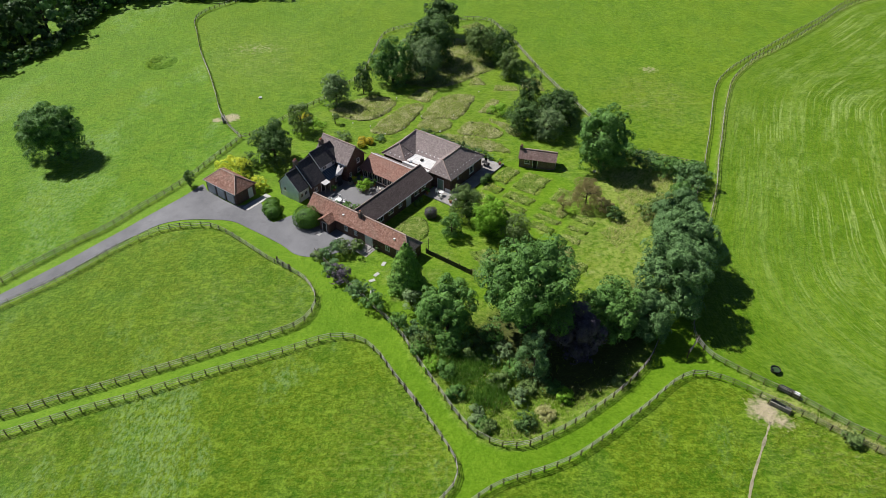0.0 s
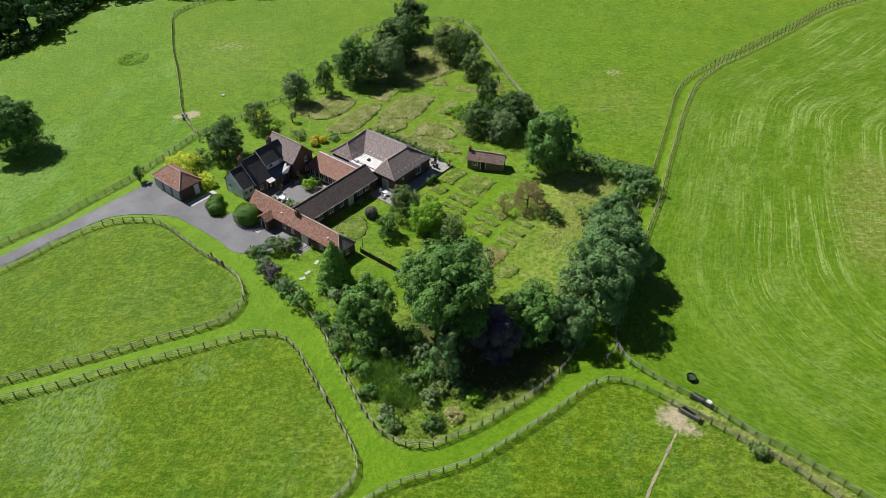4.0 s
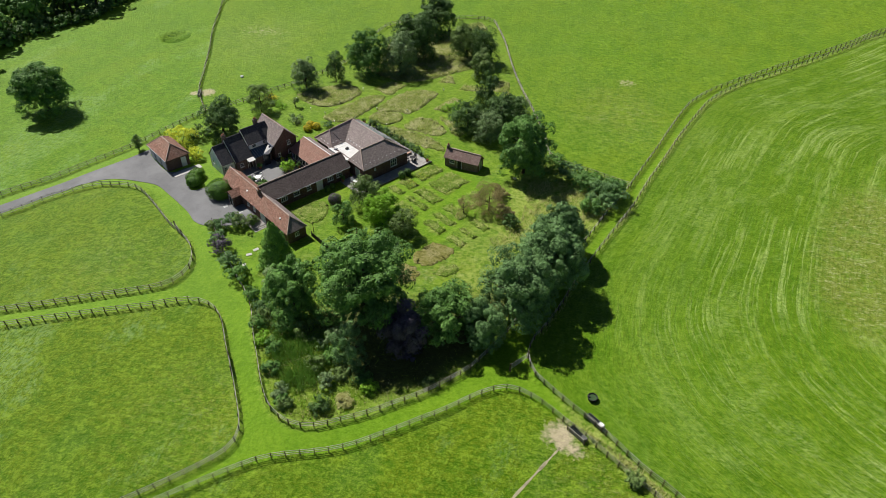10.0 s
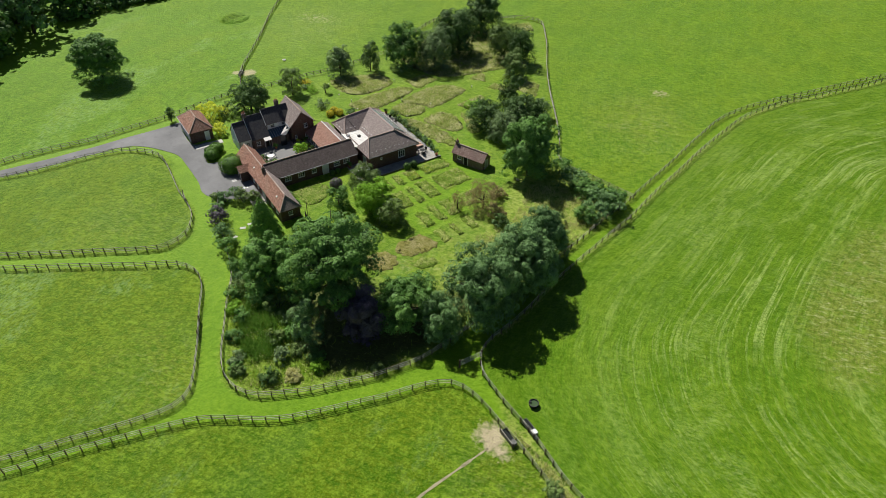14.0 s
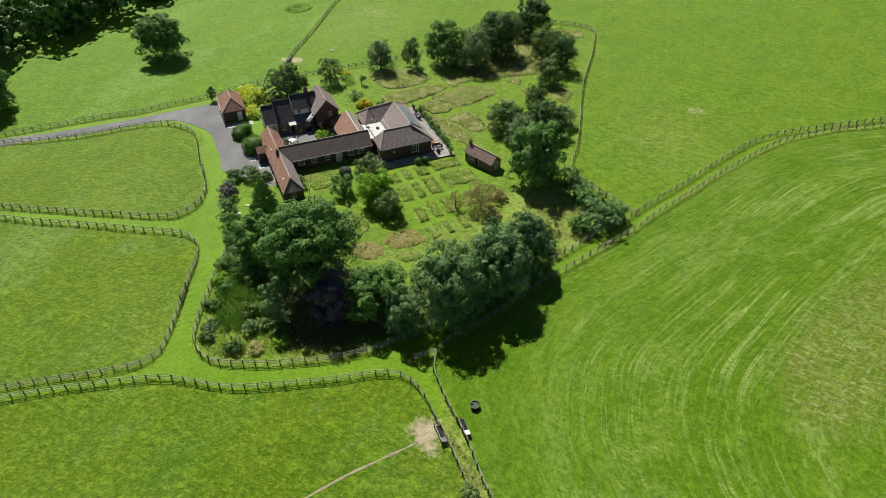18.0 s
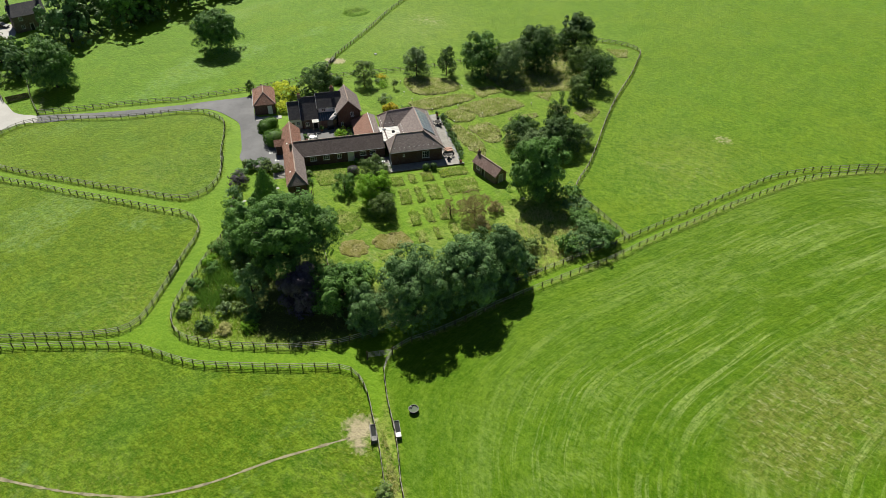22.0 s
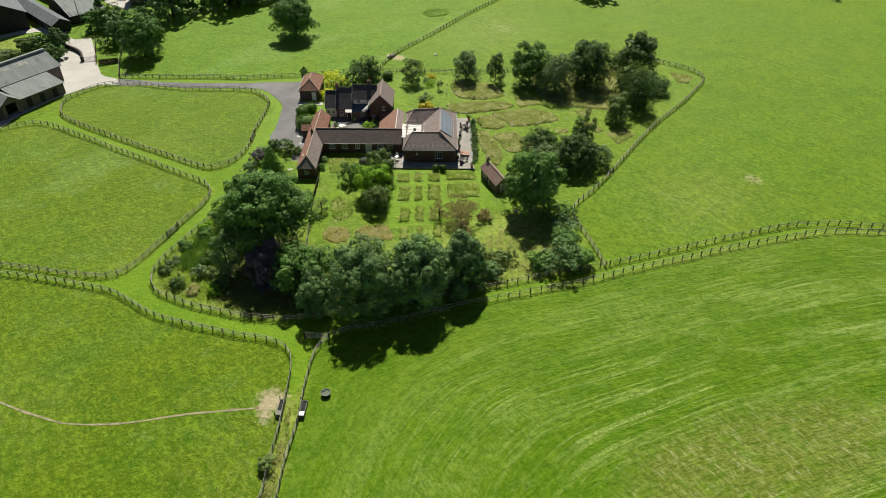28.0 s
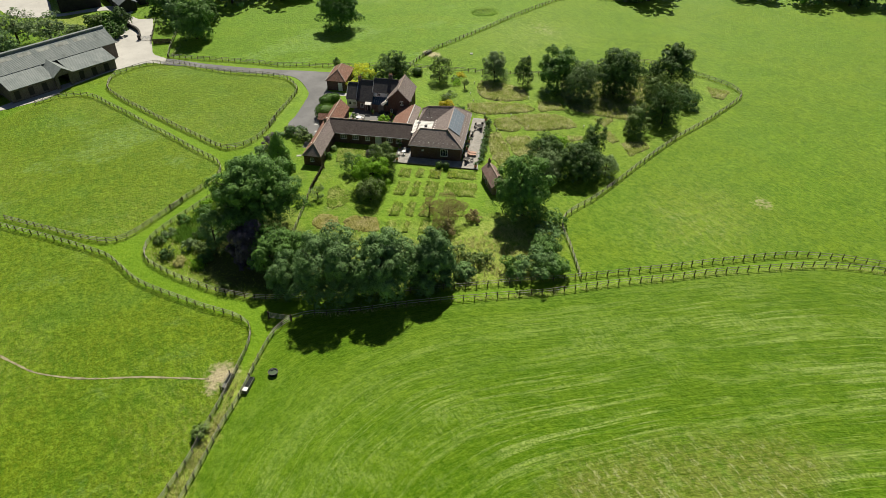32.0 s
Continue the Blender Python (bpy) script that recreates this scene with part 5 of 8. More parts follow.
# solar array on the east slope
slope = math.atan2(ZB - ZE, 11.5 - 7.8)
arr = part("solar_array", Geo().box(-0.05, -0.05, 0, 2.95, 9.5, 0.05), LEAD, ob, "blue solar panels in a pale frame")
arr.matrix_basis = Matrix.Translation(Vector((7.92, 3.9, ZB + 0.03)) - Vector(off)) @ pose(0, 0, 0, 0, math.degrees(slope), 0)
cell = Geo().box(0.02, 0.02, 0, 0.94, 1.53, 0.03).mesh("solar_panel", PANEL_GLASS)
rim = Geo().box(0, 0, 0, 0.022, 1.56, 0.045).box(0.94, 0, 0, 0.962, 1.56, 0.045).box(0.022, 0, 0, 0.94, 0.022, 0.045).box(0.022, 1.535, 0, 0.94, 1.56, 0.045).mesh("panel_frame", GALV)
wire = Geo()
for i in range(1, 6):
    wire.box(0.02 + 0.153 * i, 0.03, 0.03, 0.028 + 0.153 * i, 1.52, 0.034)
wire = wire.mesh("cell_grid", GALV)
for i in range(3):
    for j in range(6):
        p = part("solar_panel", cell, None, arr)
        p.matrix_basis = Matrix.Translation((0.97 * i, 1.575 * j, 0.052))
        for nm, me in (("panel_frame", rim), ("cell_grid", wire)):
            q = part(nm, me, None, arr)
            q.matrix_basis = p.matrix_basis.copy()
window(ob, off, 7.6, 0.38, 1.0, 1.5, 1.55, -90, 3, 2)
window(ob, off, 3.0, 0.38, 1.9, 0.4, 0.4, -90, 1, 1)
door(ob, off, 0.39, 2.6, 0.1, 1.3, 2.1, 180, GREEN_PAINT)
for bb in (4, 7, 10, 13):
    window(ob, off, 11.12, bb, 0.3, 1.6, 2.1, 0, 2, 2, "french_window")
gutter(ob, off, (-0.02, -0.03, ZE - 0.1), (11.52, -0.03, ZE - 0.1))
gutter(ob, off, (11.53, 0, ZE - 0.1), (11.53, 17, ZE - 0.1))
part("white_plinth", Geo(off).box(0.33, 0.3, 0, 0.4, 1.6, 0.75), WHITE_PAINT, ob)

# ---- farmhouse ----
ob, off = building("farmhouse", -11, 22.5, "old farmhouse with steep brick gable and dark slate ranges", "house")
walls(ob, off, -8.4, 18.5, -3.4, 26.3, 4.3, BRICK)
for nm, pts in (("roof_west", [(-8.75, 18.15, 4.05), (-8.75, 26.7, 4.05), (-5.9, 26.7, 6.95), (-5.9, 18.15, 6.95)]),
                ("roof_east", [(-3.05, 18.15, 4.05), (-3.05, 26.7, 4.05), (-5.9, 26.7, 6.95), (-5.9, 18.15, 6.95)])):
    part(nm, Geo(off).slab(pts, 0.14), BROWN_TILE, ob, "steep brown tile slope of the gabled wing")
ridge_caps(ob, off, (-5.9, 18.15, 6.97), (-5.9, 26.7, 6.97))
gable_wall(ob, off, (-8.4, 18.5), (-3.4, 18.5), 4.3, (-5.9, 18.5, 6.75), BRICK)
gable_wall(ob, off, (-3.4, 26.3), (-8.4, 26.3), 4.3, (-5.9, 26.3, 6.75), BRICK)
for zz in (0.9, 3.0):
    window(ob, off, -5.2, 18.48, zz, 0.75, 1.0, -90)
    window(ob, off, -3.38, 21.2, zz, 0.8, 1.0, 0)
window(ob, off, -7.6, 18.48, 1.0, 0.5, 0.8, -90, 1, 2)
# three slate-roofed sections stepping down to the west; the western two sweep down to low eaves
for k, (a0, a1, zr, ze, b0, ze_s) in enumerate(((-12.6, -7.0, 6.75, 4.2, 21.6, 4.3), (-16.4, -12.6, 6.1, 3.6, 20.3, 2.35), (-19.0, -16.4, 5.3, 3.0, 21.0, 2.4))):
    b1, m = 26.0, 23.8
    part("wall_south", Geo(off).box(a0, b0, -0.4, a1, b0 + 0.3, ze_s + 0.1), WHITE_WALL if k != 1 else OLD_BRICK, ob, "limewashed wall" if k != 1 else "")
    part("wall_north", Geo(off).box(a0, b1 - 0.3, -0.4, a1, b1, ze), OLD_BRICK, ob)
    part("roof_south", Geo(off).slab([(a0 - 0.12, b0 - 0.3, ze_s), (a1, b0 - 0.3, ze_s), (a1, m, zr), (a0 - 0.12, m, zr)], 0.13), DARK_TILE, ob, "dark slate slope")
    part("roof_north", Geo(off).slab([(a0 - 0.12, b1 + 0.3, ze - 0.25), (a1, b1 + 0.3, ze - 0.25), (a1, m, zr), (a0 - 0.12, m, zr)], 0.13), DARK_TILE, ob)
    ridge_caps(ob, off, (a0 - 0.12, m, zr), (a1, m, zr), DARK_TILE)
    wm = WHITE_WALL if k == 2 else OLD_BRICK
    part("gable_wall", Geo(off).solid([(a0 + 0.3, b1, -0.4), (a0 + 0.3, b1, ze), (a0 + 0.3, m, zr - 0.15), (a0 + 0.3, b0, ze_s), (a0 + 0.3, b0, -0.4)],
                                      [(a0, b1, -0.4), (a0, b1, ze), (a0, m, zr - 0.15), (a0, b0, ze_s), (a0, b0, -0.4)]), wm, ob, "limewashed gable end" if k == 2 else "")
    part("verge_board", Geo(off).bar((a0 - 0.15, b0 - 0.3, ze_s), (a0 - 0.15, m, zr + 0.02), 0.07, 0.18), WHITE_PAINT, ob)
window(ob, off, -11.3, 21.58, 3.3, 0.9, 0.75, -90)
window(ob, off, -9.0, 21.58, 3.3, 0.6, 0.75, -90)
window(ob, off, -19.02, 24.6, 1.4, 0.8, 0.8, 180)
# catslide and lean-to along the court
part("leanto_roof", Geo(off).slab([(-12.6, 19.5, 2.15), (-8.6, 19.5, 2.15), (-8.6, 21.6, 3.1), (-12.6, 21.6, 3.1)], 0.1), TEAL_GLASS, ob, "dark blue-green glazed lean-to roof")
for i in range(1, 8):
    part("glazing_bar", Geo(off).bar((-12.6 + 0.5 * i, 19.5, 2.19), (-12.6 + 0.5 * i, 21.6, 3.14), 0.05, 0.05), LEAD, ob)
part("leanto_wall", Geo(off).box(-12.6, 19.8, -0.4, -8.7, 20.05, 2.2), OLD_BRICK, ob)
for aa in (-18.3, -17.2):
    window(ob, off, aa, 20.98, 0.9, 0.7, 0.8, -90)
for aa in (-15.2, -10.2):
    window(ob, off, aa, 19.78 if aa > -12.6 else 20.28, 0.8, 0.8, 0.9, -90)
door(ob, off, -13.4, 20.28, 0, 0.9, 1.95, -90, DARK_BOARD)
part("porch_hood", Geo(off).slab([(-14.2, 18.9, 2.2), (-12.7, 18.9, 2.2), (-12.7, 19.9, 2.45), (-14.2, 19.9, 2.45)], 0.08), FLAT_ROOF, ob, "pale flat porch hood")
for aa in (-14.1, -12.8):
    part("hood_post", Geo(off).box(aa - 0.05, 18.95, 0, aa + 0.05, 19.05, 2.2), OAK, ob)
# glazed lean-to in the corner by the gable
gl = part("porch_roof", Geo(off).slab([(-10.6, 19.7, 2.2), (-9.75, 18.9, 2.2), (-8.45, 19.0, 3.55), (-8.6, 20.5, 3.75)], 0.07), FLAT_ROOF, ob, "pale sheet roof of the corner porch")
part("roof_window", Geo(off).slab([(-9.15, 19.55, 3.2), (-8.8, 19.3, 3.42), (-8.75, 19.7, 3.55), (-9.05, 19.9, 3.38)], 0.04), GLASS, gl)
part("glazed_front", Geo(off).box(-10.9, 18.85, 0, -9.6, 18.9, 2.3), GLASS, ob)
chimney(ob, off, -8.9, 24.3, 5.8, 7.7, 0.8, 0.6, 2)
chimney(ob, off, -16.3, 23.9, 5.2, 6.9, 0.7, 0.6, 2)
gutter(ob, off, (-8.8, 18.2, 3.95), (-8.8, 21.2, 3.95))

# ---- garden shed ----
SHED = pose(19.35, 120.1, 4.45, 0, 0, -13.8)
ob = thing("garden_shed", SHED, "little brick garden house with mossy red tile roof", "shed")
off = (0, 0, 0)
walls(ob, off, -3.6, -1.35, 3.6, 1.35, 2.0, OLD_BRICK, 0.22)
for nm, s in (("roof_south", -1), ("roof_north", 1)):
    part(nm, Geo().slab([(-3.8, 1.6 * s, 1.85), (3.8, 1.6 * s, 1.85), (3.8, 0, 3.35), (-3.8, 0, 3.35)], 0.1), SHED_TILE, ob)
ridge_caps(ob, off, (-3.8, 0, 3.37), (3.8, 0, 3.37))
gable_wall(ob, off, (3.6, -1.35), (3.6, 1.35), 2.0, (3.6, 0, 3.25), OLD_BRICK, 0.22)
gable_wall(ob, off, (-3.6, 1.35), (-3.6, -1.35), 2.0, (-3.6, 0, 3.25), OLD_BRICK, 0.22)
chimney(ob, off, -3.45, 0, 2.6, 4.0, 0.5, 0.45, 1)
window(ob, off, -2.0, -1.37, 0.8, 1.0, 0.85, -90)
door(ob, off, -0.4, -1.37, 0, 0.85, 1.85, -90, DARK_BOARD)
door(ob, off, 3.61, 0, 0, 0.9, 1.9, 0, LEAD)

# ---- farm barns ----
BARN = pose(-79.8, 60.2, 2.35, 0, 0, math.degrees(math.atan2(-0.93, 0.37)))   # x along the front, -y to the rear
ob = thing("barn", BARN, "long grey-roofed brick barn with lean-tos", "barn")
part("wall_front", Geo().box(-4.3, -7.3, -0.6, 46, -7.0, 4.2), BARN_BRICK, ob)
part("wall_end", Geo().box(-4.3, -18, -0.6, -4.0, -7.3, 4.2), BARN_BRICK, ob)
part("wall_rear", Geo().box(-4.3, -18.3, -0.6, 46, -18, 4.2), BARN_BRICK, ob)
gable_wall(ob, off, (-4.3, -18.3), (-4.3, -7.0), 4.2, (-4.3, -12.65, 6.8), BARN_BRICK)
part("roof_front", Geo().slab([(-4.7, -6.6, 4.1), (46.5, -6.6, 4.1), (46.5, -12.65, 7.0), (-4.7, -12.65, 7.0)], 0.12), FIBRE, ob, "grey fibre-cement barn roof")
part("roof_rear", Geo().slab([(-4.7, -18.7, 4.1), (46.5, -18.7, 4.1), (46.5, -12.65, 7.0), (-4.7, -12.65, 7.0)], 0.12), FIBRE, ob)
part("ridge_vent", Geo().box(-4.7, -13.1, 6.9, 46.5, -12.2, 7.35), FIBRE, ob)
for i in range(9):
    x = 1.5 + 4.9 * i
    part("roof_light", Geo().slab([(x, -10.3, 5.90), (x + 3.4, -10.3, 5.90), (x + 3.4, -11.4, 6.43), (x, -11.4, 6.43)], 0.05), FIBRE_PALE, ob, "pale mossy roof light")
for x0, x1 in ((0, 12), (16.5, 27.5)):
    part("leanto_roof", Geo().slab([(x0 - 0.3, 0.4, 2.75), (x1, 0.4, 2.75), (x1, -6.9, 4.0), (x0 - 0.3, -6.9, 4.0)], 0.1), FIBRE, ob, "low lean-to roof")
    part("leanto_wall", Geo().box(x0, -0.3, -0.6, x1, 0, 2.75), BARN_BRICK, ob)
    part("leanto_end", Geo().box(x0, -7, -0.6, x0 + 0.3, -0.3, 2.8), BARN_BRICK, ob)
    part("leanto_end", Geo().box(x1 - 0.3, -7, -0.6, x1, -0.3, 2.8), BARN_BRICK, ob)
    for i in range(3):
        part("stable_opening", Geo().box(x0 + 2 + 3.4 * i, -0.02, 0, x0 + 3.3 + 3.4 * i, 0.05, 2.1), DARK_BOARD, ob)
part("porch_roof", Geo().slab([(11.6, 0.9, 2.9), (11.6, -8, 2.9), (14.2, -8, 4.7), (14.2, 0.9, 4.7)], 0.1), FIBRE, ob)
part("porch_roof", Geo().slab([(16.8, 0.9, 2.9), (16.8, -8, 2.9), (14.2, -8, 4.7), (14.2, 0.9, 4.7)], 0.1), FIBRE, ob)
gable_wall(ob, off, (12, 0.6), (16.5, 0.6), 2.9, (14.2, 0.6, 4.5), BARN_BRICK)
part("porch_pier", Geo().box(12, 0.3, -0.6, 12.9, 0.6, 2.9), BARN_BRICK, ob)
part("porch_pier", Geo().box(15.6, 0.3, -0.6, 16.5, 0.6, 2.9), BARN_BRICK, ob)


def steel_barn(x, y, rz, w, d, h, rise, label, roof):
    o = thing("steel_barn", pose(x, y, gz(x, y), 0, 0, rz), label, "barn", "farm barns")
    walls(o, (0, 0, 0), -w / 2, -d / 2, w / 2, d / 2, h, DARK_BOARD, 0.2)
    for s in (-1, 1):
        part("roof_slope", Geo().slab([(-w / 2 - 0.5, s * (d / 2 + 0.5), h - 0.15), (w / 2 + 0.5, s * (d / 2 + 0.5), h - 0.15), (w / 2 + 0.5, 0, h + rise), (-w / 2 - 0.5, 0, h + rise)], 0.1), roof, o)
        gable_wall(o, (0, 0, 0), (s * w / 2, -s * d / 2), (s * w / 2, s * d / 2), h, (s * w / 2, 0, h + rise - 0.15), DARK_BOARD, 0.2)
    for i in range(-2, 3):
        part("bay_door", Geo().box(i * w / 6 - 1.5, -d / 2 - 0.06, 0, i * w / 6 + 1.5, -d / 2 - 0.02, h - 0.8), STEEL_ROOF, o)
    return o


steel_barn(-147.4, 55.7, 1, 27, 12.4, 5.2, 3.4, "large dark steel barn beyond the yard", FIBRE_DARK)
steel_barn(-140.3, 66.6, 10.6, 32, 5.0, 2.9, 1.5, "long low slate-grey shed beyond the yard", FIBRE_DARK)
steel_barn(-140.6, 77.4, 97, 10.5, 21, 2.7, 2.3, "broad pale-roofed farm shed half hidden by trees", FIBRE)
steel_barn(-163.0, 76.0, 12, 20, 9, 3.2, 2.0, "low grey-roofed shed behind the farm sheds", FIBRE_DARK)


def cottage(x, y, rz, label):
    """A small two-storey house with a slate roof."""
    o = thing("cottage", pose(x, y, gz(x, y), 0, 0, rz), label, "house")
    z0 = (0, 0, 0)
    walls(o, z0, -4.6, -3.2, 4.6, 3.2, 4.8, OLD_BRICK)
    for s in (-1, 1):
        part("roof_slope", Geo().slab([(-4.9, s * 3.6, 4.65), (4.9, s * 3.6, 4.65), (4.9, 0, 7.4), (-4.9, 0, 7.4)], 0.12), DARK_TILE, o)
        gable_wall(o, z0, (s * 4.6, -s * 3.2), (s * 4.6, s * 3.2), 4.8, (s * 4.6, 0, 7.2), OLD_BRICK)
        for x0 in (-2.4, 2.4):
            for zz in (0.9, 3.3):
                window(o, z0, x0, s * 3.22, zz, 1.0, 1.1, 90 * s)
    chimney(o, z0, -4.0, 0, 6.6, 8.6)
    chimney(o, z0, 4.0, 0, 6.6, 8.6)
    door(o, z0, 0, -3.22, 0, 0.9, 2.0, -90, DARK_BOARD)


cottage(-138.8, 98.6, 78, "dark brick cottage with slate roof among the farm trees")


# ---- plants ----
def cards(P, N, size, rng, name, material, aspect=1.5, droop=0.0):
    """Leaves: pointed quads at P with normals about N, in one mesh."""
    n = len(P)
    N = N + rng.normal(0, 0.24, (n, 3))
    N /= np.linalg.norm(N, axis=1)[:, None] + 1e-9
    T = np.cross(N, rng.normal(0, 1, (n, 3)))
    T /= np.linalg.norm(T, axis=1)[:, None] + 1e-9
    if droop:
        T[:, 2] -= droop
        T /= np.linalg.norm(T, axis=1)[:, None]
    S = np.cross(N, T)
    L = (size * rng.uniform(0.6, 1.35, n))[:, None]
    W = L / aspect
    V = np.stack([P - T * L * 0.5, P + S * W * 0.5 - N * L * 0.08, P + T * L * 0.5, P - S * W * 0.5 - N * L * 0.08], 1).reshape(-1, 3)
    me = bpy.data.meshes.new(name)
    me.vertices.add(4 * n)
    me.vertices.foreach_set("co", V.ravel())
    me.loops.add(4 * n)
    me.loops.foreach_set("vertex_index", np.arange(4 * n))
    me.polygons.add(n)
    me.polygons.foreach_set("loop_start", np.arange(n) * 4)
    me.update(calc_edges=True)
    me.materials.append(material)
    return me


def crown_points(rng, n, rx, ry, rz, lumps, lump=0.36, flat=0.35, each=20):
    """Leaves of a crown about the origin, in metres: boughs set round it, each bough covered with small domed sprays of leaves, dark gaps between."""
    s = np.array([rx, ry, rz])
    d = rng.normal(0, 1, (lumps, 3))
    d /= np.linalg.norm(d, axis=1)[:, None]
    d[:, 2] = np.where(d[:, 2] < -flat, -flat * rng.uniform(0, 1, lumps), d[:, 2])
    c = d * rng.uniform(0.52, 0.9, lumps)[:, None]
    r = lump * rng.uniform(0.55, 1.3, lumps)
    oval = rng.uniform(0.7, 1.25, (lumps, 3)) * np.array([1.1, 1.1, 0.8])
    m = n // each + 1
    pick = rng.choice(lumps, 3 * m, p=r ** 2 / np.sum(r ** 2))
    e = rng.normal(0, 1, (3 * m, 3))
    e[:, 2] += 0.4
    e /= np.linalg.norm(e, axis=1)[:, None]
    P = c[pick] + e * oval[pick] * (r[pick] * rng.uniform(0.82, 1.08, 3 * m))[:, None]
    keep = np.ones(3 * m, bool)
    for k in range(lumps):
        q = np.linalg.norm((P - c[k]) / oval[k], axis=1) < 0.62 * r[k]
        keep &= ~(q & (pick != k))
    P, e = P[keep][:m], e[keep][:m]
    # boughs hang out over the foot instead of closing in a ball
    t = np.clip(-P[:, 2], 0, 0.95)
    P[:, :2] *= (1 + 0.6 * t * t / np.sqrt(1 - t * t) ** 0.5)[:, None]
    P[:, 2] -= 0.16 * t * t
    A = e / s
    A /= np.linalg.norm(A, axis=1)[:, None]
    A[:, 2] += 0.45
    A /= np.linalg.norm(A, axis=1)[:, None]
    P = np.repeat(P * s, each, 0)
    A = np.repeat(A, each, 0)
    wide = np.repeat((0.26 + 0.05 * s.mean()) * rng.uniform(0.55, 1.5, len(e)), each)
    T = np.cross(A, rng.normal(0, 1, A.shape))
    T /= np.linalg.norm(T, axis=1)[:, None] + 1e-9
    f = np.sqrt(rng.uniform(0, 1, len(P)))
    P = P + T * (f * wide)[:, None] - A * (f * f * wide * 0.6)[:, None]
    N = A + T * (0.8 * f)[:, None]
    return P, N / np.linalg.norm(N, axis=1)[:, None]


def trunk_geo(rng, h, r, spread, limbs):
    g = Geo()
    lean = Vector((rng.uniform(-0.06, 0.06), rng.uniform(-0.06, 0.06), 1)) * h
    g.tube((0, 0, -0.4), lean * 0.12, r * 1.35, r, 9)
    g.tube(lean * 0.12, lean * 0.6, r, r * 0.72, 9)
    g.tube(lean * 0.6, lean, r * 0.72, r * 0.3, 8)
    for i in range(limbs):
        a = 2 * math.pi * i / limbs + rng.uniform(-0.4, 0.4)
        f = rng.uniform(0.4, 0.8)
        p = lean * f
        q = p + Vector((math.cos(a) * spread * 0.45, math.sin(a) * spread * 0.45, h * 0.16))
        w = q + Vector((math.cos(a) * spread * 0.35, math.sin(a) * spread * 0.35, h * rng.uniform(0.1, 0.3)))
        g.tube(p, q, r * 0.42, r * 0.26, 6)
        g.tube(q, w, r * 0.26, r * 0.08, 5)
    return g


def tree(x, y, top, r, material, label, seed, leaves=7000, size=0.42, lumps=34, lump=0.36, low=0.22, squash=1.0, name="tree", category="tree", group="", droop=0.0, ry=None, aspect=1.5, flat=0.85):
    """A broadleaf tree at x, y, top metres above its foot, crown radius r; low: where the crown starts, as a share of the height."""
    rng = np.random.default_rng(seed)
    lumps, lump = int(lumps * 2.0), lump * 0.68
    if group != "wood":
        leaves, size = int(leaves * 2.3), size * 0.61
    z = gz(x, y)
    ob = thing(name, Matrix.Translation((x, y, z)), label, category, group)
    if r < 4.6:                        # small trees bear finer leaves
        leaves, size = int(leaves * 1.3), size * 0.85
    if low < 0.03:                     # boughs down to the grass
        low -= 0.06 if r > 4.6 else 0.16
    rz = top * (1 - low) / 2
    zc = top - rz
    P, N = crown_points(rng, leaves, r, ry or r, rz * squash, lumps, lump, flat)
    # a thinner fill of shaded leaves within
    Q, M = crown_points(rng, leaves // 6, r * 0.68, (ry or r) * 0.68, rz * 0.72, max(8, lumps // 3), 0.36, 0.8)
    P[:, 2] += zc
    Q[:, 2] += zc
    ok = P[:, 2] > 0.05
    P, N = P[ok], N[ok]
    ok = Q[:, 2] > 0.3
    if r > 3.0:
        part("inner_foliage", cards(Q[ok], M[ok], size * 1.9, rng, "inner_foliage", material, 1.2), None, ob)
    me = cards(P, N, size, rng, "crown", material, aspect, droop)
    part("trunk", trunk_geo(rng, zc + rz * 0.3, max(0.12, r * 0.055), r, 7), BARK, ob)
    part("crown", me, None, ob)
    return ob


def conifer(x, y, top, r, material, label, seed, leaves=12000, size=0.30):
    """A dense pointed conifer: overlapping tiers of drooping sprays."""
    rng = np.random.default_rng(seed)
    ob = thing("conifer", Matrix.Translation((x, y, gz(x, y))), label, "tree")
    m = leaves // 8
    h = top - (top - 0.3) * np.sqrt(rng.uniform(0, 1, m))
    a = rng.uniform(0, 2 * math.pi, m)
    lobe = 0.86 + 0.14 * np.sin(h * 4.1 + 2 * np.sin(a * 3 + h)) + 0.07 * np.sin(a * 5 + 1.7 * h)
    rad = r * (1 - h / top) ** 0.62 * lobe * rng.uniform(0.82, 1.04, m)
    A = np.stack([np.cos(a), np.sin(a), np.full(m, 0.55)], -1)
    A /= np.linalg.norm(A, axis=1)[:, None]
    P = np.repeat(np.stack([rad * np.cos(a), rad * np.sin(a), h], -1), 8, 0)
    A = np.repeat(A, 8, 0)
    T = np.cross(A, rng.normal(0, 1, A.shape))
    T /= np.linalg.norm(T, axis=1)[:, None] + 1e-9
    f = np.sqrt(rng.uniform(0, 1, len(P)))
    P = P + T * (f * 0.34)[:, None] - A * (f * f * 0.2)[:, None]
    P[:, 2] = np.maximum(P[:, 2], 0.05)
    part("trunk", Geo().tube((0, 0, -0.4), (0, 0, top * 0.9), r * 0.09, 0.04, 8), BARK, ob)
    part("crown", cards(P, A + T * (0.7 * f)[:, None], size, rng, "crown", material, 1.6), None, ob)
    return ob


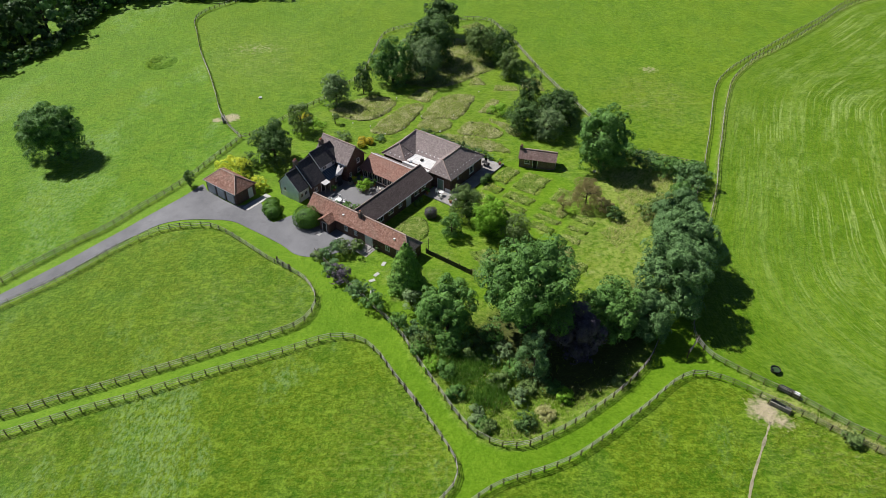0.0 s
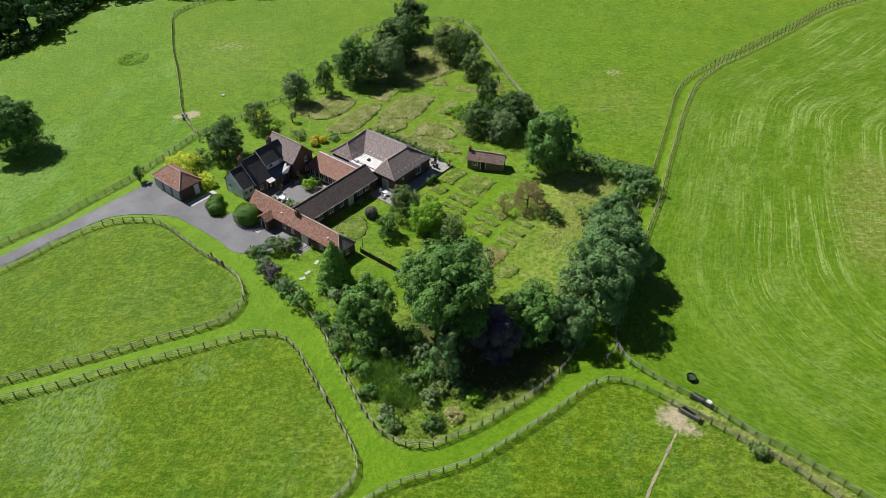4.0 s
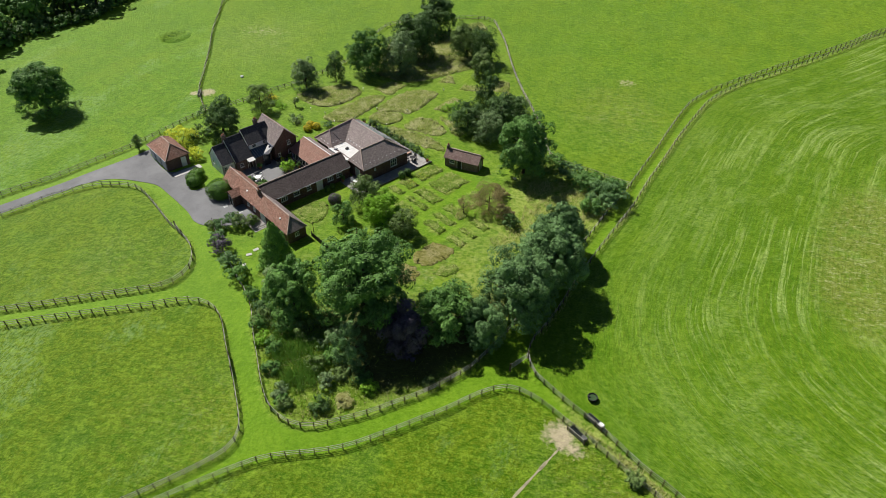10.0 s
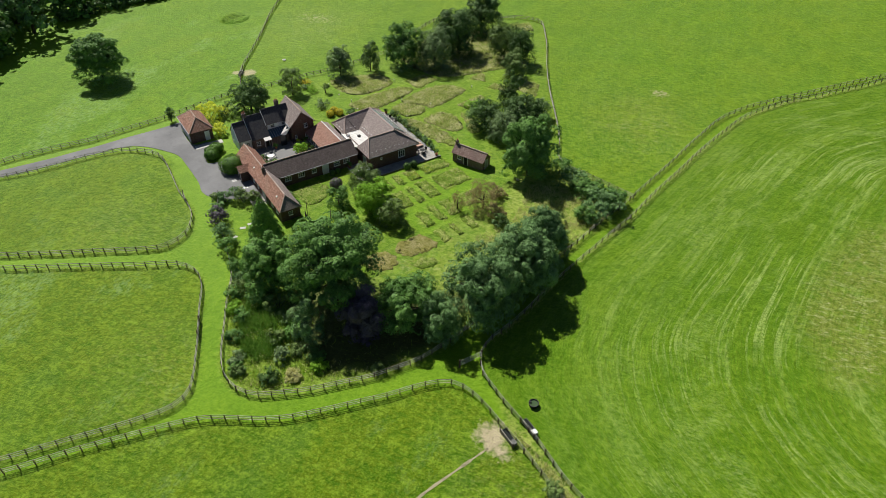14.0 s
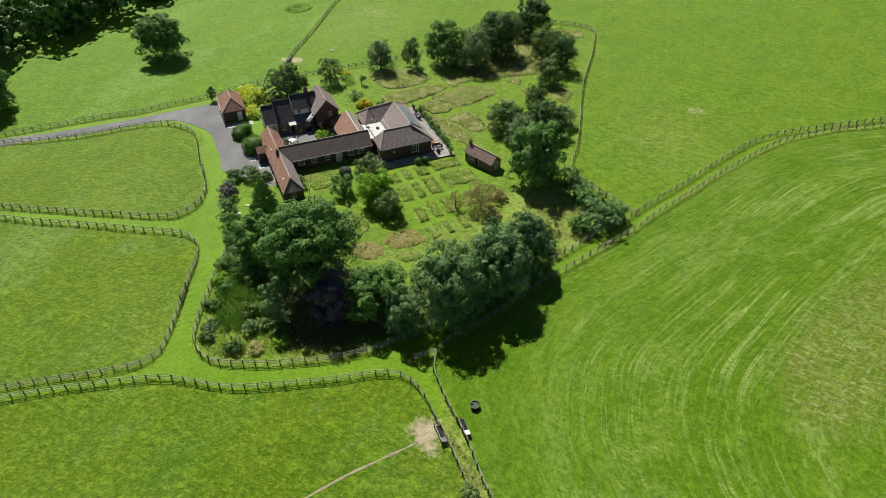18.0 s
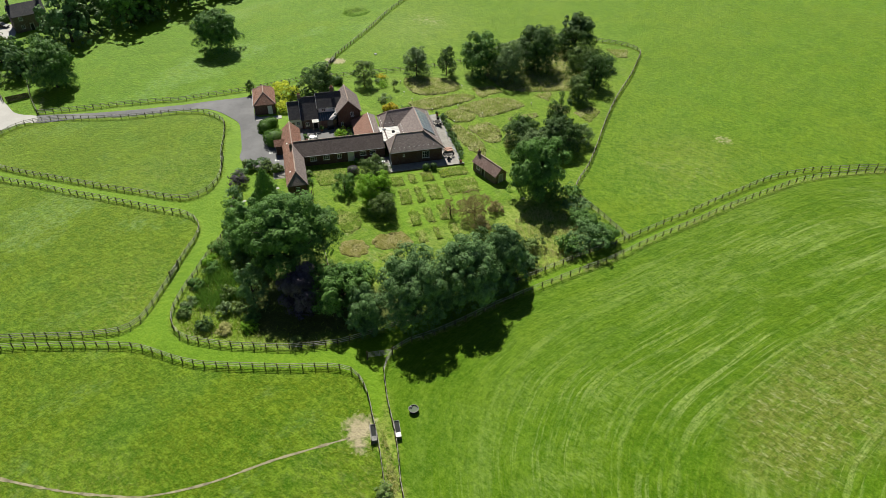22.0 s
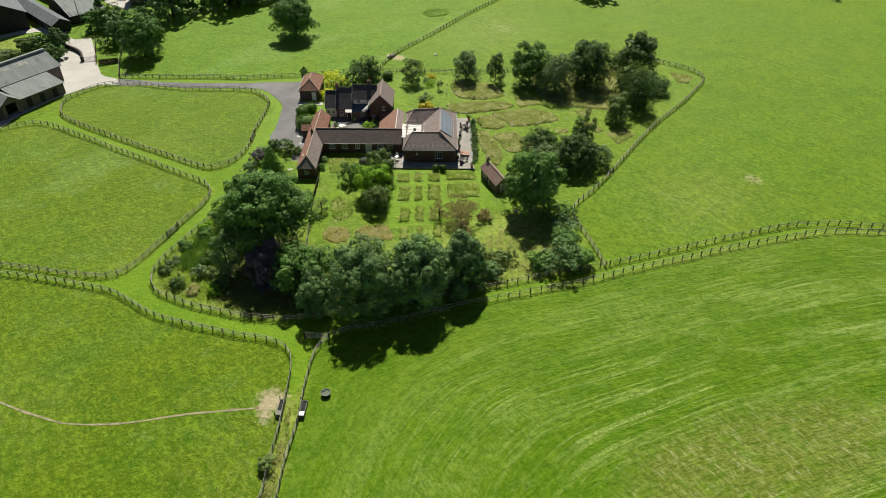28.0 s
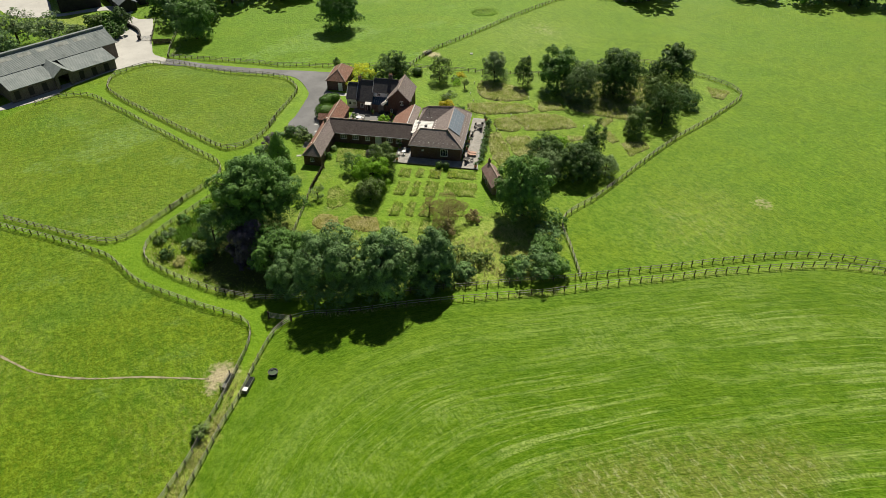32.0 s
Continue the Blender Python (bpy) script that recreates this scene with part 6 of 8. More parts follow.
def shrub(x, y, top, r, material, label, seed, leaves=1500, size=0.26, lumps=14, name="shrub", ry=None, group="", lump=0.45):
    rng = np.random.default_rng(seed)
    ob = thing(name, Matrix.Translation((x, y, gz(x, y))), label, "shrub", group)
    leaves, size = int(leaves * 1.15), size * 0.85
    P, N = crown_points(rng, leaves, r, ry or r, top * 0.52, int(lumps * 1.6), lump * 0.8, 0.75)
    P[:, 2] += top * 0.5
    ok = P[:, 2] > 0.02
    P, N = P[ok], N[ok]
    part("foliage", cards(P, N, size, rng, "foliage", material), None, ob)
    g = Geo()
    for i in range(5):
        a = 1.3 * i + seed
        g.tube((0.05 * math.cos(a), 0.05 * math.sin(a), -0.2), (r * 0.5 * math.cos(a), r * 0.5 * math.sin(a), top * 0.62), 0.05, 0.02, 5)
    part("stem", g, BARK, ob)
    return ob


def clipped(x, y, top, r, material, label, seed, leaves=2600, size=0.15, name="hedge_bush", group="", ry=None):
    """A clipped bush: a dense even skin of small leaves over a rounded body."""
    rng = np.random.default_rng(seed)
    ob = thing(name, Matrix.Translation((x, y, gz(x, y))), label, "shrub", group)
    e = rng.normal(0, 1, (leaves, 3))
    e /= np.linalg.norm(e, axis=1)[:, None]
    k = 1 + 0.05 * np.sin(4 * e[:, 0] + seed) * np.sin(5 * e[:, 1]) + 0.04 * rng.normal(0, 1, leaves)
    flat_e = np.sign(e) * np.abs(e) ** 0.8
    P = flat_e * k[:, None] * np.array([r, ry or r, top * 0.52])
    P[:, 2] += top * 0.46
    ok = P[:, 2] > 0.02
    part("foliage", cards(P[ok], e[ok], size, rng, "foliage", material, 1.3), None, ob)
    core = Geo().lathe((0, 0, -0.1), [(r * 0.7, 0), (r * 0.86, top * 0.4), (r * 0.72, top * 0.75), (r * 0.3, top * 0.94), (0.001, top * 0.96)], 12)
    part("inner_foliage", core, LEAF_DEEP, ob, smooth=True)
    return ob


# copse and the row along the lane
tree(12.6, 74.8, 16.9, 7.9, LEAF_MID, "huge sycamore with dense lit green crown in the copse", 11, 18000, 0.5, 60, 0.3, 0.08)
tree(1.0, 74.6, 10.6, 4.6, LEAF_MID, "dark broadleaf tree at the copse edge", 12, 8400, 0.42, 34, 0.34, 0.00)
tree(25.2, 74.6, 9.4, 5.3, LEAF_MID, "low spreading maple with fresh green crown", 13, 9000, 0.42, 36, 0.34, 0.00)
tree(20.0, 70.6, 8.4, 3.6, LEAF_PLUM, "dark copper-leaved tree in deep shade", 14, 7800, 0.42, 30, 0.36, 0.00)
tree(35.6, 80.0, 13.2, 6.1, LEAF_BLUE, "tall grey-green tree of the row beside the lane", 15, 13500, 0.44, 50, 0.32, 0.0, group="row beside the lane")
tree(39.4, 87.2, 12.8, 5.7, LEAF_BLUE, "tall grey-green tree of the row beside the lane", 16, 13500, 0.44, 50, 0.32, 0.0, group="row beside the lane")
tree(40.6, 95.6, 10.6, 4.6, LEAF_BLUE, "tall grey-green tree of the row beside the lane", 17, 12800, 0.44, 48, 0.32, 0.0, group="row beside the lane")
tree(31.4, 73.6, 8.8, 3.2, LEAF_BLUE, "slender grey-green tree at the end of the row", 18, 5760, 0.4, 26, 0.36, 0.00, group="row beside the lane")
tree(13.2, 66.0, 9.0, 2.7, LEAF_BLUE, "narrow young tree before the copse", 19, 3840, 0.36, 22, 0.36, 0.00)
tree(31.5, 119.0, 13.4, 5.4, LEAF_MID, "big rounded tree by the garden fence", 20, 12600, 0.46, 46, 0.32, 0.00)
tree(17.6, 133.6, 7.2, 4.2, LEAF_DEEP, "dark dense rounded garden tree", 21, 7000, 0.32, 80, 0.24, 0.00)
tree(22.6, 130.4, 6.8, 3.7, LEAF_SILVER, "round silver-leaved tree beside the garden shed", 22, 6800, 0.28, 90, 0.22, 0.00)
tree(25.0, 136.6, 7.6, 5.2, LEAF_DEEP, "broad dark garden tree behind the silver one", 23, 8600, 0.36, 90, 0.22, 0.00)
tree(19.8, 144.2, 8.6, 2.7, LEAF_DEEP, "upright dark tree in the wild garden", 24, 4320, 0.36, 24, 0.38, 0.00)
tree(-24.4, 146.2, 8.4, 3.4, LEAF_SILVER, "silvery ash-like tree by the garden fence", 25, 5520, 0.34, 30, 0.36, 0.00)
tree(-18.6, 151.2, 8.2, 2.3, LEAF_DEEP, "slim dark tree by the garden fence", 26, 3360, 0.36, 20, 0.4, 0.02)
tree(-12.0, 157.0, 11.4, 5.2, LEAF_MID, "tall leafy tree of the garden grove", 27, 9800, 0.42, 38, 0.36, 0.00)
tree(-4.3, 158.4, 10.2, 4.2, LEAF_SILVER, "weeping pale willow of the garden grove", 28, 9000, 0.42, 34, 0.38, 0.00, droop=0.5, aspect=2.2)
tree(-3.2, 168.0, 12.4, 6.0, LEAF_DEEP, "broad dark tree of the garden grove", 29, 11500, 0.44, 42, 0.36, 0.00)
tree(-0.8, 184.0, 10.8, 5.4, LEAF_DEEP, "dark tree at the head of the garden", 30, 9200, 0.44, 36, 0.36, 0.00)
tree(10.6, 169.4, 10.2, 5.0, LEAF_OLIVE, "weeping birch with hanging dull green boughs", 31, 7800, 0.42, 34, 0.38, 0.00, droop=0.9, aspect=2.6)
tree(15.4, 167.0, 10.2, 3.9, LEAF_DEEP, "feathery grey-green birch with thin boughs", 32, 5520, 0.36, 28, 0.38, 0.00, droop=0.5, aspect=2.2)
tree(16.6, 158.2, 7.4, 3.3, LEAF_OLIVE, "bushy olive-green tree near the fence", 33, 5040, 0.34, 26, 0.38, 0.00)
tree(8.0, 178.5, 5.0, 2.6, LEAF_OLIVE, "low bushy tree in the rough grass", 47, 3120, 0.32, 20, 0.4, 0.00)
tree(-33.9, 121.6, 8.6, 4.6, LEAF_DEEP, "spreading dark apple tree behind the farmhouse", 34, 6800, 0.38, 26, 0.38, 0.0)
tree(-30.4, 133.4, 6.8, 3.0, LEAF_OLIVE, "small dark tree on the back lawn", 35, 3840, 0.34, 22, 0.4, 0.0)
tree(4.6, 102.4, 7.4, 3.2, LEAF_OLIVE, "round fine-leaved grey-green tree on the lawn", 36, 7440, 0.26, 40, 0.32, 0.00)
tree(8.8, 98.0, 7.3, 4.0, LEAF_LIME, "bright green maple on the lawn", 37, 6400, 0.36, 26, 0.38, 0.00)
tree(12.8, 96.2, 5.2, 2.8, LEAF_OLIVE, "dull olive-green tree beside the maple", 38, 4560, 0.3, 26, 0.38, 0.00)
tree(1.8, 96.7, 4.8, 2.1, LEAF_MID, "small cone-shaped grey-green tree on the lawn", 39, 2880, 0.3, 18, 0.42, 0.00)
conifer(-5.5, 83.6, 9.0, 3.5, LEAF_YEW, "dense pointed yew on the small lawn", 40)
tree(26.8, 106.0, 6.2, 3.0, LEAF_RUST, "thin brown-leaved willow in the rough garden", 42, 7600, 0.3, 18, 0.44, 0.0, droop=1.4, aspect=3.4)
tree(22.4, 104.2, 4.0, 1.5, LEAF_RUST, "wispy brown willow shoots in the rough garden", 54, 1500, 0.3, 6, 0.5, 0.0, droop=1.6, aspect=3.4)
tree(-79.6, 124.8, 11.6, 6.6, LEAF_MID, "lone oak in the far pasture", 43, 13800, 0.5, 48, 0.33, 0.04)
tree(-48.5, 112.0, 3.6, 1.0, LEAF_DEEP, "small clipped tree by the drive fence", 44, 1080, 0.26, 10, 0.5, 0.12)
tree(-91.5, 84.0, 12.5, 6.0, LEAF_MID, "big spreading oak by the farm entrance", 45, 10800, 0.5, 40, 0.34, 0.02)
tree(7.6, 87.2, 3.2, 1.6, LEAF_SILVER, "thin young fruit tree on the lawn", 46, 700, 0.24, 10, 0.5, 0.06)
tree(-23.6, 137.0, 2.6, 1.0, LEAF_OLIVE, "young garden tree near the beds", 48, 600, 0.22, 8, 0.5, 0.22)
tree(27.6, 141.4, 4.8, 3.0, LEAF_SILVER, "broad grey-green bush-like tree by the pasture fence", 49, 4200, 0.28, 60, 0.26, 0.0)
tree(11.6, 178.0, 4.8, 3.4, LEAF_BLUE, "low weeping tree at the garden's head", 50, 3600, 0.32, 20, 0.38, 0.0, droop=0.6, aspect=2.2)
# shrubs
shrub(-5.4, 181.4, 3.4, 2.6, LEAF_DEEP, "dark bush beside the head of the garden", 51, 2200, 0.3)
shrub(-8.6, 178.6, 3.2, 2.2, LEAF_SILVER, "pale flowering shrub behind the garden grove", 52, 2000, 0.26)
shrub(12.6, 141.0, 2.4, 2.4, LEAF_LIME, "low fresh-green bush in the wild garden", 53, 2200, 0.26)
shrub(-41.2, 116.2, 3.4, 3.2, LEAF_GOLD, "big golden shrub behind the garage", 60, 3600, 0.3, 20)
shrub(-35.1, 111.3, 2.4, 1.8, LEAF_GOLD, "rounded golden shrub beside the garage", 61, 1600, 0.28, 12)
shrub(-38.6, 119.0, 3.0, 2.0, LEAF_DEEP, "dark shrub between the golden ones", 62, 1200)
shrub(-38, 127, 3.0, 2.2, LEAF_DEEP, "dark bush by the back fence", 63, 1400)
clipped(-24.0, 100.2, 3.0, 2.4, LEAF_HEDGE, "large rounded clipped bush beside the forecourt", 64, 5200, 0.18)
for i, (a, b) in enumerate(((-24.3, 23.2), (-23.1, 24.0), (-24.8, 21.9))):
    clipped(*ab(a, b)[:2], 1.9, 1.35, LEAF_HEDGE, "clipped rounded hedge bush by the forecourt", 65 + i, 2800, 0.16, group="clipped hedge")
for i, (x, y, h, r) in enumerate(((-17.4, 92.0, 2.6, 1.7), (-15.6, 91.6, 2.9, 1.8), (-18.9, 90.4, 2.2, 1.3), (-14.2, 93.0, 2.2, 1.2))):
    shrub(x, y, h, r, LEAF_OLIVE if i % 2 else LEAF_BLUE, "loose grey-green shrub at the edge of the forecourt", 70 + i, 1500, 0.24)
shrub(-20.6, 90.2, 1.9, 1.3, LEAF_OLIVE, "olive shrub by the lawn fence", 74, 1000)
shrub(-18.0, 86.6, 2.4, 1.6, LEAF_BLUE, "grey-green shrub by the lawn fence", 75, 1300)
shrub(-16.4, 84.8, 3.0, 1.8, LEAF_PLUM, "dark plum-leaved shrub by the lawn fence", 76, 1700)
shrub(-12.6, 81.4, 2.8, 2.1, LEAF_BLUE, "grey-green shrub by the lawn fence", 77, 1800)
shrub(-10.4, 78.9, 2.6, 2.0, LEAF_MID, "green shrub by the lawn fence", 78, 1700)
shrub(-6.4, 75.2, 2.9, 1.6, LEAF_MID, "round green bush at the end of the lawn fence", 79, 1500)
shrub(-4.6, 79.6, 2.8, 1.8, LEAF_SILVER, "round grey shrub at the lawn's edge", 80, 1700, 0.22)
clipped(-1.9, 102.4, 1.9, 1.15, LEAF_PLUM, "dark clipped round shrub on the lawn", 81, 2000, 0.15, "clipped_shrub")
for i, (a, b) in enumerate(((-6.6, 3.0), (-5.4, 3.1), (7.0, -2.95), (8.5, -2.95))):
    clipped(*ab(a, b)[:2], 1.5 if i > 1 else 1.15, 0.72 if i > 1 else 0.52, LEAF_DEEP, "clipped box ball beside the wall", 82 + i, 1100, 0.11, "box_ball", "box balls")
shrub(11.4, 57.8, 2.0, 1.5, LEAF_DEEP, "dark bush inside the copse fence", 90, 1500)
shrub(10.8, 61.6, 2.0, 1.5, LEAF_SILVER, "pale grey bush in the copse", 91, 1300)
shrub(17.2, 61.8, 1.5, 1.2, LEAF_LIME, "yellow-green bush in the copse", 92, 1100)
for i, (x, y, h, r, m) in enumerate(((-2.2, 71.6, 2.6, 2.2, LEAF_OLIVE), (1.0, 70.8, 2.4, 2.2, LEAF_MID), (5.0, 70.4, 2.6, 2.4, LEAF_OLIVE), (9.0, 69.2, 2.6, 2.0, LEAF_SILVER), (0.6, 66.4, 1.6, 1.6, LEAF_MID),
                                     (8.2, 64.4, 1.8, 1.6, LEAF_OLIVE), (6.4, 57.2, 1.0, 1.2, LEAF_OLIVE), (25.2, 64.6, 1.0, 1.0, LEAF_OLIVE), (14.2, 59.2, 1.0, 1.4, STRAW), (-3.4, 70.2, 2.0, 1.7, LEAF_MID), (-1.0, 67.6, 1.6, 1.5, LEAF_LIME), (2.2, 62.6, 1.4, 1.4, LEAF_MID), (4.6, 59.2, 1.2, 1.3, LEAF_SILVER), (7.6, 72.6, 2.6, 2.0, LEAF_MID), (-4.2, 73.6, 2.2, 1.7, LEAF_BLUE), (10.2, 66.6, 1.8, 1.6, LEAF_MID), (12.4, 63.4, 1.4, 1.4, LEAF_OLIVE), (5.8, 57.8, 0.9, 1.0, LEAF_MID), (15.6, 63.6, 1.3, 1.5, LEAF_MID))):
    shrub(x, y, h, r, m, "rank bush in the overgrown copse", 95 + i, 1500, 0.26, group="copse undergrowth")
for i, (x, y, h, r) in enumerate(((47.2, 111.6, 4.6, 3.5), (48.8, 114.2, 3.6, 2.4), (44.2, 115.8, 3.6, 2.9), (40.6, 118.6, 3.2, 2.7), (37.2, 121.8, 3.0, 2.4), (45.6, 108.4, 3.0, 2.2), (41.6, 101.2, 2.4, 1.7))):
    shrub(x, y, h, r, LEAF_BLUE if i % 3 == 0 else LEAF_MID, "overgrown grey-green hedge at the garden corner", 110 + i, 5200 if i < 3 else 2600, 0.3, 22, group="overgrown hedge")
for i, (x, y) in enumerate(((39.1, 103.8), (37.2, 102.6), (40.6, 105.8), (42.6, 101.0))):
    shrub(x, y, 2.4, 2.0, LEAF_OLIVE if i < 3 else LEAF_BLUE, "straggling half-dead shrub in the rough garden", 120 + i, 900, 0.3)
for i, (x, y, h, r, m) in enumerate(((29.8, 104.4, 2.8, 1.7, LEAF_RUST), (31.4, 101.8, 2.4, 1.6, LEAF_DEEP), (28.4, 110.4, 2.2, 1.6, LEAF_RUST))):
    shrub(x, y, h, r, m, "tangled half-dead bush beside the brown willow" if m is LEAF_RUST else "dark bush beside the brown willow", 560 + i, 1500, 0.26)
shrub(53.6, 54.9, 1.6, 1.4, LEAF_OLIVE, "bramble bush on the strip between the fences", 124, 1200)
for i, (x, y) in enumerate(((-15.3, 128.6), (-16.9, 127.2), (-16.9, 129.0))):
    clipped(x, y, 1.3, 0.85, LEAF_AMBER, "clipped amber-leaved ball behind the hall", 125 + i, 1000, 0.16, "clipped_shrub", "amber balls")
for i, (x, y, r, m) in enumerate(((-21.6, 131.8, 1.7, LEAF_SILVER), (-13.4, 130.0, 1.4, LEAF_BLUE), (-20.2, 129.6, 1.2, LEAF_OLIVE), (-26.6, 136.2, 1.4, LEAF_LIME), (-28.4, 137.6, 1.3, LEAF_LIME), (-30.6, 139.4, 1.4, LEAF_AMBER), (-29.4, 137.2, 1.1, LEAF_SILVER))):
    shrub(x, y, 1.0, r, m, "low border shrub on the back lawn", 130 + i, 900, 0.2)
clipped(-36.6, 130.0, 2.0, 1.3, LEAF_DEEP, "dark clipped bush by the back fence", 180, 2200, 0.15, "clipped_shrub")
for i in range(13):
    a, b = 15.3 + 0.25 * (i % 2), 1.0 + 1.45 * i
    shrub(*ab(a, b)[:2], 1.1 + 0.3 * (i % 3), 0.75, LEAF_DEEP if i % 2 else LEAF_BLUE, "dark border shrub along the terrace", 140 + i, 600, 0.18, group="terrace border")
for i, (a, b, h) in enumerate(((-15.6, 11.4, 1.8), (-15.0, 13.0, 1.3), (-16.2, 12.6, 1.5), (-14.0, 11.2, 1.0), (-20.7, 0.6, 1.0), (-16.9, -2.5, 1.2), (-16.7, 0.5, 1.0), (-5.6, 18.9, 1.2))):
    shrub(*ab(a, b)[:2], h, 0.8, LEAF_MID if i % 2 else LEAF_SILVER, "potted and border shrub beside the wall", 160 + i, 700, 0.2)
tree(*ab(-8.6, 14.2)[:2], 2.4, 1.4, LEAF_LIME, "small bright maple in the courtyard", 170, 1560, 0.26, 14, 0.45, 0.05)

# far woods and farm trees
WOOD_SPEC = ((201, 13.0, 5.6, LEAF_MID), (202, 11.5, 5.0, LEAF_DEEP), (203, 14.5, 6.2, LEAF_BLUE), (204, 10.0, 5.4, LEAF_MID))
wood = [tree(-118 - 9 * i, 128 + 11 * i, h, r, m, "dense dark tree of the wood beside the pasture", s, 3800, 0.66, 24, 0.42, 0.0, group="wood") for i, (s, h, r, m) in enumerate(WOOD_SPEC)]
rw = random.Random(5)
wood_rows = ([(-117, 118), (-120, 140), (-117, 171), (-110, 192), (-109, 214), (-101, 225), (-58, 226)], [(-127, 122), (-131, 146), (-127, 170), (-121, 195), (-117, 221), (-106, 233), (-64, 236)],
             [(-138, 125), (-140, 155), (-133, 186), (-128, 219)], [(-122, 108), (-112, 92), (-104, 90)], [(-125, 98), (-112, 84), (-106, 80)], [(-121, 78), (-118, 84)],
             [(-52, 262), (-33, 274), (-8, 304), (4, 312)], [(-38, 284), (-28, 292)], [(-150, 135), (-152, 160), (-140, 228)])
spots = [tuple(q) for row in wood_rows for q in smooth_line(row, 10.6)]
for i, (x, y) in enumerate(spots):
    k = rw.uniform(1.0, 1.4)
    if y < 100:
        k *= 0.52
    t = copy_thing(wood[i % 4], Matrix.Translation((x + rw.uniform(-1.5, 1.5), y + rw.uniform(-1.5, 1.5), gz(x, y) - 0.8)) @ pose(0, 0, 0, 0, 0, rw.uniform(0, 360)) @ Matrix.Scale(k, 4))
    t.scale = (k, k, k)
edge_line = smooth_line([(-118, 152), (-115.5, 161), (-112, 168), (-108, 173.5), (-105.5, 180), (-104.5, 190), (-104, 201), (-103.5, 211), (-98, 219), (-88, 221.5), (-76, 218.5), (-66, 219), (-58, 221)], 2.6)
hedge_kinds = [shrub(*edge_line[k], 3.4, 2.6, (LEAF_DEEP, LEAF_MID, LEAF_DEEP)[k], "thick dark hedge along the edge of the wood", 250 + k, 1250, 0.58, 14, "hedge_shrub", group="wood edge hedge") for k in range(3)]
for i, (x, y) in enumerate(edge_line[3:]):
    k = rw.uniform(0.75, 1.25)
    t = copy_thing(hedge_kinds[i % 3], Matrix.Translation((x + rw.uniform(-0.6, 0.6), y + rw.uniform(-0.6, 0.6), gz(x, y) - 0.1)) @ pose(0, 0, 0, 0, 0, rw.uniform(0, 360)))
    t.scale = (k, k, k)
for i, (x, y) in enumerate(smooth_line([(-104, 63.5), (-103, 58), (-99, 48), (-95, 38), (-92, 28)], 3.2)):
    t = copy_thing(hedge_kinds[i % 3], Matrix.Translation((x + rw.uniform(-0.6, 0.6), y, gz(x, y) - 0.1)) @ pose(0, 0, 0, 0, 0, rw.uniform(0, 360)))
    tagged(t, "dense mixed hedge behind the long barn", group="barn hedge")
for i, (x, y) in enumerate(smooth_line([(-118, 62), (-114, 66), (-108, 65.5), (-104, 63.5)], 3)):
    t = copy_thing(hedge_kinds[i % 3], Matrix.Translation((x, y - 2, gz(x, y) - 0.1)) @ pose(0, 0, 0, 0, 0, rw.uniform(0, 360)))
    tagged(t, "dense mixed hedge beside the farm road", group="barn hedge")
for i, (x, y, h, r, m) in enumerate(((-106, 46, 9.6, 6.8, LEAF_SILVER), (-112, 37, 9.8, 6.8, LEAF_SILVER), (-101, 33, 8.0, 5.0, LEAF_BLUE), (-112, 66, 6.0, 3.0, LEAF_DEEP), (-116, 58, 4.0, 3.0, LEAF_OLIVE), (-110, 53, 3.5, 3.0, LEAF_OLIVE))):
    tree(x, y, h, r, m, "leafy tree behind the long barn", 230 + i, 4200, 0.42, 28, 0.38, 0.03)


conifer(-133.2, 82.8, 6.0, 2.6, LEAF_DEEP, "dark cypress against the farm shed", 237, 3000, 0.5)
shrub(-133.4, 87.2, 3.4, 2.6, LEAF_OLIVE, "rounded bush before the cottage yard", 238, 1300, 0.36)
shrub(-104.9, 76.0, 3.0, 2.0, LEAF_OLIVE, "rounded bush behind the farm entrance", 236, 1300, 0.3)
for i, (x, y) in enumerate(smooth_line([(-169, 82.9), (-156.7, 85.5), (-148.6, 88.4), (-149.7, 96.7)], 2.4)):
    clip = copy_thing(cottage_hedge, Matrix.Translation((x, y, gz(x, y)))) if i else clipped(x, y, 2.0, 1.5, LEAF_DEEP, "trimmed dark hedge round the cottage lawn", 239, 900, 0.3, "hedge_bush", "cottage hedge")
    cottage_hedge = clip if not i else cottage_hedge


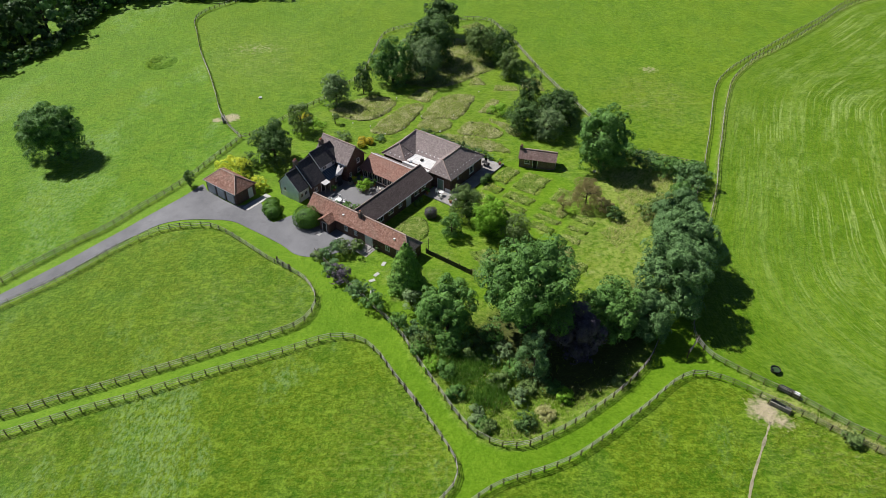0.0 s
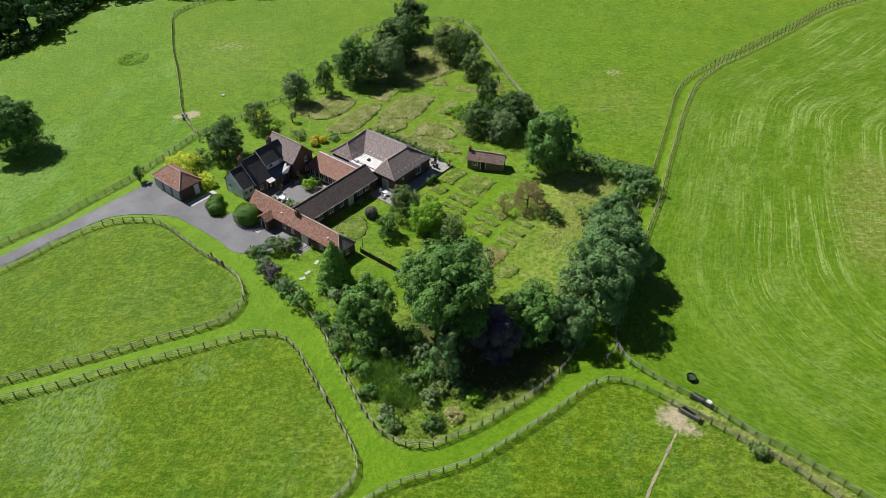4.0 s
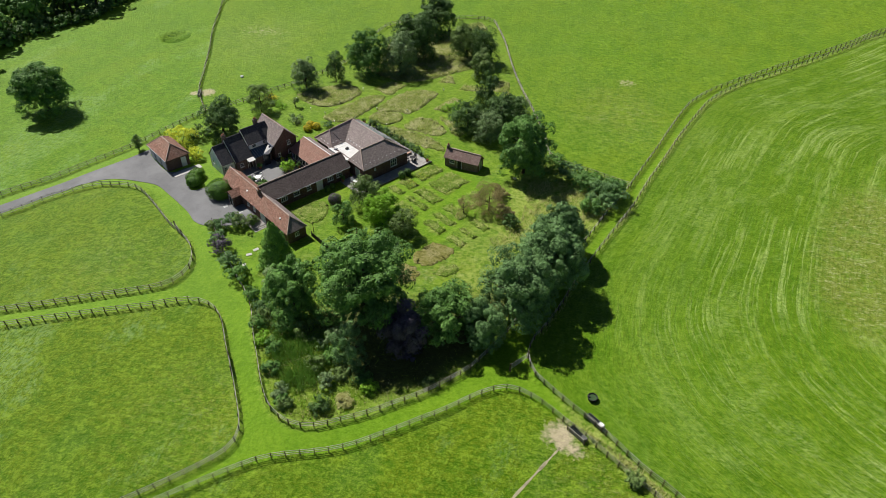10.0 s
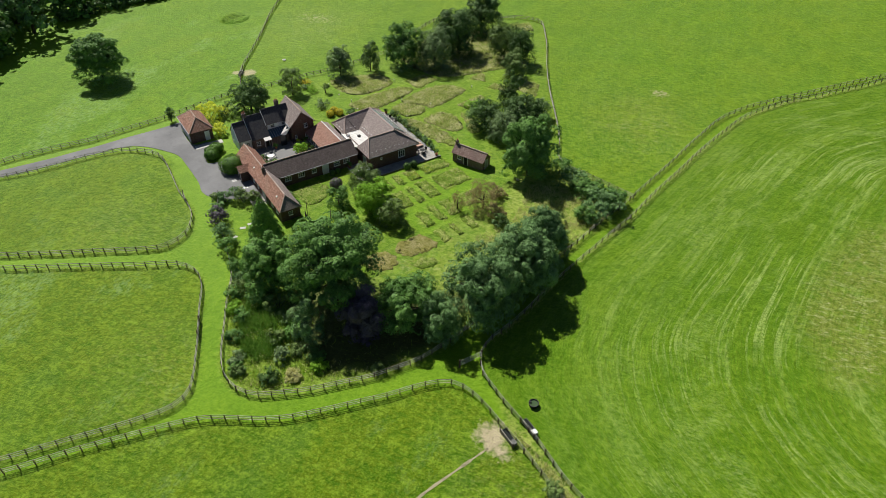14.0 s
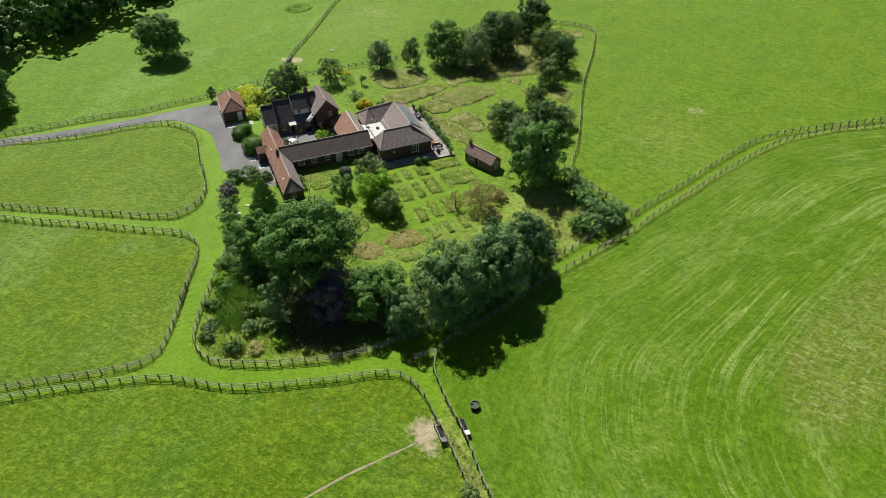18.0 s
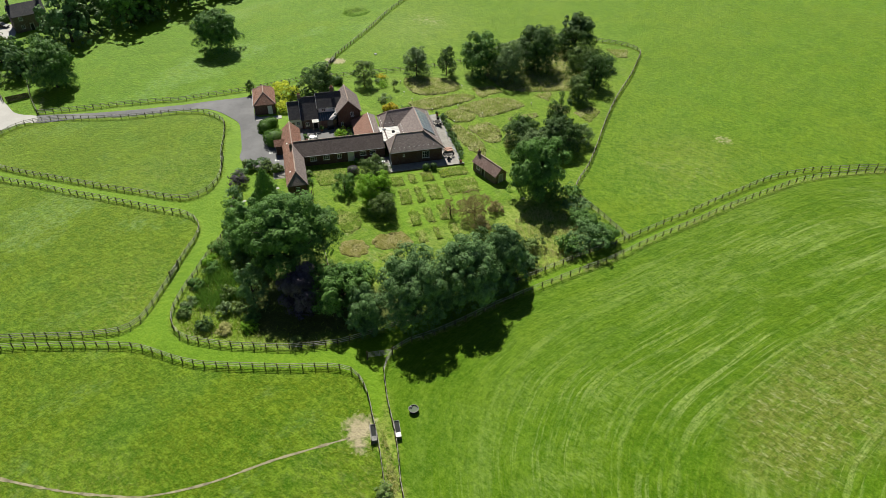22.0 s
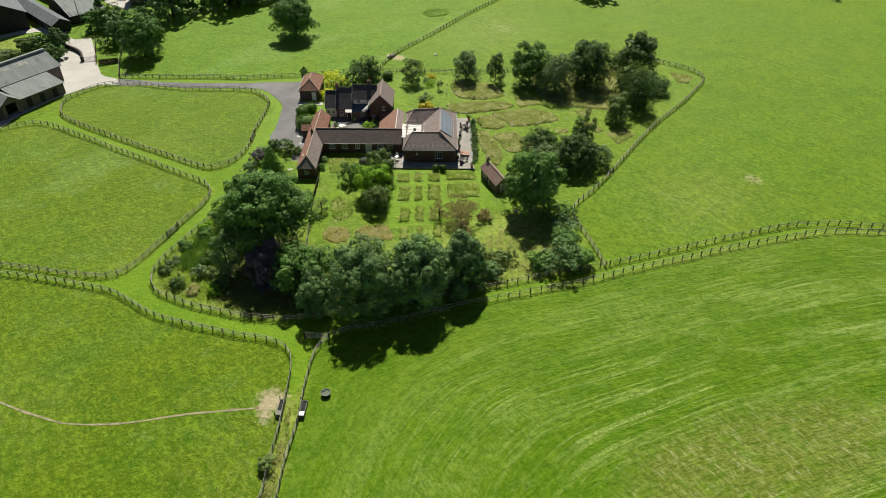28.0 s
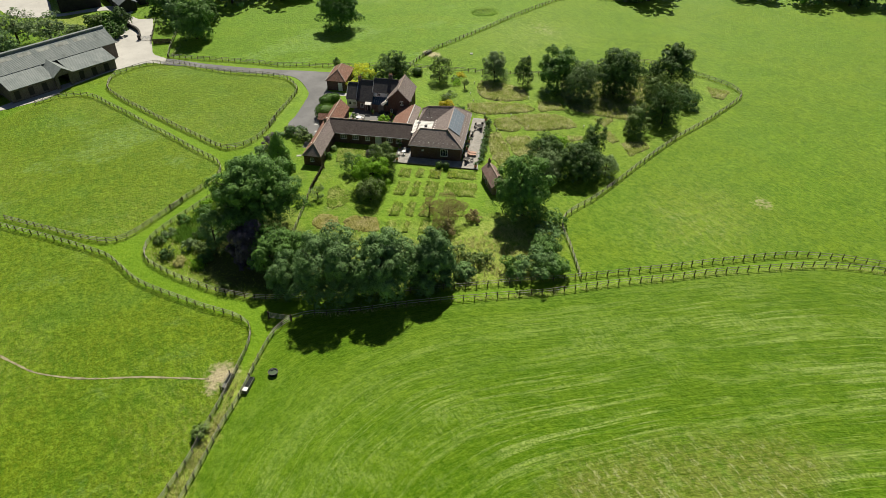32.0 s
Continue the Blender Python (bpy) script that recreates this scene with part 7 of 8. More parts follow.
# ---- rank grass ----
def blades(name, poly, density, height, material, label, seed, straight=False, category="long grass", lean=1.0):
    """Long grass and flower stems over a patch: thin bent blades, one mesh."""
    rng = np.random.default_rng(seed)
    poly = np.asarray(poly, float)
    lo, hi = poly.min(0), poly.max(0)
    n = int(2 * density * np.prod(hi - lo))
    p = rng.uniform(lo, hi, (n, 2))
    p = p[inside(p[:, 0], p[:, 1], poly)]
    if name == "copse_grass":          # little grows in the shade of the trees
        p = p[~inside(p[:, 0], p[:, 1], np.array(COPSE_SHADE)) | (rng.uniform(0, 1, len(p)) < 0.06)]
    # tussocks: more blades and taller ones here and there
    k = np.sin(p[:, 0] * 1.9 + seed) * np.sin(p[:, 1] * 2.3 + 2 * seed) + np.sin(p[:, 0] * 0.7 - p[:, 1] * 0.9 + seed)
    p = p[rng.uniform(-1.7, 0.9, len(p)) < k]
    n = len(p)
    if not n:
        return None
    c = p.mean(0)
    z0 = gz(*c)
    z = ground_height(p[:, 0], p[:, 1]) - z0 - 0.03
    a = rng.uniform(0, 2 * math.pi, n)
    h = height * rng.uniform(0.45, 1.25, n)
    w = rng.uniform(0.022, 0.06, n)
    base = np.stack([p[:, 0] - c[0], p[:, 1] - c[1], z], -1)
    s = np.stack([np.cos(a), np.sin(a), np.zeros(n)], -1) * w[:, None]
    b = rng.uniform(-1, 1, (n, 2)) * lean
    tip = base + np.stack([b[:, 0] * h, b[:, 1] * h, h], -1)
    V = np.stack([base - s, base + s, tip + s * 0.5, tip - s * 0.5], 1).reshape(-1, 3)
    me = bpy.data.meshes.new(name)
    me.vertices.add(4 * n)
    me.vertices.foreach_set("co", V.ravel())
    me.loops.add(4 * n)
    me.loops.foreach_set("vertex_index", np.arange(4 * n))
    me.polygons.add(n)
    me.polygons.foreach_set("loop_start", np.arange(n) * 4)
    me.update(calc_edges=True)
    me.materials.append(material)
    ob = new(name, me)
    ob.location = (*c, z0)
    return tagged(ob, label, category, kind="stuff")


def raised_bed(poly, height, material, label, seed):
    """The tangled body of an unmown bed, standing above the mown paths."""
    rng = np.random.default_rng(seed)
    ring = [Vector((*p, 0)) for p in smooth_line(poly, 0.7, True)] if len(poly) > 4 else [Vector((*(np.array(poly[i]) * (1 - f) + np.array(poly[(i + 1) % len(poly)]) * f), 0)) for i in range(len(poly)) for f in (0, 0.25, 0.5, 0.75)]
    bm = bmesh.new()
    vs = [bm.verts.new(p) for p in ring]
    es = [bm.edges.new((vs[i], vs[(i + 1) % len(vs)])) for i in range(len(vs))]
    bmesh.ops.triangle_fill(bm, use_beauty=True, edges=es)
    for f in bm.faces:
        if f.normal.z < 0:
            f.normal_flip()
    for k in range(3):
        long = [e for e in bm.edges if e.calc_length() > 0.7]
        if long:
            bmesh.ops.subdivide_edges(bm, edges=long, cuts=1)
            bmesh.ops.triangulate(bm, faces=bm.faces[:])
    rim = [e for e in bm.edges if len(e.link_faces) == 1]
    c = Vector((sum(v.co.x for v in bm.verts), sum(v.co.y for v in bm.verts), 0)) / len(bm.verts)
    z0 = gz(c.x, c.y)
    edge = {v for e in rim for v in e.verts}
    for v in bm.verts:
        lump = 0.5 + 0.5 * math.sin(v.co.x * 2.1 + seed) * math.sin(v.co.y * 2.4) + rng.uniform(-0.35, 0.35)
        v.co.z = gz(v.co.x, v.co.y) - z0 + (height * (0.7 + 0.5 * lump) if v not in edge else 0.02)
        ragged = 0.3 if v in edge else 0.12
        v.co.x += rng.uniform(-ragged, ragged) - c.x
        v.co.y += rng.uniform(-ragged, ragged) - c.y
    ext = bmesh.ops.extrude_edge_only(bm, edges=rim)
    for v in (g for g in ext["geom"] if isinstance(g, bmesh.types.BMVert)):
        v.co.z -= height * 1.6
    me = bpy.data.meshes.new("flower_bed")
    bm.to_mesh(me)
    bm.free()
    me.materials.append(material)
    me.polygons.foreach_set("use_smooth", [True] * len(me.polygons))
    ob = new("flower_bed", me)
    ob.location = (c.x, c.y, z0)
    return tagged(ob, label, "flower bed", kind="stuff")


for i, poly in enumerate(MEADOWS):
    raised_bed(poly, 0.16 if i != 10 else 0.10, SWARD_STRAW, "unmown bed of drying wild flowers", 600 + i)
for i, poly in enumerate(BEDS):
    raised_bed(poly, 0.20, SWARD_GREEN, "unmown green bed between mown paths", 620 + i)
for i, poly in enumerate(SCORCHED):
    raised_bed(poly, 0.05, SWARD_BROWN, "scorched brown patch of mown meadow", 640 + i)
for i, poly in enumerate(LAWN_ROUGH):
    raised_bed(poly, 0.08, SWARD_GREEN, "patch of lawn left to grow rank", 650 + i)
    blades("meadow_bed", poly, 6, 0.3, STRAW, "seed heads on the unmown lawn patch", 655 + i)
for i, poly in enumerate((BEDS[2], [tuple(ab(a, b)[:2]) for a, b in ((9.3, -6.4), (11.4, -6.4), (11.4, -3.4), (9.3, -3.4))])):
    blades("yellow_flowers", poly, 7, 0.45, LEAF_GOLD, "yellow flowers over the garden bed", 660 + i, category="flowers")
for i, poly in enumerate(MEADOWS):
    blades("meadow_bed", poly, 9 if i != 10 else 8, 0.5, STRAW, "unmown straw-coloured wild-flower patch", 300 + i)
    blades("meadow_bed", poly, 7 if i != 10 else 8, 0.42, BLADE, "green undergrowth of the wild-flower patch", 330 + i)
for i, poly in enumerate(BEDS):
    blades("meadow_bed", poly, 9, 0.42, BLADE, "unmown green flower bed between mown paths", 350 + i)
    blades("meadow_bed", poly, 4, 0.48, STRAW, "seed heads over the unmown bed", 370 + i)
blades("copse_grass", [(-4.6, 72), (-2.6, 68.4), (0, 64.2), (2.4, 60.2), (4.6, 57.4), (6.4, 55.8), (8.8, 54.9), (11.3, 55.1), (17.4, 58.4), (24.6, 63.6), (28, 67), (29, 72), (8, 74), (-1, 75)], 5, 0.45, STRAW,
       "rank grass and weeds inside the copse fence", 390)
blades("copse_grass", [(-4.6, 72), (-2.6, 68.4), (0, 64.2), (2.4, 60.2), (4.6, 57.4), (8.8, 54.9), (17.4, 58.4), (28, 67), (29, 72), (8, 74), (-1, 75)], 16, 0.45, BLADE, "green weeds inside the copse fence", 391)
blades("reeds", [(-0.6, 69.6), (7.6, 70), (9.4, 66), (9.6, 61), (7.2, 59.0), (3.4, 61.6), (0.8, 65.6)], 40, 1.1, REED, "dense dark reed bed in the copse", 392, lean=0.6)
blades("strip_grass", [(46.2, 61.8), (51.2, 59), (58, 53.6), (63, 49.4), (70, 44), (72, 39), (63, 47), (53.5, 55.4), (49, 59)], 26, 0.5, STRAW, "dead pale grass on the strip between the fences", 393)
blades("rough_grass", [(28, 97), (33, 104), (33, 116), (41, 117), (49, 111), (44, 101), (36, 98), (31, 92)], 16, 0.45, STRAW, "rough drying grass at the garden's end", 394)
def grass_mesh(name, p, h, w, material, label, category, rng, lean=0.5):
    """Blades standing at the points p (x, y), joined into one mesh."""
    n = len(p)
    c = p.mean(0)
    z0 = gz(*c)
    z = ground_height(p[:, 0], p[:, 1]) - z0 - 0.03
    a = rng.uniform(0, 2 * math.pi, n)
    base = np.stack([p[:, 0] - c[0], p[:, 1] - c[1], z], -1)
    s = np.stack([np.cos(a), np.sin(a), np.zeros(n)], -1) * w[:, None]
    b = rng.uniform(-1, 1, (n, 2)) * lean
    tip = base + np.stack([b[:, 0] * h, b[:, 1] * h, h], -1)
    V = np.stack([base - s, base + s, tip + s * 0.5, tip - s * 0.5], 1).reshape(-1, 3)
    me = bpy.data.meshes.new(name)
    me.vertices.add(4 * n)
    me.vertices.foreach_set("co", V.ravel())
    me.loops.add(4 * n)
    me.loops.foreach_set("vertex_index", np.arange(4 * n))
    me.polygons.add(n)
    me.polygons.foreach_set("loop_start", np.arange(n) * 4)
    me.update(calc_edges=True)
    me.materials.append(material)
    ob = new(name, me)
    ob.location = (*c, z0)
    return tagged(ob, label, category, kind="stuff")


for i, line in enumerate((PADDOCK_A + PADDOCK_A[:1], PADDOCK_B[1:-3], COPSE_LINE, LANE_N, LANE_S, DRIVE_N, PADDOCK_C[1:], GARDEN_E[3:], FAR_LINE)):
    rng = np.random.default_rng(400 + i)
    ln = smooth_line(line, 0.25)
    k = rng.integers(0, len(ln), len(ln) * 7)
    p = ln[k] + rng.normal(0, 0.24, (len(k), 2))
    thick = np.sin(p[:, 0] * 0.5 + i) * np.sin(p[:, 1] * 0.45) + rng.uniform(-0.8, 0.8, len(k))
    p = p[thick > -0.35]
    grass_mesh("fence_grass", p, rng.uniform(0.10, 0.42, len(p)), rng.uniform(0.02, 0.055, len(p)), STRAW if i == 4 else BLADE, "uncut grass along the foot of the fence", "long grass", rng)

blades("sedge_patch", [(-73 + 3.9 * math.cos(t), 171.3 + 4.4 * math.sin(t)) for t in np.linspace(0, 6.1, 14)], 14, 0.3, REED, "dark sedge in the hollow of the far pasture", 395)


# ---- terraces and garden details ----
def box_part(parent, name, x0, y0, z0, x1, y1, z1, material, label="", off=(0, 0, 0)):
    return part(name, Geo(off).box(x0, y0, z0, x1, y1, z1), material, parent, label)


TERRACES = ((11.45, -2.2, 15.0, 20.6), (-3.0, -2.2, 11.45, 0.36), (-3.0, 0.36, 0.36, 4.1))
terr = Geo()
for a0, b0, a1, b1 in TERRACES:
    ring = ((a0, b0), (a1, b0), (a1, b1), (a0, b1))
    terr.solid([ab(a, b, -0.6) for a, b in ring], [ab(a, b, 0.10) for a, b in ring])
terrace = structure("pavement_terrace", terr, LEAD, "stone-flagged terrace round the hall", "terrace")
rs = random.Random(9)
slab_meshes = [Geo().box(0.012, 0.012, -0.05, w - 0.012, 0.588, 0.04).mesh("paving_slab", STONE) for w in (0.6, 0.75, 0.9)]
for a0, b0, a1, b1 in TERRACES:
    b = b0 + 0.04
    while b + 0.6 < b1 + 0.02:
        a = a0 + 0.03
        while a < a1 - 0.5:
            k = rs.randrange(3)
            w = (0.6, 0.75, 0.9)[k]
            if a + w > a1:
                k, w = 0, 0.6
                if a + w > a1:
                    break
            s = part("paving_slab", slab_meshes[k], None, terrace)
            s.matrix_world = at_yard(a, b, 0.10 + rs.uniform(-0.006, 0.01), rs.uniform(-0.4, 0.4))
            a += w
        b += 0.6
edge = thing("retaining_wall", at_yard(6, -2.3), "low dark brick edging wall of the terrace", "wall")
box_part(edge, "wall_course", -9.2, -0.12, -0.5, 9.2, 0.08, 0.22, OLD_BRICK)
box_part(edge, "coping", -9.25, -0.16, 0.22, 9.25, 0.12, 0.27, STONE)

gw = thing("palisade", at_yard(-16.8, -11.5), "low dark weathered board fence beyond the stable range", "fence")
for i in range(46):
    box_part(gw, "board", -0.02, -4.6 + 0.2 * i, -0.3, 0.02, -4.43 + 0.2 * i, 0.92 + 0.05 * (i % 3), DARK_BOARD)
for h in (0.25, 0.75):
    box_part(gw, "rail", 0.02, -4.7, h - 0.04, 0.07, 4.7, h + 0.04, POST_WOOD)
for yy in (-4.6, -2.3, 0.0, 2.3, 4.6):
    box_part(gw, "post", 0.07, yy - 0.06, -0.4, 0.19, yy + 0.06, 1.12, POST_WOOD)
fence([tuple(ab(-16.7, -16.3)[:2]), tuple(ab(-16.2, -24)[:2]), tuple(ab(-15.8, -31)[:2])], "dark rail fence between lawn and garden", group="garden fences")
steps = thing("stone_steps", at_yard(-22.3, 2.6), "stone landing and steps outside the stable range", "steps")
box_part(steps, "landing", -1.4, -1.2, -0.4, 1.28, 1.6, 0.22, STONE)
box_part(steps, "tread", -1.4, -1.6, -0.4, 1.2, -1.2, 0.12, STONE)
box_part(steps, "tread", -1.4, -2.0, -0.4, 1.2, -1.6, 0.04, STONE)
apron = thing("garage_apron", at_yard(-23.6, 27.6), "pale concrete strip between garage and hedge", "paving")
for i in range(4):
    box_part(apron, "concrete_slab", -2.9 + 1.45 * i, -0.75, -0.2, -1.48 + 1.45 * i, 0.75, 0.09, CONCRETE)
for i, (a, b) in enumerate(((-25.0, 21.8), (-23.8, 11.4), (-22.7, 8.0))):
    c = thing("manhole_cover", at_yard(a, b), "pale drain cover in the forecourt", "drain cover", "drain covers")
    box_part(c, "cover", -0.36, -0.3, -0.05, 0.36, 0.3, 0.085, CONCRETE)
    box_part(c, "rim", -0.42, -0.36, -0.05, 0.42, 0.36, 0.075, GALV)
for i, (x, y) in enumerate(((-11.2, 84.7), (-10.6, 86.2), (-9.6, 88.9), (-11.0, 82.0))):
    s = thing("stepping_slab", Matrix.Translation((x, y, gz(x, y))) @ pose(0, 0, 0, 0, 0, 30 + 20 * i), "pale slab set in the lawn", "paving slab", "lawn slabs")
    box_part(s, "slab", -0.5, -0.3, -0.05, 0.5, 0.3, 0.07, CONCRETE)


def chair(m, material, label, group):
    o = thing("garden_chair", m, label, "chair", group)
    box_part(o, "seat", -0.26, -0.26, 0.40, 0.26, 0.26, 0.45, material)
    box_part(o, "backrest", -0.26, 0.22, 0.48, 0.26, 0.27, 0.95, material)
    for sx in (-0.23, 0.23):
        for sy in (-0.23, 0.23):
            box_part(o, "leg", sx - 0.025, sy - 0.025, 0, sx + 0.025, sy + 0.025, 0.40 if sy < 0 else 0.95, material)
        box_part(o, "armrest", sx - 0.03, -0.26, 0.62, sx + 0.03, 0.22, 0.66, material)
    return o


def table(m, r, material, label):
    o = thing("garden_table", m, label, "table")
    part("tabletop", Geo().lathe((0, 0, 0), ((0, 0.70), (r, 0.70), (r, 0.75), (0, 0.75)), 18), material, o)
    part("pedestal", Geo().lathe((0, 0, 0), ((0.3, 0.0), (0.28, 0.05), (0.06, 0.1), (0.06, 0.70)), 10), material, o)
    return o


def pot(m, r, label, plant, seed):
    o = thing("plant_pot", m, label, "plant pot", "potted plants")
    part("pot", Geo().lathe((0, 0, 0), ((0, 0), (r * 0.7, 0), (r, r * 1.5), (r * 1.1, r * 1.5), (r * 1.1, r * 1.7), (r * 0.9, r * 1.7), (r * 0.88, r * 1.45), (0, r * 1.45)), 14), TERRACOTTA, o, smooth=True)
    rng = np.random.default_rng(seed)
    P, N = crown_points(rng, 260, r * 1.5, r * 1.5, r * 1.7, 8, 0.5, 0.6)
    P[:, 2] += r * 3
    part("plant", cards(P, N, 0.16, rng, "plant", plant), None, o)
    return o


def lounger(m, material, label):
    o = thing("sun_lounger", m, label, "lounger", "terrace loungers")
    box_part(o, "bed_frame", -0.34, -0.95, 0.26, 0.34, 0.95, 0.33, TEAK)
    box_part(o, "cushion", -0.31, -0.92, 0.33, 0.31, 0.35, 0.42, material)
    part("backrest_cushion", Geo().slab([(-0.31, 0.36, 0.42), (0.31, 0.36, 0.42), (0.31, 0.93, 0.78), (-0.31, 0.93, 0.78)], 0.09), material, o)
    for sx in (-0.3, 0.3):
        for sy in (-0.85, 0.85):
            box_part(o, "leg", sx - 0.03, sy - 0.03, 0, sx + 0.03, sy + 0.03, 0.26, TEAK)
    return o


def bench(m, material, label):
    o = thing("bench", m, label, "bench")
    for i in range(4):
        box_part(o, "seat_slat", -0.75, -0.25 + 0.125 * i, 0.42, 0.75, -0.15 + 0.125 * i, 0.45, material)
    for i in range(3):
        box_part(o, "back_slat", -0.75, 0.26, 0.55 + 0.14 * i, 0.75, 0.29, 0.64 + 0.14 * i, material)
    for sx in (-0.7, 0.7):
        box_part(o, "leg", sx - 0.03, -0.25, 0, sx + 0.03, -0.19, 0.60, material)
        box_part(o, "leg", sx - 0.03, 0.22, 0, sx + 0.03, 0.28, 0.95, material)
    return o


T = 0.145
# courtyard
table(at_yard(-14.7, 15.2, 0.05), 0.65, WHITE_PAINT, "round white table in the courtyard")
for i in range(4):
    w = 2 * math.pi * i / 4 + 0.5
    chair(at_yard(-14.7 + 1.05 * math.cos(w), 15.2 + 1.05 * math.sin(w), 0.05, math.degrees(w) - 90), WHITE_PAINT, "white garden chair at the courtyard table", "courtyard chairs")
bench(at_yard(-9.4, 10.6, 0.05, 180), TEAK, "weathered slatted bench against the low range")
urn = thing("garden_urn", at_yard(-8.6, 17.8, 0.05), "dark stone urn on a plinth in the courtyard", "urn")
box_part(urn, "plinth", -0.35, -0.35, 0, 0.35, 0.35, 0.5, STONE)
part("bowl", Geo().lathe((0, 0, 0.5), ((0.2, 0), (0.14, 0.15), (0.4, 0.6), (0.46, 0.66), (0.36, 0.66), (0, 0.4)), 14), DARK_BOARD, urn, smooth=True)
for i, (a, b, r, m) in enumerate(((-12.2, 18.6, 0.28, LEAF_MID), (-8.0, 17.0, 0.24, LEAF_SILVER), (-7.6, 17.6, 0.3, LEAF_GOLD), (-6.4, 16.6, 0.28, LEAF_LIME), (-6.2, 15.2, 0.26, LEAF_SILVER), (-6.3, 13.6, 0.3, LEAF_MID), (-15.9, 14.6, 0.3, LEAF_BLUE), (-16.2, 16.0, 0.28, LEAF_MID))):
    pot(at_yard(a, b, 0.05), r, "terracotta pot with a leafy plant in the courtyard", m, 500 + i)
chair(at_yard(-7.0, 11.8, 0.05, 60), CREAM, "pale chair beside the garden room", "courtyard chairs")
chair(at_yard(-6.6, 16.0, 0.05, -60), CREAM, "pale chair beside the garden room", "courtyard chairs")
# terrace
for i, b in enumerate((3.0, 3.9)):
    lounger(at_yard(13.2, b, T, 90), SALMON, "teak lounger with salmon cushion on the terrace")
table(at_yard(12.6, 0.6, T), 0.55, DARK_BOARD, "dark round table on the terrace")
for w in (0.3, 2.4, 4.5):
    chair(at_yard(12.6 + 0.95 * math.cos(w), 0.6 + 0.95 * math.sin(w), T, math.degrees(w) - 90), DARK_BOARD, "dark woven chair on the terrace", "terrace chairs")
table(at_yard(13.6, 15.6, T), 0.7, DARK_BOARD, "dark dining table at the far end of the terrace")
for i in range(5):
    w = 2 * math.pi * i / 5
    chair(at_yard(13.6 + 1.15 * math.cos(w), 15.6 + 1.15 * math.sin(w), T, math.degrees(w) - 90), DARK_BOARD, "dark woven chair on the terrace", "terrace chairs")
chair(at_yard(12.3, 10.6, T, 20), DARK_BOARD, "dark armchair against the hall", "terrace chairs")
chair(at_yard(12.4, 12.0, T, 10), CREAM, "pale armchair against the hall", "terrace chairs")
for i, (a, b) in enumerate(((14.6, -1.8), (11.9, 5.4), (11.9, 8.6), (14.5, 19.6), (-2.6, 3.6), (-2.2, -1.6))):
    pot(at_yard(a, b, T), 0.3, "terracotta pot with clipped plant on the terrace", LEAF_DEEP if i % 2 else LEAF_MID, 520 + i)
table(at_yard(-1.3, 1.2, T), 0.45, WHITE_PAINT, "small white table by the green door")
chair(at_yard(-1.3, 2.2, T, 0), WHITE_PAINT, "white garden chair by the green door", "door chairs")
chair(at_yard(-2.2, 0.9, T, 100), WHITE_PAINT, "white garden chair by the green door", "door chairs")
# lamps and stakes in the beds
for i, (x, y) in enumerate(((-12.2, 131.6), (-4.6, 139.0), (-0.4, 132.6), (2.6, 139.2), (-15.6, 135.0), (-10.6, 147.8), (-8.2, 134.0), (-19.6, 136.4), (8.6, 150.2), (-24.6, 140.4))):
    s = thing("marker_stake", Matrix.Translation((x, y, gz(x, y))), "short white stake at the corner of a bed", "stake", "bed stakes")
    box_part(s, "stake", -0.04, -0.04, -0.1, 0.04, 0.04, 0.5, OAK)
    part("cap", Geo().lathe((0, 0, 0.5), ((0.13, 0), (0.15, 0.07), (0.1, 0.15), (0, 0.17)), 9), WHITE_DOT, s)
tub2 = thing("water_bowl", Matrix.Translation((30.2, 116.6, gz(30.2, 116.6))), "pale bowl in the grass beyond the shed", "bowl")
part("bowl", Geo().lathe((0, 0, 0), ((0.2, 0), (0.34, 0.3), (0.38, 0.32), (0.3, 0.24), (0, 0.1)), 12), CONCRETE, tub2, smooth=True)
box_part(tub2, "stand", -0.12, -0.12, -0.1, 0.12, 0.12, 0.02, STONE)


# ---- water troughs and tub ----
def trough(x, y, rz, label, wash):
    o = thing("water_trough", pose(x, y, gz(x, y), 0, 0, rz), label, "trough", "water troughs")
    L, W, H = 1.35, 0.36, 0.62
    for nm, b in (("side", (-L, -W, 0.12, L, -W + 0.05, H)), ("side", (-L, W - 0.05, 0.12, L, W, H)), ("end", (-L, -W + 0.05, 0.12, -L + 0.05, W - 0.05, H)), ("end", (L - 0.05, -W + 0.05, 0.12, L, W - 0.05, H))):
        box_part(o, nm, *b, TROUGH_STEEL)
    box_part(o, "base", -L, -W, 0.08, L, W, 0.12, TROUGH_STEEL)
    box_part(o, "water", -L + 0.05, -W + 0.05, 0.46, L - 0.75, W - 0.05, 0.49, WATER)
    box_part(o, "ballcock_cover", L - 0.74, -W + 0.02, 0.56, L - 0.06, W - 0.02, 0.63, wash)
    for i in range(3):
        box_part(o, "foot", -L + 0.1 + i * (L - 0.15), -W, -0.1, -L + 0.25 + i * (L - 0.15), W, 0.08, STONE)
    box_part(o, "guard_rail", -L - 0.15, -W - 0.12, 0.78, L + 0.15, -W - 0.06, 0.88, OAK)
    for sx in (-L - 0.12, L + 0.12):
        box_part(o, "guard_post", sx - 0.06, -W - 0.14, -0.2, sx + 0.06, -W - 0.02, 1.05, POST_WOOD)
    return o


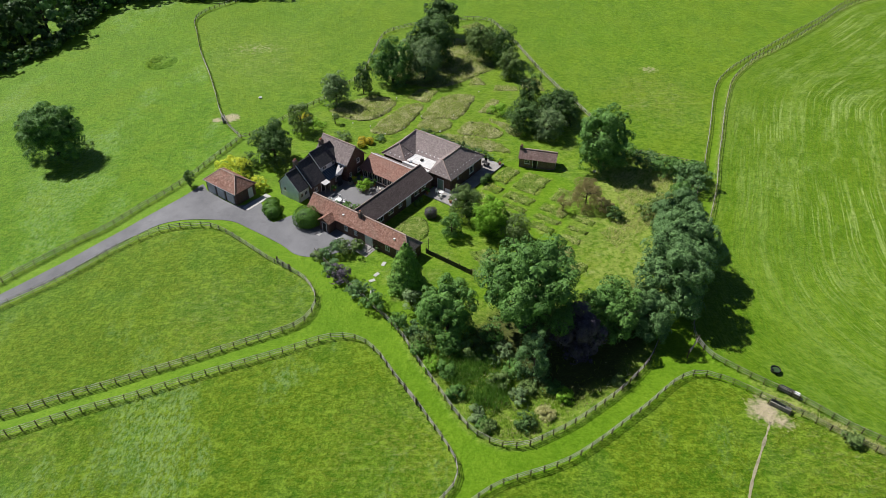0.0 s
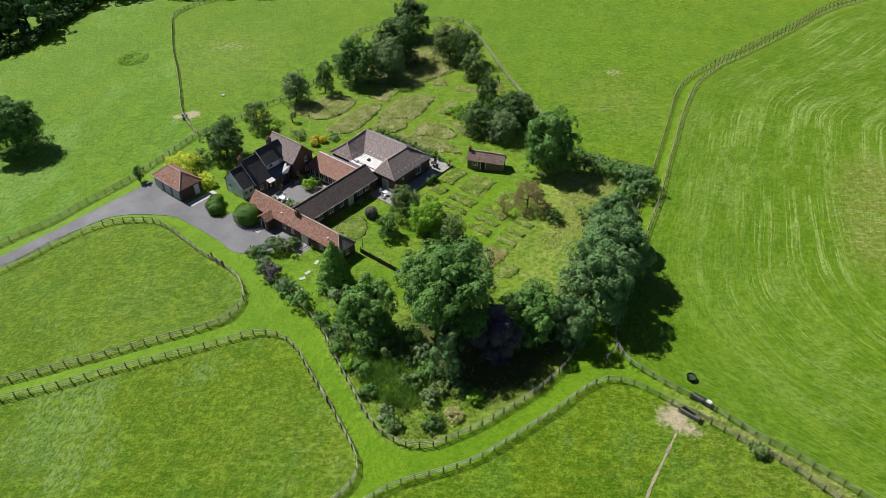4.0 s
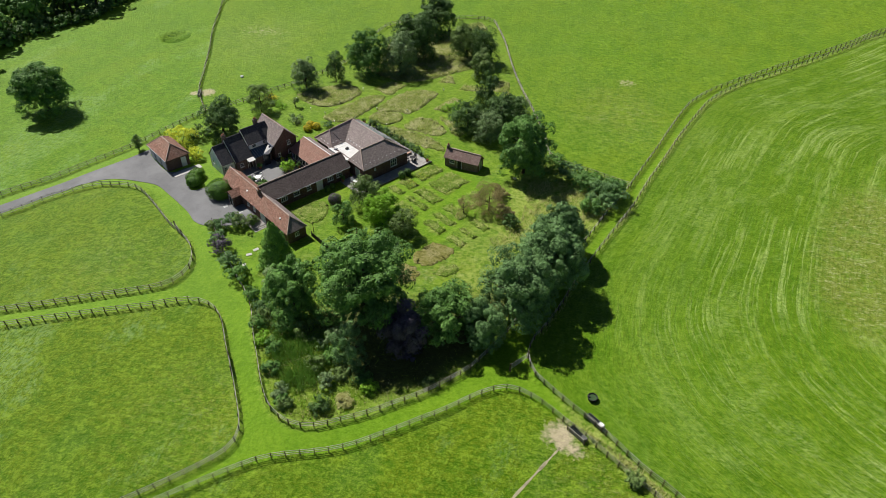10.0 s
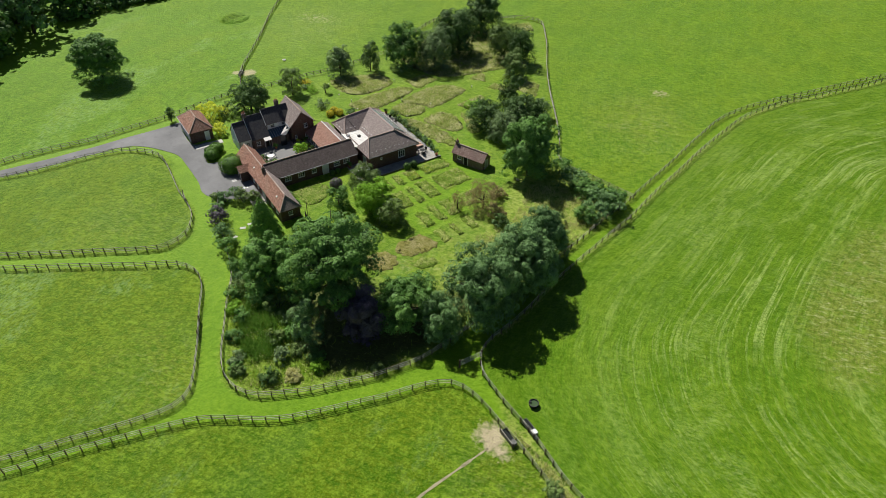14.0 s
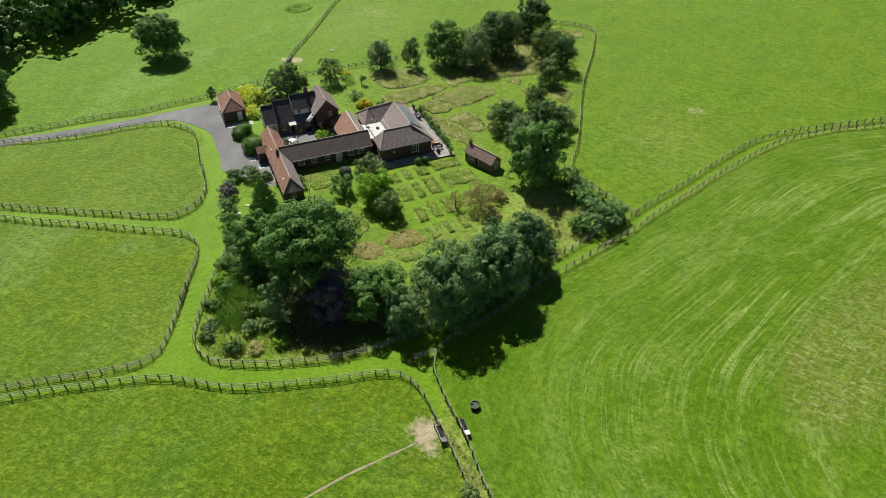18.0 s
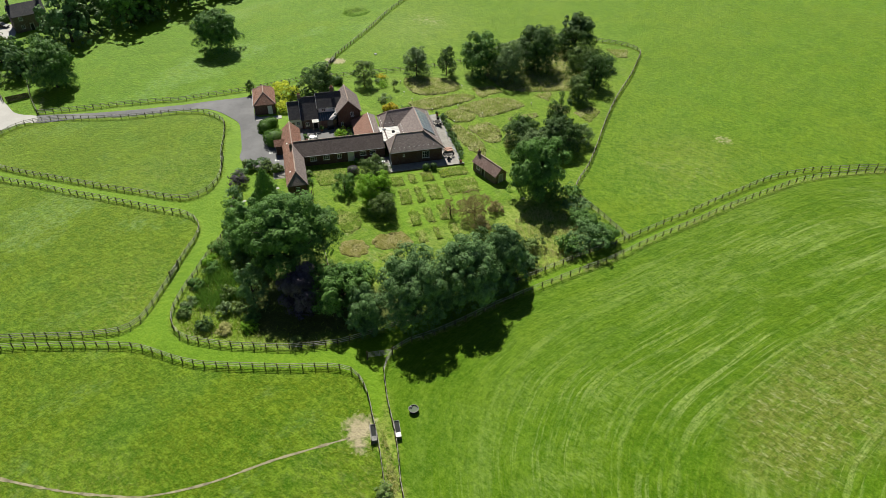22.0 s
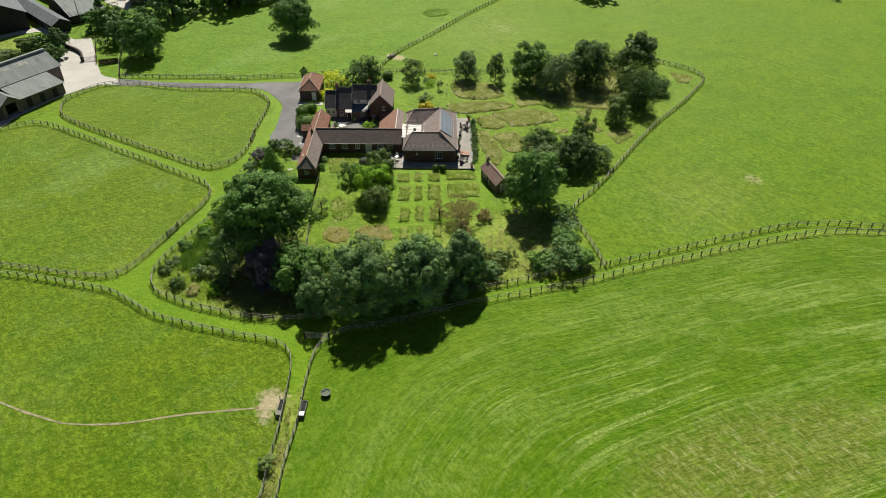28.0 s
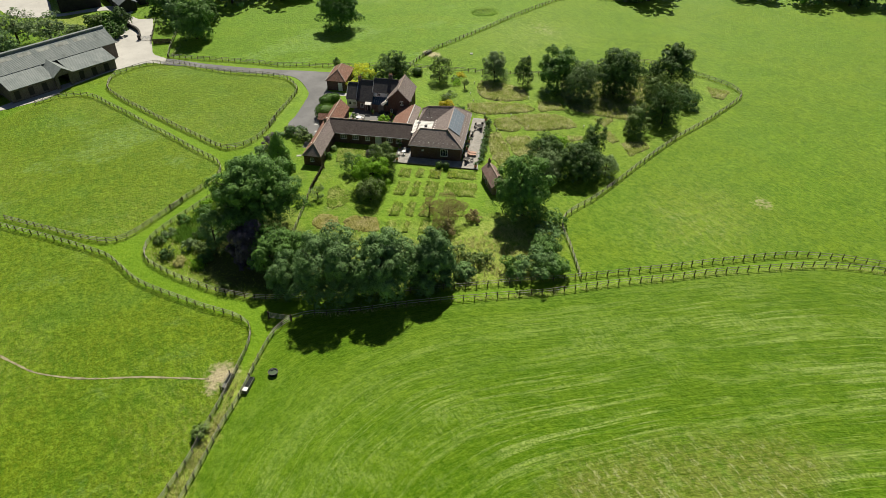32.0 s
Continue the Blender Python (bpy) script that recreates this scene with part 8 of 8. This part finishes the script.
trough(46.3, 60.2, -39, "long stained steel water trough at the paddock fence", TROUGH_STEEL)
trough(48.4, 62.6, -39, "long steel trough with white lid at the meadow fence", WHITE_PAINT)
trough(-48.8, 138.9, 114, "dark trough under the far pasture fence", TROUGH_STEEL)
tub = thing("water_tub", Matrix.Translation((47.8, 66.4, gz(47.8, 66.4))), "round black water tub in the meadow", "tub")
part("shell", Geo().lathe((0, 0, 0), ((0.0, 0), (0.58, 0), (0.66, 0.44), (0.71, 0.5), (0.71, 0.55), (0.62, 0.55), (0.56, 0.34), (0, 0.3)), 22), BLACK_RUBBER, tub, smooth=True)
part("water", Geo().lathe((0, 0, 0.4), ((0.0, 0.0), (0.575, 0.0)), 22), POND, tub, "green algae-tinted water")
box_part(tub, "valve_box", -0.62, -0.12, 0.42, -0.36, 0.14, 0.58, BLACK_RUBBER)


lick = thing("feed_tub", Matrix.Translation((-42.9, 149.7, gz(-42.9, 149.7))), "small white feed tub in the far pasture", "tub")
part("tub", Geo().lathe((0, 0, 0), ((0, 0), (0.36, 0), (0.44, 0.3), (0.38, 0.3), (0.32, 0.08), (0, 0.08)), 14), WHITE_PAINT, lick, smooth=True)
box_part(lick, "salt_block", -0.14, -0.14, 0.08, 0.14, 0.14, 0.3, WHITE_DOT)


post = thing("garden_post", at_yard(-16.4, -7.2), "slender dark post at the end of the range", "post")
part("shaft", Geo().tube((0, 0, -0.3), (0, 0, 2.9), 0.06, 0.045, 8), POST_WOOD, post)
part("finial", Geo().lathe((0, 0, 2.9), ((0.07, 0), (0.09, 0.06), (0.0, 0.16)), 8), POST_WOOD, post)
pole = thing("utility_pole", Matrix.Translation((-127.5, 75.5, gz(-127.5, 75.5))), "weathered timber utility pole by the farm road", "pole")
part("shaft", Geo().tube((0, 0, -0.5), (0, 0, 7.6), 0.15, 0.10, 9), POST_WOOD, pole)
part("crossarm", Geo().bar((-0.7, 0, 7.1), (0.7, 0, 7.1), 0.09, 0.1), POST_WOOD, pole)
for sx in (-0.6, 0.6):
    part("insulator", Geo().lathe((sx, 0, 7.15), ((0.04, 0), (0.07, 0.06), (0.03, 0.14), (0, 0.15)), 8), CREAM, pole)


# ---- farm entrance ----
def gate(x, y, rz, length, label, material):
    o = thing("field_gate", pose(x, y, gz(x, y), 0, 0, rz), label, "gate", "gates")
    for h in (0.25, 0.48, 0.72, 0.96, 1.2):
        box_part(o, "bar", 0.1, -0.02, h - 0.035, length - 0.1, 0.02, h + 0.035, material)
    for x0 in (0.1, length / 2, length - 0.18):
        box_part(o, "stile", x0, -0.03, 0.18, x0 + 0.08, 0.03, 1.25, material)
    part("brace", Geo().bar((0.14, 0, 0.25), (length / 2, 0, 1.2), 0.03, 0.06), material, o)
    for x0 in (-0.06, length + 0.06):
        box_part(o, "gate_post", x0 - 0.1, -0.1, -0.4, x0 + 0.1, 0.1, 1.45, POST_WOOD)
    return o


gate(-97.7, 69.0, 74, 3.0, "galvanised gate across the farm entrance", GALV)
gate(38.3, 72.0, -128, 3.6, "old rail gate at the end of the grass lane", OAK)
gate(-3.3, 60.9, 123, 3.0, "wooden gate in the lower paddock fence", OAK)
gate(-25.0, 87.0, 140, 3.0, "wooden gate in the upper paddock fence", OAK)
yardw = thing("boundary_wall", pose(-104, 68.6, gz(-104, 68.6)), "curved dark stone wall at the farm entrance", "wall")
wall_line = smooth_line([(-98.2, 68.6), (-100.4, 69.3), (-103.3, 69.5), (-106, 69.2), (-108.6, 68.4), (-111.4, 67.0)], 1.2)
for p, q in zip(wall_line, wall_line[1:]):
    part("wall_course", Geo((-104, 68.6, 0)).bar((*p, 0.35), (*q, 0.35), 0.42, 1.3), DARK_STONE, yardw)
    part("coping", Geo((-104, 68.6, 0)).bar((*p, 1.05), (*q, 1.05), 0.5, 0.1), DARK_STONE, yardw)
box_part(yardw, "pier", 5.55, -0.3, -0.4, 6.15, 0.3, 1.5, DARK_STONE)
bf = thing("board_fence", pose(-93.2, 71.8, gz(-93, 72), 0, 0, 71), "dark board fence beside the farm entrance", "fence")
for i in range(16):
    box_part(bf, "board", 0.32 * i, -0.02, 0.05, 0.3 + 0.32 * i, 0.02, 1.5, POST_WOOD)
for h in (0.4, 1.2):
    box_part(bf, "rail", 0, 0.025, h - 0.05, 5.1, 0.07, h + 0.05, OAK)
fence([(-80.8, 74), (-85, 75), (-91.6, 77), (-97, 79), (-102.6, 81)], "pale rail fence by the farm entrance", group="farm fences")
fence([(-94, 71.4), (-99, 72.6), (-106, 74.2), (-112, 75.6)], "pale rail fence along the farm road", group="farm fences")


# ---- parked car at the cottage ----
car = thing("car", pose(-144.8, 92.6, gz(-144.8, 92.6) + 0.08, 0, 0, 35), "dark parked car on the cottage gravel", "car")
prof = ((-2.0, 0.3), (2.0, 0.3), (2.05, 0.62), (1.1, 0.86), (-1.95, 0.9), (-2.05, 0.6))
part("body", Geo().solid([(x, -0.85, z) for x, z in prof], [(x, 0.85, z) for x, z in prof]), BLACK_RUBBER, car)
prof = ((-1.75, 0.88), (1.0, 0.87), (0.35, 1.4), (-1.4, 1.42))
part("cabin", Geo().solid([(x, -0.74, z) for x, z in prof], [(x, 0.74, z) for x, z in prof]), GLASS, car)
part("roof", Geo().box(-1.38, -0.7, 1.41, 0.33, 0.7, 1.46), BLACK_RUBBER, car)
for sx in (-1.3, 1.3):
    for sy in (-0.86, 0.68):
        wheel = part("wheel", Geo().tube((sx, sy, 0.31), (sx, sy + 0.18, 0.31), 0.31, 0.31, 12), DARK_BOARD, car)
        part("rim", Geo().tube((sx, sy - 0.01, 0.31), (sx, sy + 0.19, 0.31), 0.18, 0.18, 10), GALV, wheel)
